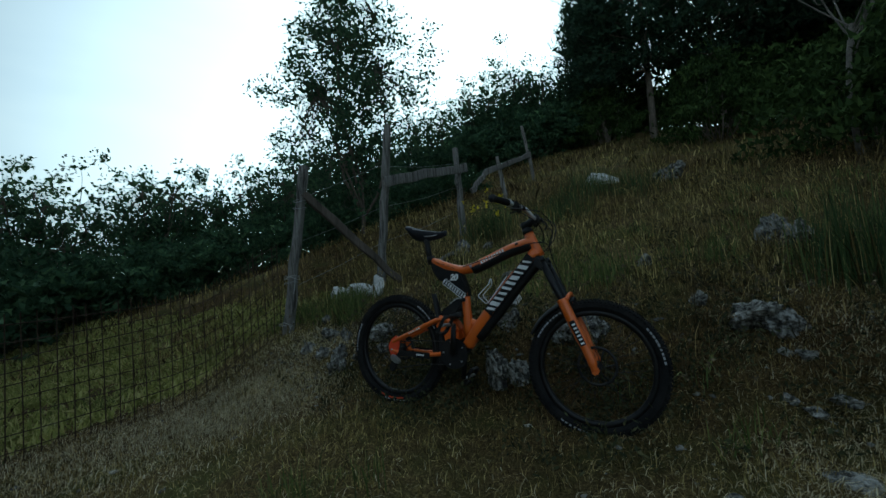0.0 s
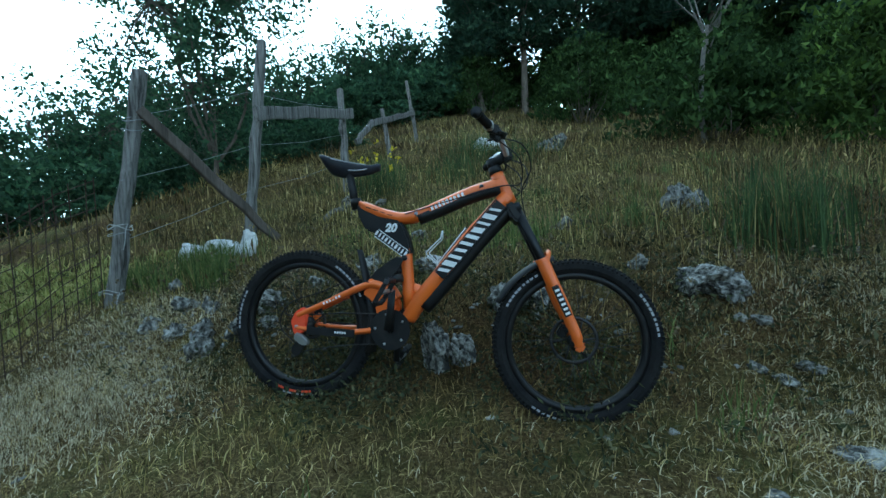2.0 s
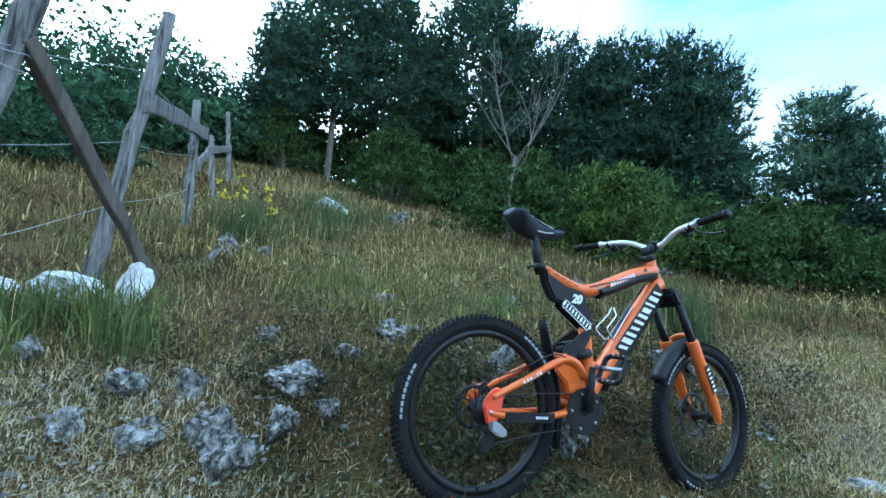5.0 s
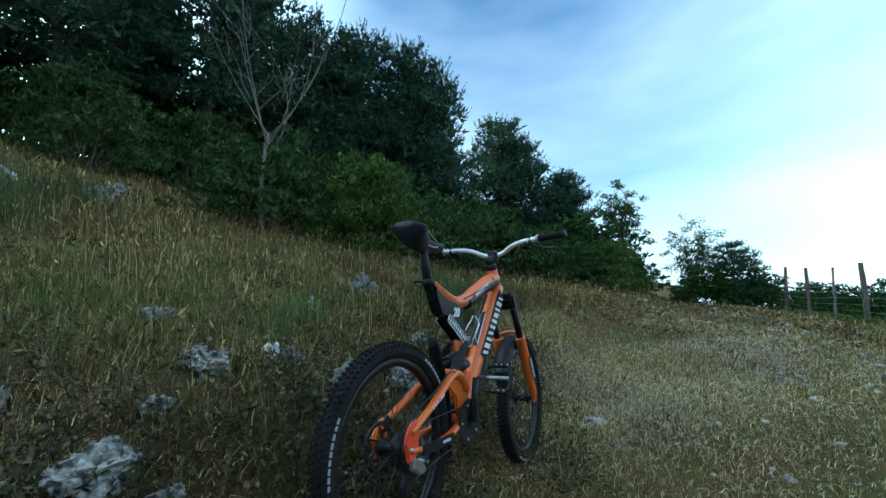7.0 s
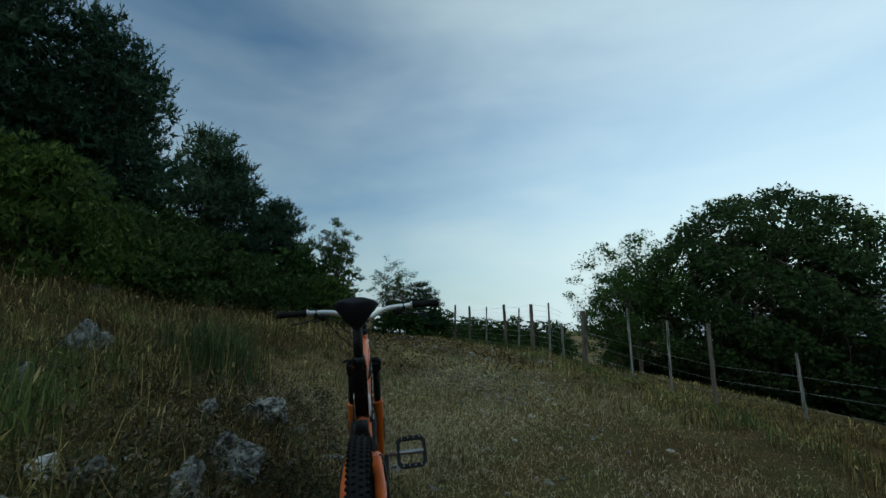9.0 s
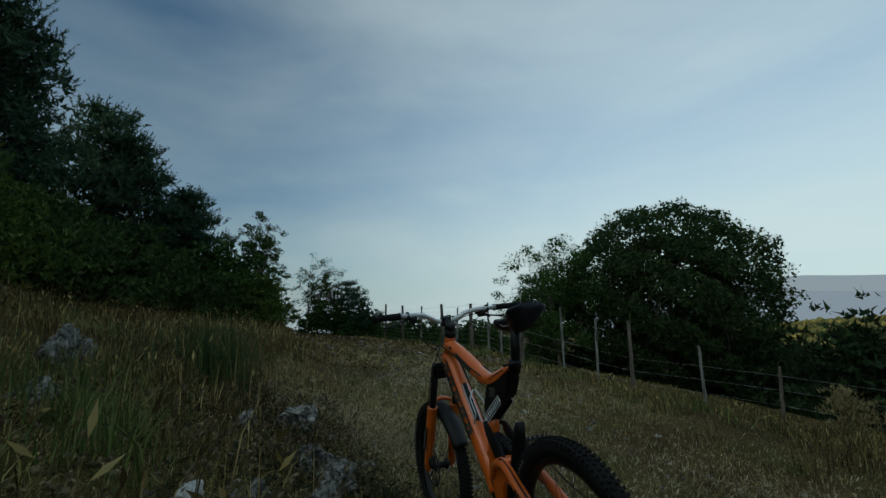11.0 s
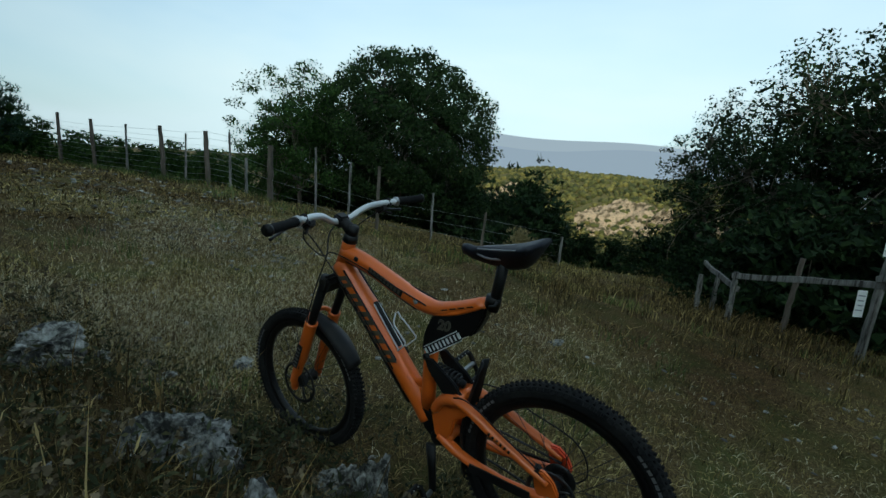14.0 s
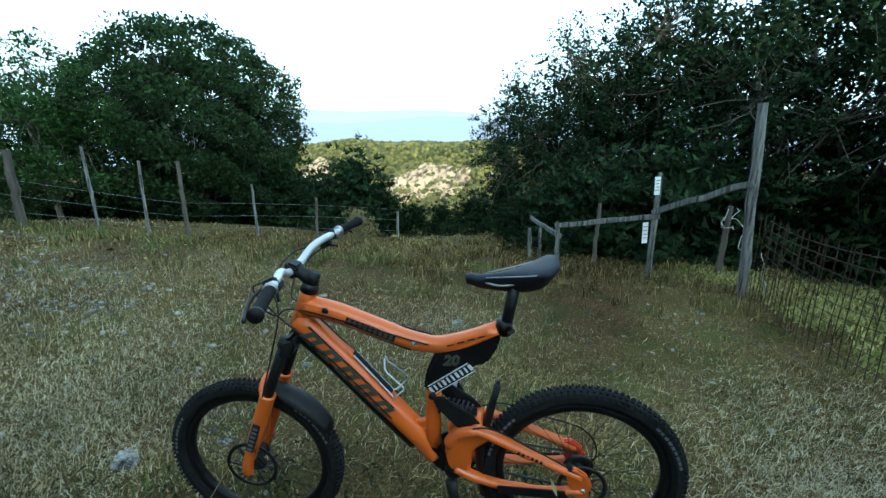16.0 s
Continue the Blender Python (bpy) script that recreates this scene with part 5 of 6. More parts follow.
# matted grass on the bank, with taller tufts standing in it
p = scatter(245000, -5, 8.5, 0.1, 7.5, lambda x, y: bank(x, y) * (0.35 + 0.65 * patchy(x * 1.2, y * 1.2, 1.0)) * clear(x, y) * np.minimum(1, 0.12 + 1.2 * near(x, y)))
blades("bank_grass", p, 0.045 + 0.075 * patchy(p[:, 0], p[:, 1], 3.0), 0.0048, M_TALL, "matted half-dry grass on the bank", 302, 1.5)
p = clumps(3600, -5, 8.5, 0.3, 8, lambda x, y: bank(x, y) * (0.1 + 0.9 * patchy(x * 1.5, y * 1.3, 4.0) ** 2) * clear(x, y), 24, 0.04)
blades("tall_grass_tufts", p, 0.08 + 0.15 * patchy(p[:, 0] * 0.8, p[:, 1] * 0.8, 7.7), 0.005, M_TALL, "tall tufts of dry meadow grass on the bank", 309, 0.6, ears=0.12)
p = scatter(13000, -5, 9, 0.3, 8, lambda x, y: bank(x, y) * patchy(x * 1.4, y * 1.4, 4.0) ** 2 * clear(x, y))
blades("dry_stalks", p, 0.33, 0.004, M_STRAW, "long dry stalks standing above the meadow grass", 303, 0.4, ears=0.7)
# green tufts in hollows and round the rocks
p = clumps(900, -5, 8, -6.5, 6, lambda x, y: np.clip(patchy(x * 0.7, y * 0.8, 5.5) - 0.6, 0, 1) * 2.0 * clear(x, y), 22, 0.06)
p = np.concatenate([p, clumps(90, -0.6, 2.4, 1.5, 3.2, lambda x, y: 0.2 + 0.8 * patchy(x * 1.4, y * 1.4, 1.0), 24, 0.06), clumps(170, 2.2, 7.5, 1.5, 4.4, lambda x, y: 0.25 + 0.75 * patchy(x * 1.2, y * 1.2, 3.0), 26, 0.07)])
blades("green_grass", p, 0.15, 0.006, M_GREEN, "patches of fresh green grass", 304, 0.7)
# fresh long grass in the hollow above the rocks and behind the mesh gate
p = np.concatenate([clumps(16, 0.2, 1.9, 1.2, 1.9, lambda x, y: 0.3 + 0.7 * patchy(x * 2, y * 2, 3.3), 30, 0.05), clumps(60, -2.4, -1.2, 0.9, 1.6, lambda x, y: 0.3 + 0.7 * patchy(x * 2, y * 2, 1.3), 30, 0.06)])
blades("long_green_grass", p, 0.26, 0.0065, M_GREEN, "long fresh green grass in a hollow of the bank", 310, 0.5)
p = clumps(4200, -11, -2.6, -6.6, 2.2, lambda x, y: 0.25 + 0.75 * patchy(x, y, 2.2), 20, 0.09)
blades("pasture_grass", p, 0.1, 0.02, M_PASTURE, "yellow-green pasture grass behind the wire mesh", 311, 0.8)
# pale bleached straw on the most trodden spots
p = np.concatenate([np.array((cx, cy)) + GR.normal(size=(n, 2)) * s for cx, cy, s, n in ((2.7, 0.2, 0.5, 9000), (2.6, -0.6, 0.5, 6000), (-1.35, -0.05, 0.45, 11000), (-1.7, -0.9, 0.55, 6000), (-1.2, 0.5, 0.4, 4000), (3.8, -1.8, 0.9, 5000), (1.0, -1.8, 0.7, 4000), (4.8, -1.1, 0.7, 5000), (7.2, -1.7, 1.0, 6000))])
blades("bleached_straw", p, 0.05, 0.0036, M_PALE, "pale bleached straw on the trodden track", 314, 1.8)
# long dead straws lying over the ground beside the bicycle
p = scatter(60000, -2.6, 3.6, -1.2, 2.6, lambda x, y: (0.15 + 0.85 * patchy(x * 1.8, y * 1.6, 5.0)) * clear(x, y) * np.exp(-((y - 0.5) / 1.2) ** 2))
blades("straw_litter", p, 0.075, 0.0026, M_STRAW, "dead straws lying tangled over the ground", 315, 2.2)
# thin dry grass along the track ahead
p = scatter(26000, 6, 24, -3.4, 1.0, lambda x, y: 0.3 + 0.7 * patchy(x * 1.1, y * 1.3, 4.4))
blades("track_grass", p, 0.06, 0.013, M_STRAW, "thin trodden dry grass along the track", 313, 1.2)
# low dark herbs among the stones
c = clumps(2100, -1.2, 3.0, -0.35, 2.2, lambda x, y: (0.1 + 0.9 * patchy(x * 2.1, y * 1.9, 9.0)) * np.exp(-((y - 0.5) / 0.6) ** 2 - ((x - 0.7) / 1.3) ** 2), 44, 0.06)
cz = land(c[:, 0], c[:, 1]) + np.abs(GR.normal(size=len(c))) * 0.055
tagged(bulk("low_herbs", leaf_quads(GR, np.concatenate([c, cz[:, None]], 1), 0.035, 0.012, 0.5), 4, M_HERB), "low dark cushions of dry herbs between the stones", "plant", kind="stuff")
c = scatter(2600, -2.2, 3.4, 0.2, 3.0, lambda x, y: patchy(x * 1.9, y * 1.7, 2.5) * np.exp(-((y - 0.9) / 0.9) ** 2))
cz = land(c[:, 0], c[:, 1]) + GR.uniform(0.06, 0.2, len(c))
q = np.repeat(np.concatenate([c, cz[:, None]], 1), 9, 0)
tagged(bulk("dried_flower_heads", leaf_quads(GR, q + GR.normal(size=q.shape) * 0.007, 0.018, 0.014), 4, M_DRYHEAD), "dried grey-brown flower heads on the bank", "plant", kind="stuff")
c = clumps(950, -4.5, 8.5, 0.8, 7.0, lambda x, y: np.clip(patchy(x * 1.1, y * 1.3, 12.0) - 0.45, 0, 1) * 1.6, 34, 0.09)
cz = land(c[:, 0], c[:, 1]) + np.abs(GR.normal(size=len(c))) * 0.05
tagged(bulk("bank_herbs", leaf_quads(GR, np.concatenate([c, cz[:, None]], 1), 0.05, 0.016, 0.6), 4, M_HERB), "low dark green herbs scattered over the bank", "plant", kind="stuff")
# verge below the track and rough grass further off
p = clumps(1500, 2, 20, -9.5, -3.2, lambda x, y: np.exp(-((y + 5.4 - 0.05 * x) / 1.6) ** 2) * patchy(x, y, 7.0), 22, 0.08)
blades("verge_grass", p, 0.2, 0.009, M_GREEN, "long green verge grass by the wire fence", 305, 0.6)
p = clumps(2300, -4.5, 9, -10, -2.6, lambda x, y: np.clip((-y - 2.2) / 3, 0, 1) * (0.2 + 0.8 * patchy(x, y, 8.0)), 22, 0.06)
blades("verge_grass", p, 0.17, 0.007, M_TALL, "half-dry verge grass below the track", 306, 0.6, ears=0.12)
p = clumps(190, -4.6, 0.4, -7.6, -3.2, lambda x, y: np.exp(-((y + 3.4 + 0.72 * (x + 3)) / 0.7) ** 2), 26, 0.09)
blades("fence_grass", p, 0.2, 0.006, M_TALL, "pale dry grass grown up along the lower fence", 312, 0.45, ears=0.5)
p = scatter(48000, -12, 26, -12, 13, lambda x, y: np.where((x - 1) ** 2 + y ** 2 > 26, (1 - np.exp(-((x - 2) ** 2 + y ** 2) / 50)) * np.where((y > -3.0) & (y < 0.7) & (x > 0), 0.3, 1.0), 0))
blades("far_grass", p, 0.12 + 0.1 * (p[:, 1] > 0.8), 0.02, M_TALL, "dry meadow grass further up and along the slope", 307, 0.8)


def tuft(name, x, y, h, n, spread, mat, label, seed, width=0.006):
    """A clump of stiff upright stems with some dead ones among them."""
    rng = np.random.default_rng(seed)
    bush = tagged(new(name), label, "bush", "broom bushes on the bank")
    for nm, k, hh, m in (("greenery", n, h, mat), ("deadwood", n // 6, h * 0.8, M_STRAW)):
        ob = blades(nm, np.array((x, y)) + rng.normal(size=(k, 2)) * spread, hh, width, m, "", seed + len(nm), 0.35, category="")
        for key in list(ob.keys()):
            del ob[key]
        ob.parent = bush
        tagged(ob, kind="stuff")
    return bush


for i, (x, y, h, n, s) in enumerate(((2.62, 1.30, 0.56, 480, 0.14), (3.2, 1.8, 0.3, 160, 0.2), (-0.88, 3.85, 0.55, 420, 0.2), (0.05, 4.6, 0.42, 340, 0.24), (1.0, 5.6, 0.4, 320, 0.3), (0.2, 6.0, 0.45, 360, 0.25))):
    tuft("broom_bush", x, y, h, n, s, M_BROOM, "clump of green broom with thin upright stems", 320 + i)
# yellow flowers on the broom by the fence
rng = np.random.default_rng(340)
fx = np.array((-0.88, 3.85)) + rng.normal(size=(12, 2)) * 0.2
fz = land(fx[:, 0], fx[:, 1]) + rng.uniform(0.4, 0.72, 12)
c = np.repeat(np.concatenate([fx, fz[:, None]], 1), 6, 0) + rng.normal(size=(72, 3)) * 0.022
tagged(bulk("yellow_flowers", leaf_quads(rng, c, 0.045, 0.04), 4, M_YELLOW), "small yellow broom flowers on thin stems", "flower", kind="stuff")

# ---- bicycle ----
M_ORANGE = paint("orange_frame_paint", (0.70, 0.135, 0.012), 0.3, 0.5, 0.0, 0.12, 0.35)
M_REDDISH = paint("red_orange_paint", (0.72, 0.07, 0.02), 0.35, 0.5, 0.0, 0.15)
M_BLACK = paint("satin_black_alloy", (0.008, 0.008, 0.009), 0.42, 0.3, 0.0, 0.08)
M_GLOSSB = paint("gloss_black", (0.005, 0.005, 0.006), 0.34, 0.3, 0.0, 0.05, 0.08)
M_RUBBER = blotchy("tyre_rubber", [(0.3, (0.009, 0.009, 0.01)), (0.7, (0.022, 0.021, 0.02))], 9, 60, 0.85, spec=0.15, bump=0.3, dist=0.003)
M_STEEL = paint("brushed_steel", (0.45, 0.45, 0.46), 0.32, 0.5, 0.95, 0.15)
M_DARKST = paint("dark_steel", (0.05, 0.05, 0.053), 0.4, 0.5, 0.9, 0.25)
M_SILVER = paint("pale_silver_bar", (0.72, 0.73, 0.74), 0.3, 0.5, 0.35, 0.08)
M_WHITE = paint("white_decal", (0.78, 0.78, 0.78), 0.4, 0.4, 0.0, 0.1)
M_OLIVEDEC = paint("olive_decal", (0.075, 0.068, 0.052), 0.45, 0.4, 0.0, 0.1)
M_GREYDEC = paint("grey_decal", (0.32, 0.32, 0.34), 0.4, 0.4, 0.0, 0.1)
M_DIMPRINT = paint("faded_print", (0.13, 0.13, 0.135), 0.5, 0.3, 0.0, 0.2)
M_SADDLE = paint("saddle_cover", (0.010, 0.012, 0.020), 0.45, 0.35, 0.0, 0.1)

bike = tagged(new("mountain_bike"), "orange and black full-suspension mountain bike standing on dry grass", "bicycle")
bike.matrix_basis = pose(0, 0, 0.0, -3.5, 4.5, 0)


def solid(name, outline, y0, y1, mat, parent, bev=0.006, label=""):
    """A plate with the given x, z outline, between two depths, edges rounded."""
    bm = bmesh.new()
    a = [bm.verts.new((x, y0, z)) for x, z in outline]
    b = [bm.verts.new((x, y1, z)) for x, z in outline]
    n = len(outline)
    bm.faces.new(a)
    bm.faces.new(b[::-1])
    for i in range(n):
        bm.faces.new((a[i], b[i], b[(i + 1) % n], a[(i + 1) % n]))
    bmesh.ops.recalc_face_normals(bm, faces=bm.faces[:])
    if bev:
        bmesh.ops.bevel(bm, geom=bm.edges[:], offset=bev, segments=2, affect="EDGES")
    return part(name, bm, mat, parent, label)


def block(name, centre, size, mat, parent, turn=(0, 0, 0), bev=0.004, label=""):
    bm = bmesh.new()
    bmesh.ops.create_cube(bm, size=1.0, matrix=Matrix.Diagonal((*size, 1)))
    if bev:
        bmesh.ops.bevel(bm, geom=bm.edges[:], offset=min(bev, min(size) * 0.4), segments=2, affect="EDGES")
    bm.transform(pose(*centre, *turn))
    return part(name, bm, mat, parent, label)


def lathe(name, profile, mat, parent, steps=48, centre=(0, 0, 0), closed=True, label="", smooth=True):
    """Turns a closed profile of (radius, y) about the y axis."""
    n = len(profile)
    v, f = [], []
    for i in range(steps):
        w = 2 * math.pi * i / steps
        for r, y in profile:
            v.append((centre[0] + r * math.cos(w), centre[1] + y, centre[2] + r * math.sin(w)))
    for i in range(steps):
        j = (i + 1) % steps
        for k in range(n if closed else n - 1):
            m = (k + 1) % n
            f.append((i * n + k, i * n + m, j * n + m, j * n + k))
    return tagged(obj(name, v, f, mat, parent, smooth=smooth), label)


def disc(name, r0, r1, y0, y1, mat, parent, centre, steps=40):
    return lathe(name, [(r0, y0), (r1, y0), (r1, y1), (r0, y1)], mat, parent, steps, centre, smooth=False)


def tyre_mesh():
    """A knobbly tyre about the y axis."""
    steps, v, f = 72, [], []
    prof = [(0.283, -0.012), (0.287, -0.02), (0.302, -0.029), (0.319, -0.028), (0.331, -0.02), (0.335, 0.0), (0.331, 0.02), (0.319, 0.028), (0.302, 0.029), (0.287, 0.02), (0.283, 0.012)]
    n = len(prof)
    for i in range(steps):
        w = 2 * math.pi * i / steps
        v += [(r * math.cos(w), y, r * math.sin(w)) for r, y in prof]
    for i in range(steps):
        j = (i + 1) % steps
        f += [(i * n + k, i * n + (k + 1) % n, j * n + (k + 1) % n, j * n + k) for k in range(n)]
    for row, (y, r, ty, tw, h) in enumerate(((-0.0255, 0.327, 0.010, 0.0085, 0.006), (-0.0095, 0.3345, 0.011, 0.009, 0.0055), (0.0095, 0.3345, 0.011, 0.009, 0.0055), (0.0255, 0.327, 0.010, 0.0085, 0.006))):
        tilt = (-0.9, -0.25, 0.25, 0.9)[row]
        for i in range(104):
            w = 2 * math.pi * (i + 0.5 * (row % 2)) / 104
            rad, tan = Vector((math.cos(w), 0, math.sin(w))), Vector((-math.sin(w), 0, math.cos(w)))
            out = (rad * math.cos(tilt) + Vector((0, math.sin(tilt), 0))).normalized()
            sd = out.cross(tan)
            c = rad * r + Vector((0, y, 0))
            k = len(v)
            for dz in (-0.004, h):
                s = 1.0 if dz < 0 else 0.8
                v += [tuple(c + out * dz + sd * (p * ty * s / 2) + tan * (q * tw * s / 2)) for p, q in ((-1, -1), (1, -1), (1, 1), (-1, 1))]
            f += [(k + 4, k + 5, k + 6, k + 7), (k, k + 1, k + 5, k + 4), (k + 1, k + 2, k + 6, k + 5), (k + 2, k + 3, k + 7, k + 6), (k + 3, k, k + 4, k + 7)]
    return v, f


def arc_marks(parent, name, mat, start, end, r0, r1, side, seed, count):
    """Printed marks along a tyre's sidewall, as plain bars."""
    rng = np.random.default_rng(seed)
    w = start
    step = (end - start) / count
    for i in range(count):
        v = []
        a, b = w, w + step * rng.uniform(0.5, 0.85)
        for q in (a, b):
            for r in (r0, r1):
                y = side * (0.0298 - 0.06 * max(0, r - 0.31))
                v.append((r * math.cos(q), y, r * math.sin(q)))
        obj(name, v, [(0, 1, 3, 2)], mat, parent)
        w += step


TYRE_V, TYRE_F = tyre_mesh()


def wheel(name, centre, rotor_r, hub_w, seed, sprockets=False):
    """A wheel as a part of the bicycle, with tyre, rim, hub, spokes and brake rotor as its own parts."""
    w = new(name)
    w.parent = bike
    w.matrix_basis = pose(*centre)
    obj("tyre", TYRE_V, TYRE_F, M_RUBBER, w, smooth=False)
    lathe("rim", [(0.258, -0.011), (0.27, -0.0145), (0.287, -0.0145), (0.287, 0.0145), (0.27, 0.0145), (0.258, 0.011)], M_GLOSSB, w, 64)
    lathe("hub", [(0.0, -hub_w), (0.012, -hub_w), (0.012, -hub_w * 0.72), (0.029, -hub_w * 0.7), (0.029, -hub_w * 0.6), (0.017, -hub_w * 0.4), (0.017, hub_w * 0.4), (0.029, hub_w * 0.6), (0.029, hub_w * 0.7), (0.012, hub_w * 0.72), (0.012, hub_w), (0.0, hub_w)], M_BLACK, w, 24, closed=False)
    sp = None
    for i in range(32):
        s = 1 if i % 2 else -1
        lead = 0.9 * (1 if i % 4 < 2 else -1)
        a = Vector((0.027 * math.cos(lead), s * hub_w * 0.65, 0.027 * math.sin(lead)))
        b = Vector((0.262, s * 0.004, 0))
        if i < 4:
            ob = tube("spoke", [a, b], 0.0011, M_DARKST, w, 5)
            sp = (sp or []) + [ob.data]
        else:
            ob = new("spoke", sp[i % 4])
            ob.parent = w
        ob.matrix_basis = pose(0, 0, 0, 0, -360 * i / 32, 0)
    # rotor on the left: braking ring with holes suggested by arms
    lathe("brake_rotor", [(rotor_r - 0.014, hub_w * 0.82), (rotor_r, hub_w * 0.82), (rotor_r, hub_w * 0.82 + 0.002), (rotor_r - 0.014, hub_w * 0.82 + 0.002)], M_DARKST, w, 48)
    for i in range(6):
        q = math.pi * i / 3
        tube("rotor_arm", [(0.02 * math.cos(q), hub_w * 0.82 + 0.001, 0.02 * math.sin(q)), ((rotor_r - 0.012) * math.cos(q + 0.5), hub_w * 0.82 + 0.001, (rotor_r - 0.012) * math.sin(q + 0.5))], 0.004, M_DARKST, w, 5)
    if sprockets:
        for k in range(8):
            lathe("sprocket", [(0.018, -0.024 - k * 0.0042), (0.052 - k * 0.0042, -0.024 - k * 0.0042), (0.052 - k * 0.0042, -0.026 - k * 0.0042), (0.018, -0.026 - k * 0.0042)], M_DARKST, w, 26)
    rngs = np.random.default_rng(seed)
    for side in (-1, 1):
        for a0, a1, n in ((0.35, 0.95, 9), (2.55, 3.15, 9), (4.45, 4.95, 7)):
            q = rngs.uniform(-0.2, 0.2)
            arc_marks(w, "sidewall_print", M_GREYDEC if side < 0 and n % 2 else M_DIMPRINT, a0 + q, a1 + q, 0.309, 0.318, side, seed + n, n)
    if sprockets:
        arc_marks(w, "sidewall_print", M_REDDISH, 4.35, 4.95, 0.296, 0.306, -1, 3, 3)
    return w


rear_wheel = wheel("rear_wheel", (0.0, 0.0, 0.34), 0.08, 0.066, 5, True)
STEER = 3.0
front_wheel = wheel("front_wheel", (1.2, 0.0, 0.34), 0.1, 0.055, 9)
front_wheel.matrix_basis = pose(1.2, 0.0, 0.34, 0, 20, STEER)

# main frame
F = new("frame")
F.parent = bike
tube("head_tube", [(0.856, 0, 1.035), (0.872, 0, 1.0), (0.902, 0, 0.94), (0.918, 0, 0.905)], [0.028, 0.027, 0.028, 0.031], M_ORANGE, F, 20)
tube("top_tube", spline([(0.885, 0, 0.985), (0.76, 0, 0.947), (0.62, 0, 0.886), (0.52, 0, 0.846), (0.44, 0, 0.834), (0.36, 0, 0.852), (0.262, 0, 0.884)], 5), [0.034] * 6 + [0.033] * 6 + [0.031] * 6 + [0.029] * 6 + [0.027] * 7, M_ORANGE, F, 18, 0.9)
tube("down_tube", spline([(0.912, 0, 0.935), (0.78, 0, 0.78), (0.64, 0, 0.6), (0.54, 0, 0.47), (0.49, 0, 0.395)], 5), [0.040] * 5 + [0.043] * 5 + [0.042] * 5 + [0.040] * 6, M_ORANGE, F, 20, 0.85)
tube("down_tube_underside", spline([(0.932, 0, 0.90), (0.806, 0, 0.757), (0.666, 0, 0.578), (0.562, 0, 0.448)], 5), [0.030] * 16, M_GLOSSB, F, 16, 1.25)
tube("top_tube_underside", spline([(0.875, -0.006, 0.966), (0.76, -0.009, 0.931), (0.62, -0.009, 0.870), (0.53, -0.008, 0.833)], 5), [0.0275] * 16, M_GLOSSB, F, 16, 1.0)
tube("seat_tube", [(0.472, 0, 0.70), (0.478, 0, 0.64), (0.49, 0, 0.52), (0.502, 0, 0.42)], [0.027, 0.026, 0.027, 0.03], M_ORANGE, F, 18)
solid("seat_mast", [(0.236, 0.905), (0.25, 0.84), (0.29, 0.775), (0.335, 0.765), (0.42, 0.70), (0.462, 0.665), (0.505, 0.672), (0.492, 0.74), (0.462, 0.80), (0.44, 0.832), (0.35, 0.845), (0.275, 0.878)], -0.026, 0.026, M_GLOSSB, F, 0.009, "gloss black seat mast")
tube("mast_edge", spline([(0.252, 0, 0.893), (0.36, 0, 0.846), (0.44, 0, 0.828)], 4), 0.030, M_ORANGE, F, 12, 0.5)
for k in range(3):
    tube("gusset_rib", [(0.492, 0, 0.535 - 0.035 * k), (0.565 - 0.02 * k, 0, 0.512 - 0.035 * k)], 0.012, M_ORANGE, F, 8, 2.0)
lathe("bottom_bracket", [(0.0, -0.042), (0.026, -0.042), (0.03, -0.036), (0.03, 0.036), (0.026, 0.042), (0.0, 0.042)], M_BLACK, F, 24, (0.43, 0, 0.352), closed=False)
solid("bracket_yoke", [(0.40, 0.335), (0.44, 0.315), (0.50, 0.36), (0.525, 0.43), (0.50, 0.46), (0.455, 0.43), (0.40, 0.38)], -0.03, 0.03, M_GLOSSB, F, 0.01)
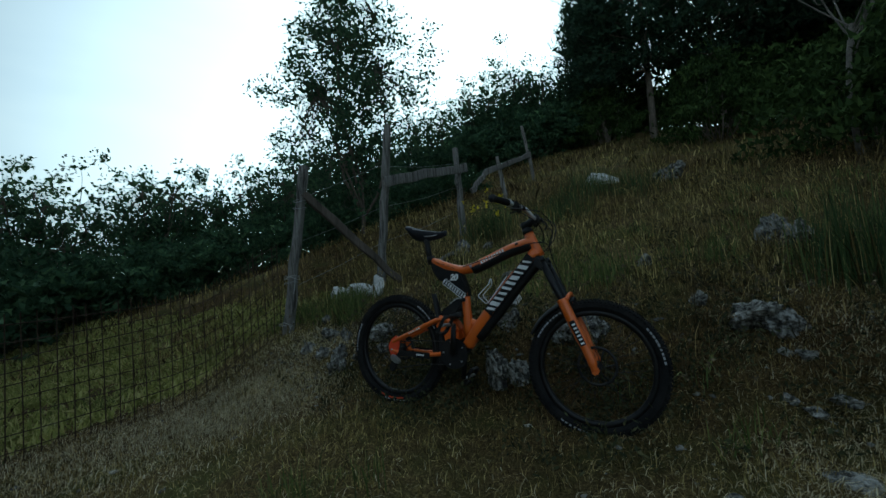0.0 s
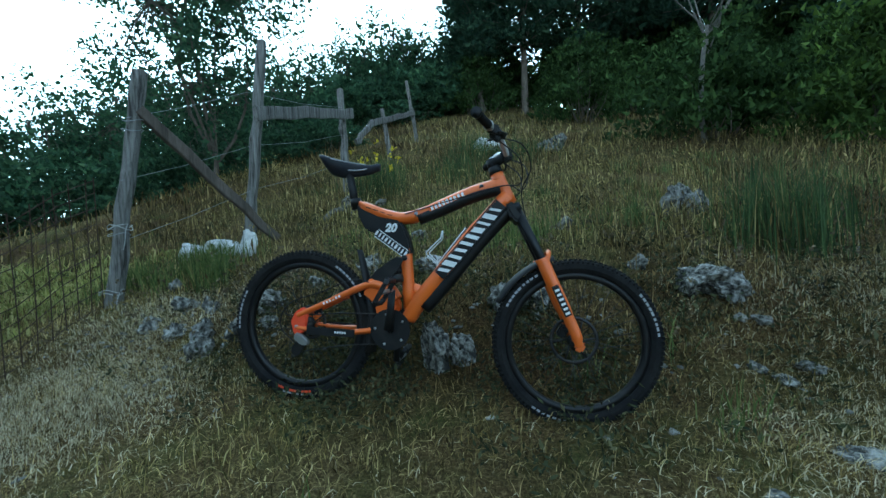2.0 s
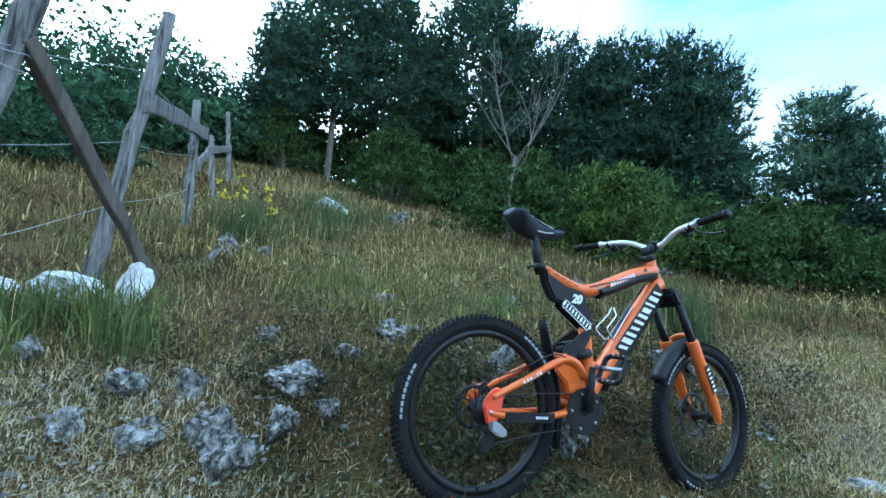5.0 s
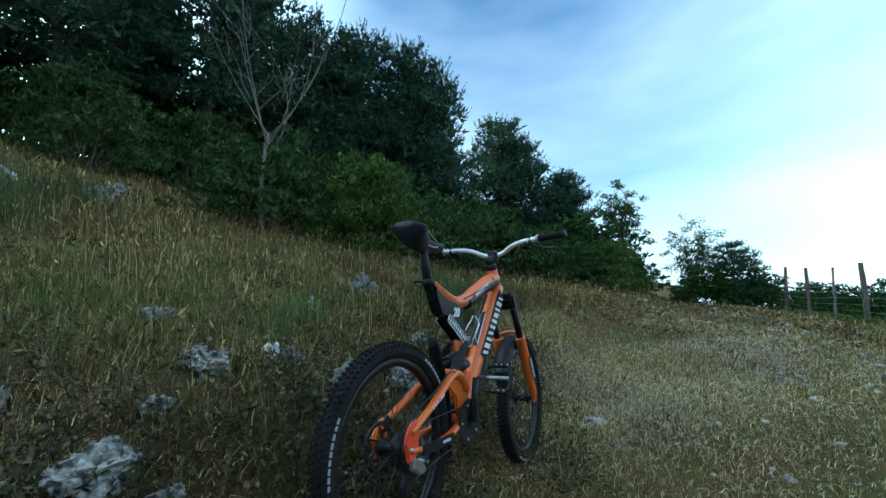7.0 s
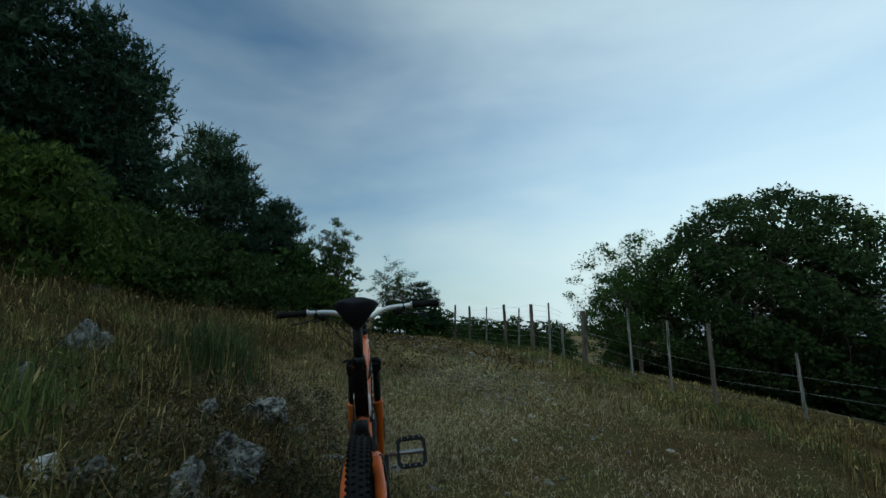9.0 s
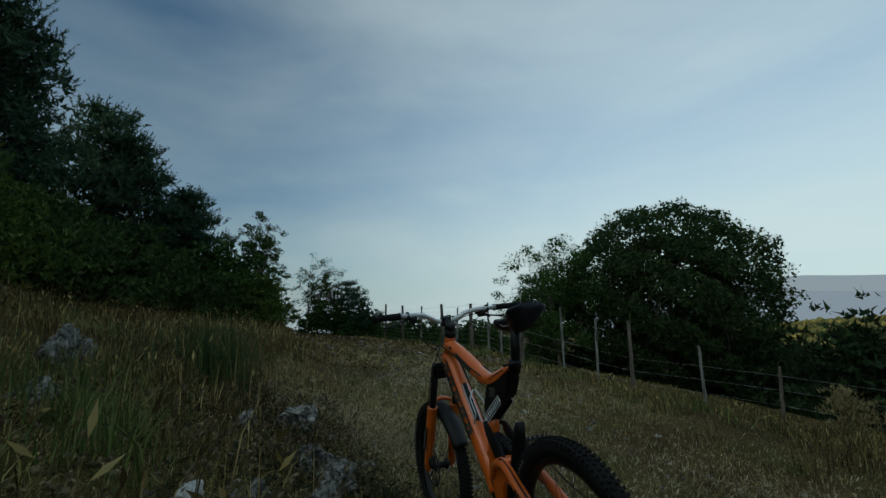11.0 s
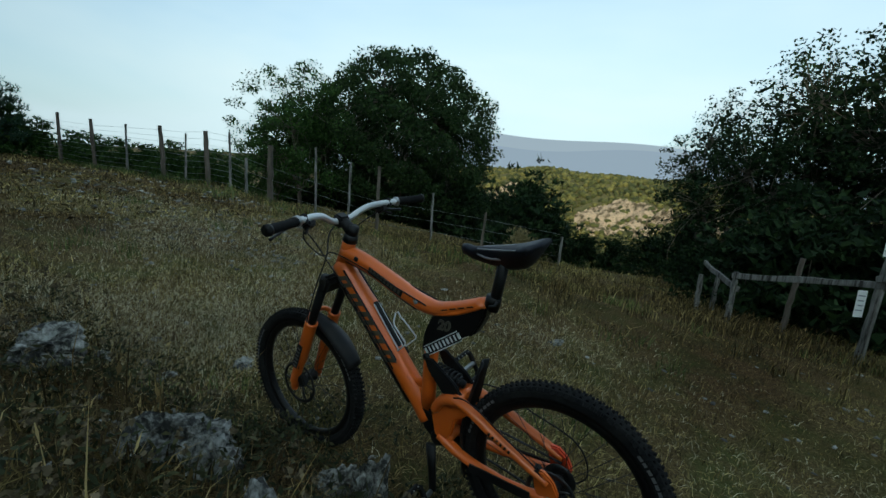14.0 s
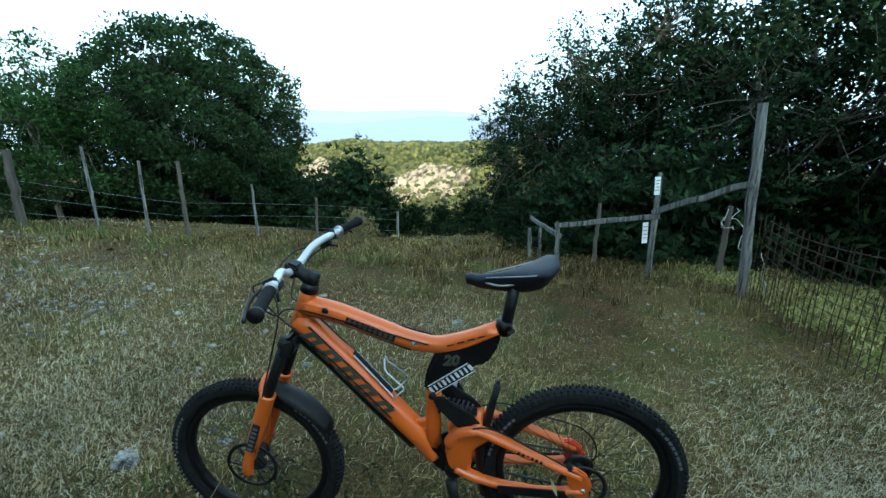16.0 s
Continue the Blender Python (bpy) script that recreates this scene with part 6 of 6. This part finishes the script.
# decals: plain bars for the lettering
for s in (-1, 1):
    rng = np.random.default_rng(7)
    A0, A1 = Vector((0.872, 0, 0.886)), Vector((0.645, 0, 0.606))
    d = (A1 - A0).normalized()
    nrm = Vector((-d.z, 0, d.x))
    widths = (0.006, 0.012, 0.006, 0.013, 0.009, 0.008, 0.008, 0.008, 0.013, 0.008) if s < 0 else (0.026, 0.027, 0.029, 0.027, 0.026)
    for k, wk in enumerate(widths):
        c = A0.lerp(A1, 0.05 + 0.92 * k / (len(widths) - 1)) - nrm * (0.0 if s < 0 else 0.004)
        tall = 0.024 * (1.0 if s > 0 or k % 3 else 0.86)
        q = [c + d * a * wk + nrm * (b * tall) + d * (-b * 0.012) for a, b in ((-1, -1), (1, -1), (1, 1), (-1, 1))]
        solid("decal_bar", [(p.x, p.z) for p in q], s * 0.0405, s * 0.0435, M_WHITE if s < 0 else M_OLIVEDEC, F, 0)
        if s > 0:
            q = [c + d * (a * wk * 0.26) + nrm * (b * 0.013) + d * (-b * 0.0065) for a, b in ((-1, -1), (1, -1), (1, 1), (-1, 1))]
            solid("decal_cut", [(p.x, p.z) for p in q], s * 0.0405, s * 0.0445, M_ORANGE, F, 0)
    for side, deep in ((0.027, 0.004), (-0.027, 0.004)):
        c = A0.lerp(A1, 0.5) + nrm * side
        block("decal_line", (c.x, s * 0.0375, c.z), (0.40, 0.006, deep), M_GLOSSB, F, (0, -51, 0), 0)
    if s < 0:
        block("decal_panel", (0.758, s * 0.0395, 0.745), (0.40, 0.004, 0.046), M_GLOSSB, F, (0, -51, 0), 0)
    lathe("tube_badge", [(0.0, 0.0), (0.013, 0.0), (0.010, s * 0.004), (0.0, s * 0.004)], M_GLOSSB, F, 16, (0.80, s * 0.029, 0.968), closed=False)
    for k in range(4):
        t = k / 3
        block("mast_stripe", (0.30 + 0.10 * t, s * 0.0275, 0.876 - 0.030 * t), (0.024, 0.003, 0.0035), M_GLOSSB, F, (0, 14, 0), 0)
    block("decal_panel", (0.655, s * 0.0335, 0.905), (0.17, 0.003, 0.024), M_GLOSSB if s > 0 else M_ORANGE, F, (0, -24, 0), 0)
    for k in range(9):
        t = k / 8
        block("decal_bar", (0.59 + 0.13 * t, s * 0.0345, 0.878 + 0.058 * t), (0.011, 0.003, 0.018), M_WHITE if s < 0 else M_OLIVEDEC, F, (0, -24, 0), 0)
    for k in range(10):
        t = k / 9
        block("decal_bar", (0.343 + 0.134 * t, s * 0.0268, 0.766 - 0.087 * t), (0.007 + 0.003 * (k % 3 == 0), 0.003, 0.021), M_WHITE, F, (0, 33, 0), 0)
    block("decal_panel", (0.41, s * 0.0262, 0.722), (0.165, 0.0025, 0.034), M_BLACK, F, (0, 33, 0), 0)
    for q in (-0.017, 0.017):
        block("decal_edge", (0.41 + 0.545 * q, s * 0.0268, 0.722 + 0.839 * q), (0.165, 0.0025, 0.003), M_WHITE, F, (0, 33, 0), 0)
    cu = bpy.data.curves.new("number_twenty", "FONT")
    cu.body, cu.size, cu.shear, cu.extrude, cu.align_x, cu.align_y = "20", 0.05, 0.25, 0.0012, "CENTER", "CENTER"
    cu.offset = 0.0022
    tx = new("number_twenty", cu)
    tx.parent = F
    tx.data.materials.append(M_WHITE if s < 0 else M_OLIVEDEC)
    tx.matrix_basis = pose(0.405, s * 0.0275, 0.788, 90, 0 if s < 0 else 0, 0 if s < 0 else 180)
for s in (-1, 1):
    lathe("pivot_cap", [(0.0, 0.0), (0.012, 0.0), (0.012, s * 0.012), (0.0, s * 0.014)], M_BLACK, F, 16, (0.475, s * 0.028, 0.66), closed=False)
    lathe("head_badge", [(0.0, 0.0), (0.012, 0.0), (0.0, s * 0.003)], M_GREYDEC, F, 16, (0.52, s * 0.029, 0.85), closed=False)

# swingarm
S = new("swingarm")
S.parent = bike
for s in (-1, 1):
    tube("upper_stay", spline([(0.005, s * 0.066, 0.388), (0.07, s * 0.066, 0.42), (0.17, s * 0.062, 0.468), (0.28, s * 0.052, 0.522), (0.345, s * 0.045, 0.54), (0.40, s * 0.04, 0.52), (0.435, s * 0.038, 0.475)], 5), [0.017] * 10 + [0.02] * 10 + [0.026] * 11, M_ORANGE, S, 12, 0.7)
    tube("lower_stay", spline([(0.0, s * 0.066, 0.335), (0.12, s * 0.066, 0.325), (0.24, s * 0.06, 0.328), (0.345, s * 0.045, 0.342), (0.42, s * 0.036, 0.372)], 5), [0.015] * 8 + [0.018] * 7 + [0.02] * 6, M_ORANGE, S, 12, 0.7)
    block("stay_guard", (0.165, s * 0.079, 0.327), (0.22, 0.006, 0.034), M_BLACK, S, (0, 0, -2 * s), 0.002)
    for k in range(5 if s < 0 else 0):
        block("decal_bar", (0.19 + 0.011 * k, s * 0.083, 0.328), (0.007, 0.003, 0.009), M_WHITE, S, (0, 0, -2 * s), 0)
    for k in range(6):
        t = k / 5
        block("decal_bar", (0.13 + 0.07 * t, s * 0.0788, 0.450 + 0.034 * t), (0.008, 0.003, 0.010), M_WHITE if s < 0 else M_GLOSSB, S, (0, -26, 0), 0)
    solid("dropout", [(-0.03, 0.36), (-0.01, 0.30), (0.03, 0.31), (0.045, 0.35), (0.055, 0.42), (0.02, 0.425), (-0.012, 0.40)], s * 0.056, s * 0.074, M_REDDISH if s < 0 else M_ORANGE, S, 0.005)
    solid("stay_web", [(0.29, 0.50), (0.345, 0.55), (0.41, 0.535), (0.452, 0.45), (0.44, 0.37), (0.39, 0.352), (0.362, 0.40), (0.35, 0.455)], s * 0.028, s * 0.046, M_ORANGE, S, 0.007)
tube("bridge", [(0.335, -0.05, 0.545), (0.335, 0.05, 0.545)], 0.02, M_ORANGE, S, 12)
tube("bridge", [(0.385, -0.04, 0.37), (0.385, 0.04, 0.37)], 0.018, M_ORANGE, S, 12)
tube("axle", [(0, -0.078, 0.34), (0, 0.078, 0.34)], 0.008, M_STEEL, S, 10)
block("brake_caliper", (0.035, 0.06, 0.405), (0.05, 0.03, 0.035), M_BLACK, S, (0, -40, 0), 0.006)

# coil shock
K = new("shock_absorber")
K.parent = bike
SA, SB = Vector((0.335, 0, 0.575)), Vector((0.475, 0, 0.605))
tube("damper_body", [SA, SB], 0.014, M_BLACK, K, 12)
ax = (SB - SA).normalized()
u1 = ax.cross(Vector((0, 1, 0))).normalized()
u2 = Vector((0, 1, 0))
tube("coil_spring", [SA.lerp(SB, 0.12 + 0.76 * i / 90) + u1 * (0.026 * math.cos(i * 0.45)) + u2 * (0.026 * math.sin(i * 0.45)) for i in range(91)], 0.0045, M_GLOSSB, K, 6)
tube("reservoir", [(0.40, -0.035, 0.56), (0.47, -0.035, 0.575)], 0.019, M_BLACK, K, 12)
solid("linkage", [(0.32, 0.56), (0.35, 0.60), (0.44, 0.665), (0.475, 0.66), (0.46, 0.62), (0.40, 0.545)], -0.048, -0.036, M_BLACK, K, 0.004)
solid("linkage", [(0.32, 0.56), (0.35, 0.60), (0.44, 0.665), (0.475, 0.66), (0.46, 0.62), (0.40, 0.545)], 0.036, 0.048, M_BLACK, K, 0.004)

# cranks, chain and derailleur
D = new("drivetrain")
D.parent = bike
BB = Vector((0.43, 0, 0.352))
for nm, y, r0, r1, m in (("chainring", -0.052, 0.04, 0.066, M_DARKST), ("bash_ring", -0.060, 0.014, 0.088, M_BLACK), ("chainring", -0.045, 0.03, 0.046, M_DARKST)):
    disc(nm, r0, r1, y, y - 0.004, m, D, BB)
for i in range(5):
    q = 2 * math.pi * i / 5 + 0.3
    tube("spider_arm", [BB + Vector((0, -0.056, 0)), BB + Vector((0.06 * math.cos(q), -0.056, 0.06 * math.sin(q)))], 0.008, M_BLACK, D, 6)
for i in range(5):
    q = 2 * math.pi * i / 5 + 0.6
    tube("ring_bolt", [BB + Vector((0.066 * math.cos(q), -0.062, 0.066 * math.sin(q))), BB + Vector((0.066 * math.cos(q), -0.068, 0.066 * math.sin(q)))], 0.006, M_STEEL, D, 6)
for s, q in ((-1, 1.5), (1, 1.5 + math.pi)):
    a = BB + Vector((0, s * 0.078, 0))
    b = a + Vector((0.172 * math.cos(q), s * 0.012, 0.172 * math.sin(q)))
    tube("crank_arm", [a, a.lerp(b, 0.5), b], [0.022, 0.018, 0.016], M_BLACK, D, 10, 0.6)
    p = new("pedal")
    p.parent = D
    p.matrix_basis = Matrix.Translation(b + Vector((0, s * 0.1, 0))) @ pose(0, 0, 0, 0, -62, 0)
    tube("pedal_axle", [(0, -s * 0.09, 0), (0, s * 0.052, 0)], 0.009, M_STEEL, p, 8)
    for x in (-0.053, 0.053):
        block("cage_bar", (x, 0, 0), (0.014, 0.084, 0.02), M_BLACK, p, (0, 0, 0), 0.003)
        block("cage_bar", (0, x, 0), (0.076, 0.014, 0.018), M_BLACK, p, (0, 0, 0), 0.003)
        for y in (-0.046, 0.046):
            block("cage_corner", (x * 0.87, y, 0), (0.014, 0.03, 0.019), M_BLACK, p, (0, 0, 45 if x * y > 0 else -45), 0.003)
    for x in (-0.053, 0.053):
        for y in (-0.036, -0.012, 0.012, 0.036):
            block("pin", (x, y, 0.011), (0.004, 0.004, 0.007), M_STEEL, p, (0, 0, 0), 0)
tube("chain", [(0.0, -0.043, 0.385), (0.2, -0.05, 0.408), (0.43, -0.053, 0.417)], 0.0045, M_DARKST, D, 6, 0.6)
tube("chain", spline([(0.43, -0.053, 0.287), (0.25, -0.05, 0.272), (0.06, -0.045, 0.235), (0.0, -0.045, 0.22), (-0.02, -0.045, 0.245), (0.025, -0.045, 0.285), (0.02, -0.043, 0.30)], 4), 0.0045, M_DARKST, D, 6, 0.6)
solid("derailleur_cage", [(-0.03, 0.24), (-0.012, 0.205), (0.012, 0.21), (0.045, 0.275), (0.035, 0.295), (0.01, 0.29)], -0.062, -0.05, M_BLACK, D, 0.003)
solid("derailleur_body", [(-0.005, 0.285), (0.03, 0.262), (0.062, 0.262), (0.068, 0.28), (0.03, 0.31), (0.0, 0.315)], -0.088, -0.064, M_STEEL, D, 0.005, "pale steel derailleur body")
for c in ((0.028, -0.055, 0.278), (-0.008, -0.055, 0.228)):
    disc("jockey_wheel", 0.004, 0.02, -0.004, 0.004, M_BLACK, D, c, 18)

# fork, turned with the bars about the steering axis
HEAD = Vector((0.872, 0, 1.0))
AXIS = (Vector((0.856, 0, 1.035)) - Vector((0.918, 0, 0.905))).normalized()
TURN = Matrix.Translation(HEAD) @ Matrix.Rotation(radians(STEER), 4, AXIS) @ Matrix.Translation(-HEAD)
K2 = new("fork")
K2.parent = bike
K2.matrix_basis = TURN
solid("crown", [(0.905, 0.905), (0.94, 0.895), (0.975, 0.85), (0.96, 0.815), (0.925, 0.83), (0.90, 0.875)], -0.088, 0.088, M_BLACK, K2, 0.012)
for s in (-1, 1):
    tube("stanchion", [(0.945, s * 0.066, 0.872), (1.035, s * 0.066, 0.70), (1.09, s * 0.066, 0.59)], 0.0185, M_GLOSSB, K2, 16)
    tube("stanchion_cap", [(0.935, s * 0.066, 0.893), (0.948, s * 0.066, 0.866)], [0.02, 0.023], M_BLACK, K2, 16)
    tube("lower_leg", spline([(1.048, s * 0.066, 0.675), (1.066, s * 0.067, 0.638), (1.13, s * 0.068, 0.505), (1.185, s * 0.07, 0.39), (1.203, s * 0.07, 0.335)], 5), [0.027] * 4 + [0.0265] * 8 + [0.022] * 6 + [0.017] * 3, M_ORANGE, K2, 16, 1.0, label="orange fork lower leg")
    block("dropout", (1.205, s * 0.07, 0.335), (0.036, 0.022, 0.04), M_ORANGE, K2, (0, 25, 0), 0.008)
    block("leg_decal", (1.128, s * 0.0955, 0.512), (0.028, 0.003, 0.13), M_BLACK, K2, (0, -26, 0), 0.001)
    for k in range(6):
        block("decal_bar", (1.152 - 0.0085 * k, s * 0.0968, 0.465 + 0.0175 * k), (0.018, 0.003, 0.009), M_WHITE if s < 0 else M_DIMPRINT, K2, (0, -26, 0), 0)
tube("fork_arch", spline([(1.066, -0.066, 0.655), (1.076, -0.05, 0.69), (1.08, 0, 0.705), (1.076, 0.05, 0.69), (1.066, 0.066, 0.655)], 4), 0.011, M_ORANGE, K2, 10)
tube("front_axle", [(1.2, -0.08, 0.34), (1.2, 0.08, 0.34)], 0.008, M_STEEL, K2, 10)
block("brake_caliper", (1.155, 0.062, 0.375), (0.055, 0.03, 0.04), M_BLACK, K2, (0, -60, 0), 0.007)
# short plastic fender behind the arch
v, f = [], []
for i in range(13):
    w = radians(106 + i * 4.1)
    for k in range(7):
        t = (k - 3) / 3
        r = 0.366 - 0.022 * t * t
        wd = 0.05 * (1 - 0.25 * abs(i - 7) / 7)
        v.append((1.2 + r * math.cos(w), t * wd, 0.34 + r * math.sin(w)))
f = [(i * 7 + k, i * 7 + k + 1, i * 7 + k + 8, i * 7 + k + 7) for i in range(12) for k in range(6)]
fm = obj("fender", v, f, M_BLACK, K2, smooth=True)
fm.modifiers.new("thick", "SOLIDIFY").thickness = 0.004
tagged(fm, "black plastic front fender")
v = []
for i in range(11):
    t = i / 10
    for k in range(5):
        q = (k - 2) / 2
        x = 0.362 - 0.012 * math.cos(t * 2.6) if t < 0.35 else 0.355 - 0.085 * ((t - 0.35) / 0.65) ** 1.15
        v.append((x - 0.034 * q * q * (1 - 0.5 * t), q * 0.040 * (1 - 0.65 * max(0, t - 0.5) ** 1.5 * 2), 0.24 + 0.45 * t))
fl = obj("rear_flap", v, [(i * 5 + k, i * 5 + k + 1, i * 5 + k + 6, i * 5 + k + 5) for i in range(10) for k in range(4)], M_BLACK, S, smooth=True)
fl.modifiers.new("thick", "SOLIDIFY").thickness = 0.005
tagged(fl, "black plastic mud flap")

# stem, bars, grips, levers
B = new("handlebar")
B.parent = bike
B.matrix_basis = TURN
tube("headset", [(0.845, 0, 1.058), (0.858, 0, 1.03)], [0.026, 0.03], M_BLACK, B, 18)
tube("stem", [(0.842, 0, 1.066), (0.868, 0, 1.092), (0.892, 0, 1.105)], [0.026, 0.021, 0.024], M_BLACK, B, 14)
tube("steerer_cap", [(0.846, 0, 1.05), (0.828, 0, 1.09)], [0.022, 0.02], M_BLACK, B, 14)
block("bar_clamp", (0.896, 0, 1.108), (0.045, 0.052, 0.05), M_BLACK, B, (0, -25, 0), 0.008)
bar = [(0.795, -0.40, 1.150), (0.845, -0.20, 1.152), (0.872, -0.12, 1.143), (0.893, -0.05, 1.112), (0.896, 0.0, 1.108), (0.893, 0.05, 1.112), (0.872, 0.12, 1.143), (0.845, 0.20, 1.152), (0.795, 0.40, 1.150)]
tube("bar", spline(bar, 5), 0.0125, M_SILVER, B, 14, label="pale silver riser bar")
for s in (-1, 1):
    a, b = Vector((0.83, s * 0.262, 1.152)), Vector((0.793, s * 0.405, 1.150))
    tube("grip", [a, a.lerp(b, 0.04), a.lerp(b, 0.5), a.lerp(b, 0.94), b], [0.018, 0.0165, 0.0155, 0.017, 0.019], M_RUBBER, B, 14)
    for t in (0.02, 0.98):
        c = a.lerp(b, t)
        tube("lock_ring", [c - (b - a).normalized() * 0.006, c + (b - a).normalized() * 0.006], 0.0195, M_STEEL if t < 0.5 else M_BLACK, B, 14)
    block("lever_clamp", (0.846, s * 0.225, 1.15), (0.04, 0.022, 0.036), M_BLACK, B, (0, 20, 0), 0.005)
    tube("brake_body", [(0.858, s * 0.218, 1.147), (0.885, s * 0.175, 1.135)], [0.014, 0.011], M_BLACK, B, 10)
    tube("brake_lever", spline([(0.87, s * 0.215, 1.142), (0.893, s * 0.24, 1.126), (0.89, s * 0.29, 1.112), (0.868, s * 0.345, 1.104)], 4), [0.005] * 12 + [0.0065], M_DARKST, B, 8)
    block("shifter", (0.853, s * 0.195, 1.128), (0.045, 0.035, 0.024), M_BLACK, B, (0, 30, 0), 0.006)
    tube("shift_lever", [(0.85, s * 0.2, 1.12), (0.83, s * 0.235, 1.105)], 0.005, M_BLACK, B, 6)
C = new("cables")
C.name = "cable_set"
C.parent = bike
CABLES = [
    [(0.885, -0.175, 1.135), (0.965, -0.12, 1.12), (1.0, -0.03, 1.05), (0.965, 0.03, 0.96), (0.99, 0.075, 0.84), (1.06, 0.088, 0.66), (1.14, 0.085, 0.44)],
    [(0.885, 0.175, 1.135), (0.97, 0.12, 1.09), (0.985, 0.05, 1.0), (0.93, 0.045, 0.93), (0.80, 0.048, 0.80), (0.62, 0.048, 0.575)],
    [(0.87, -0.19, 1.125), (0.955, -0.14, 1.06), (0.96, -0.06, 0.98), (0.88, -0.045, 0.97), (0.70, -0.036, 0.92), (0.47, -0.034, 0.85)],
    [(0.87, 0.19, 1.125), (0.95, 0.14, 1.05), (0.955, 0.06, 0.97), (0.90, 0.045, 0.985), (0.70, 0.036, 0.925), (0.47, 0.034, 0.85)],
    [(0.42, -0.036, 0.50), (0.28, -0.07, 0.56), (0.12, -0.085, 0.50), (-0.03, -0.09, 0.44), (-0.07, -0.085, 0.34), (0.0, -0.08, 0.27)],
    [(0.43, 0.036, 0.50), (0.30, 0.065, 0.565), (0.15, 0.075, 0.495), (0.05, 0.07, 0.43)],
]
for c in CABLES:
    tube("cable", spline(c, 6), 0.0027, M_BLACK, C, 6)

# saddle and post
P = new("seat")
P.parent = bike
P.matrix_basis = pose(-0.022, 0, 0)
tube("seat_post", [(0.254, 0, 0.87), (0.214, 0, 1.045)], 0.018, M_BLACK, P, 16)
tube("post_clamp", [(0.256, 0, 0.888), (0.249, 0, 0.918)], [0.026, 0.024], M_BLACK, P, 16)
tube("clamp_lever", [(0.235, 0.015, 0.905), (0.222, 0.045, 0.905), (0.24, 0.055, 0.90)], 0.005, M_BLACK, P, 6)
block("saddle_clamp", (0.212, 0, 1.05), (0.05, 0.045, 0.028), M_BLACK, P, (0, 10, 0), 0.006)
for s in (-1, 1):
    tube("saddle_rail", spline([(0.315, s * 0.012, 1.055), (0.26, s * 0.022, 1.043), (0.19, s * 0.022, 1.05), (0.13, s * 0.03, 1.075)], 4), 0.0035, M_STEEL, P, 6)


def saddle_mesh():
    v, f = [], []
    n, m = 17, 14
    for i in range(n):
        t = i / (n - 1)
        x = 0.088 + 0.272 * t
        half = 0.070 * (1 - max(0, t - 0.08) / 0.5) ** 1.0 + 0.019 if t < 0.58 else 0.019 + 0.0015 * (1 - t)
        half *= 0.55 + 0.45 * min(1, t / 0.10) if t < 0.10 else 1
        if t > 0.95:
            half *= 0.75
        top = 1.118 - 0.048 * t - 0.012 * math.sin(t * math.pi) + 0.006 * (t > 0.9)
        low = top - (0.085 * min(1, 0.35 + 0.65 * t / 0.16) if t < 0.35 else 0.085 - 0.05 * (t - 0.35) / 0.65)
        for k in range(m):
            w = 2 * math.pi * k / m
            y = half * math.cos(w)
            z = (top - 0.016 + 0.016 * math.sin(w) ** 0.7 if math.sin(w) > 0 else top - 0.016 + (top - 0.016 - low) * math.sin(w) * 0.9)
            v.append((x, y * (1 if math.sin(w) > -0.3 else 0.8), z))
    for i in range(n - 1):
        for k in range(m):
            f.append((i * m + k, i * m + (k + 1) % m, (i + 1) * m + (k + 1) % m, (i + 1) * m + k))
    f += [tuple(range(m - 1, -1, -1)), tuple((n - 1) * m + k for k in range(m))]
    return v, f


sv, sf = saddle_mesh()
obj("saddle", sv, sf, M_SADDLE, P, smooth=True)
for s in (-1, 1):
    tube("saddle_piping", spline([(0.10, s * 0.055, 1.094), (0.15, s * 0.062, 1.088), (0.22, s * 0.042, 1.078), (0.30, s * 0.0205, 1.069)], 5), 0.0022, M_GREYDEC, P, 5, label="pale grey seam")
# wire bottle cage on the down tube
for s in (-1, 1):
    tube("bottle_cage_wire", [(0.735, s * 0.012, 0.797), (0.622, s * 0.014, 0.645), (0.612, s * 0.026, 0.642), (0.572, s * 0.032, 0.678), (0.570, s * 0.032, 0.688), (0.622, s * 0.028, 0.742), (0.630, s * 0.022, 0.752), (0.632, s * 0.006, 0.782)], 0.0030, M_SILVER, F, 6)
block("bottle_cage_plate", (0.677, 0, 0.7235), (0.185, 0.02, 0.008), M_BLACK, F, (0, -53.3, 0), 0.003)
block("bottle_cage_plate", (0.688, 0, 0.735), (0.17, 0.022, 0.006), M_BLACK, F, (0, -53.4, 0), 0.002)
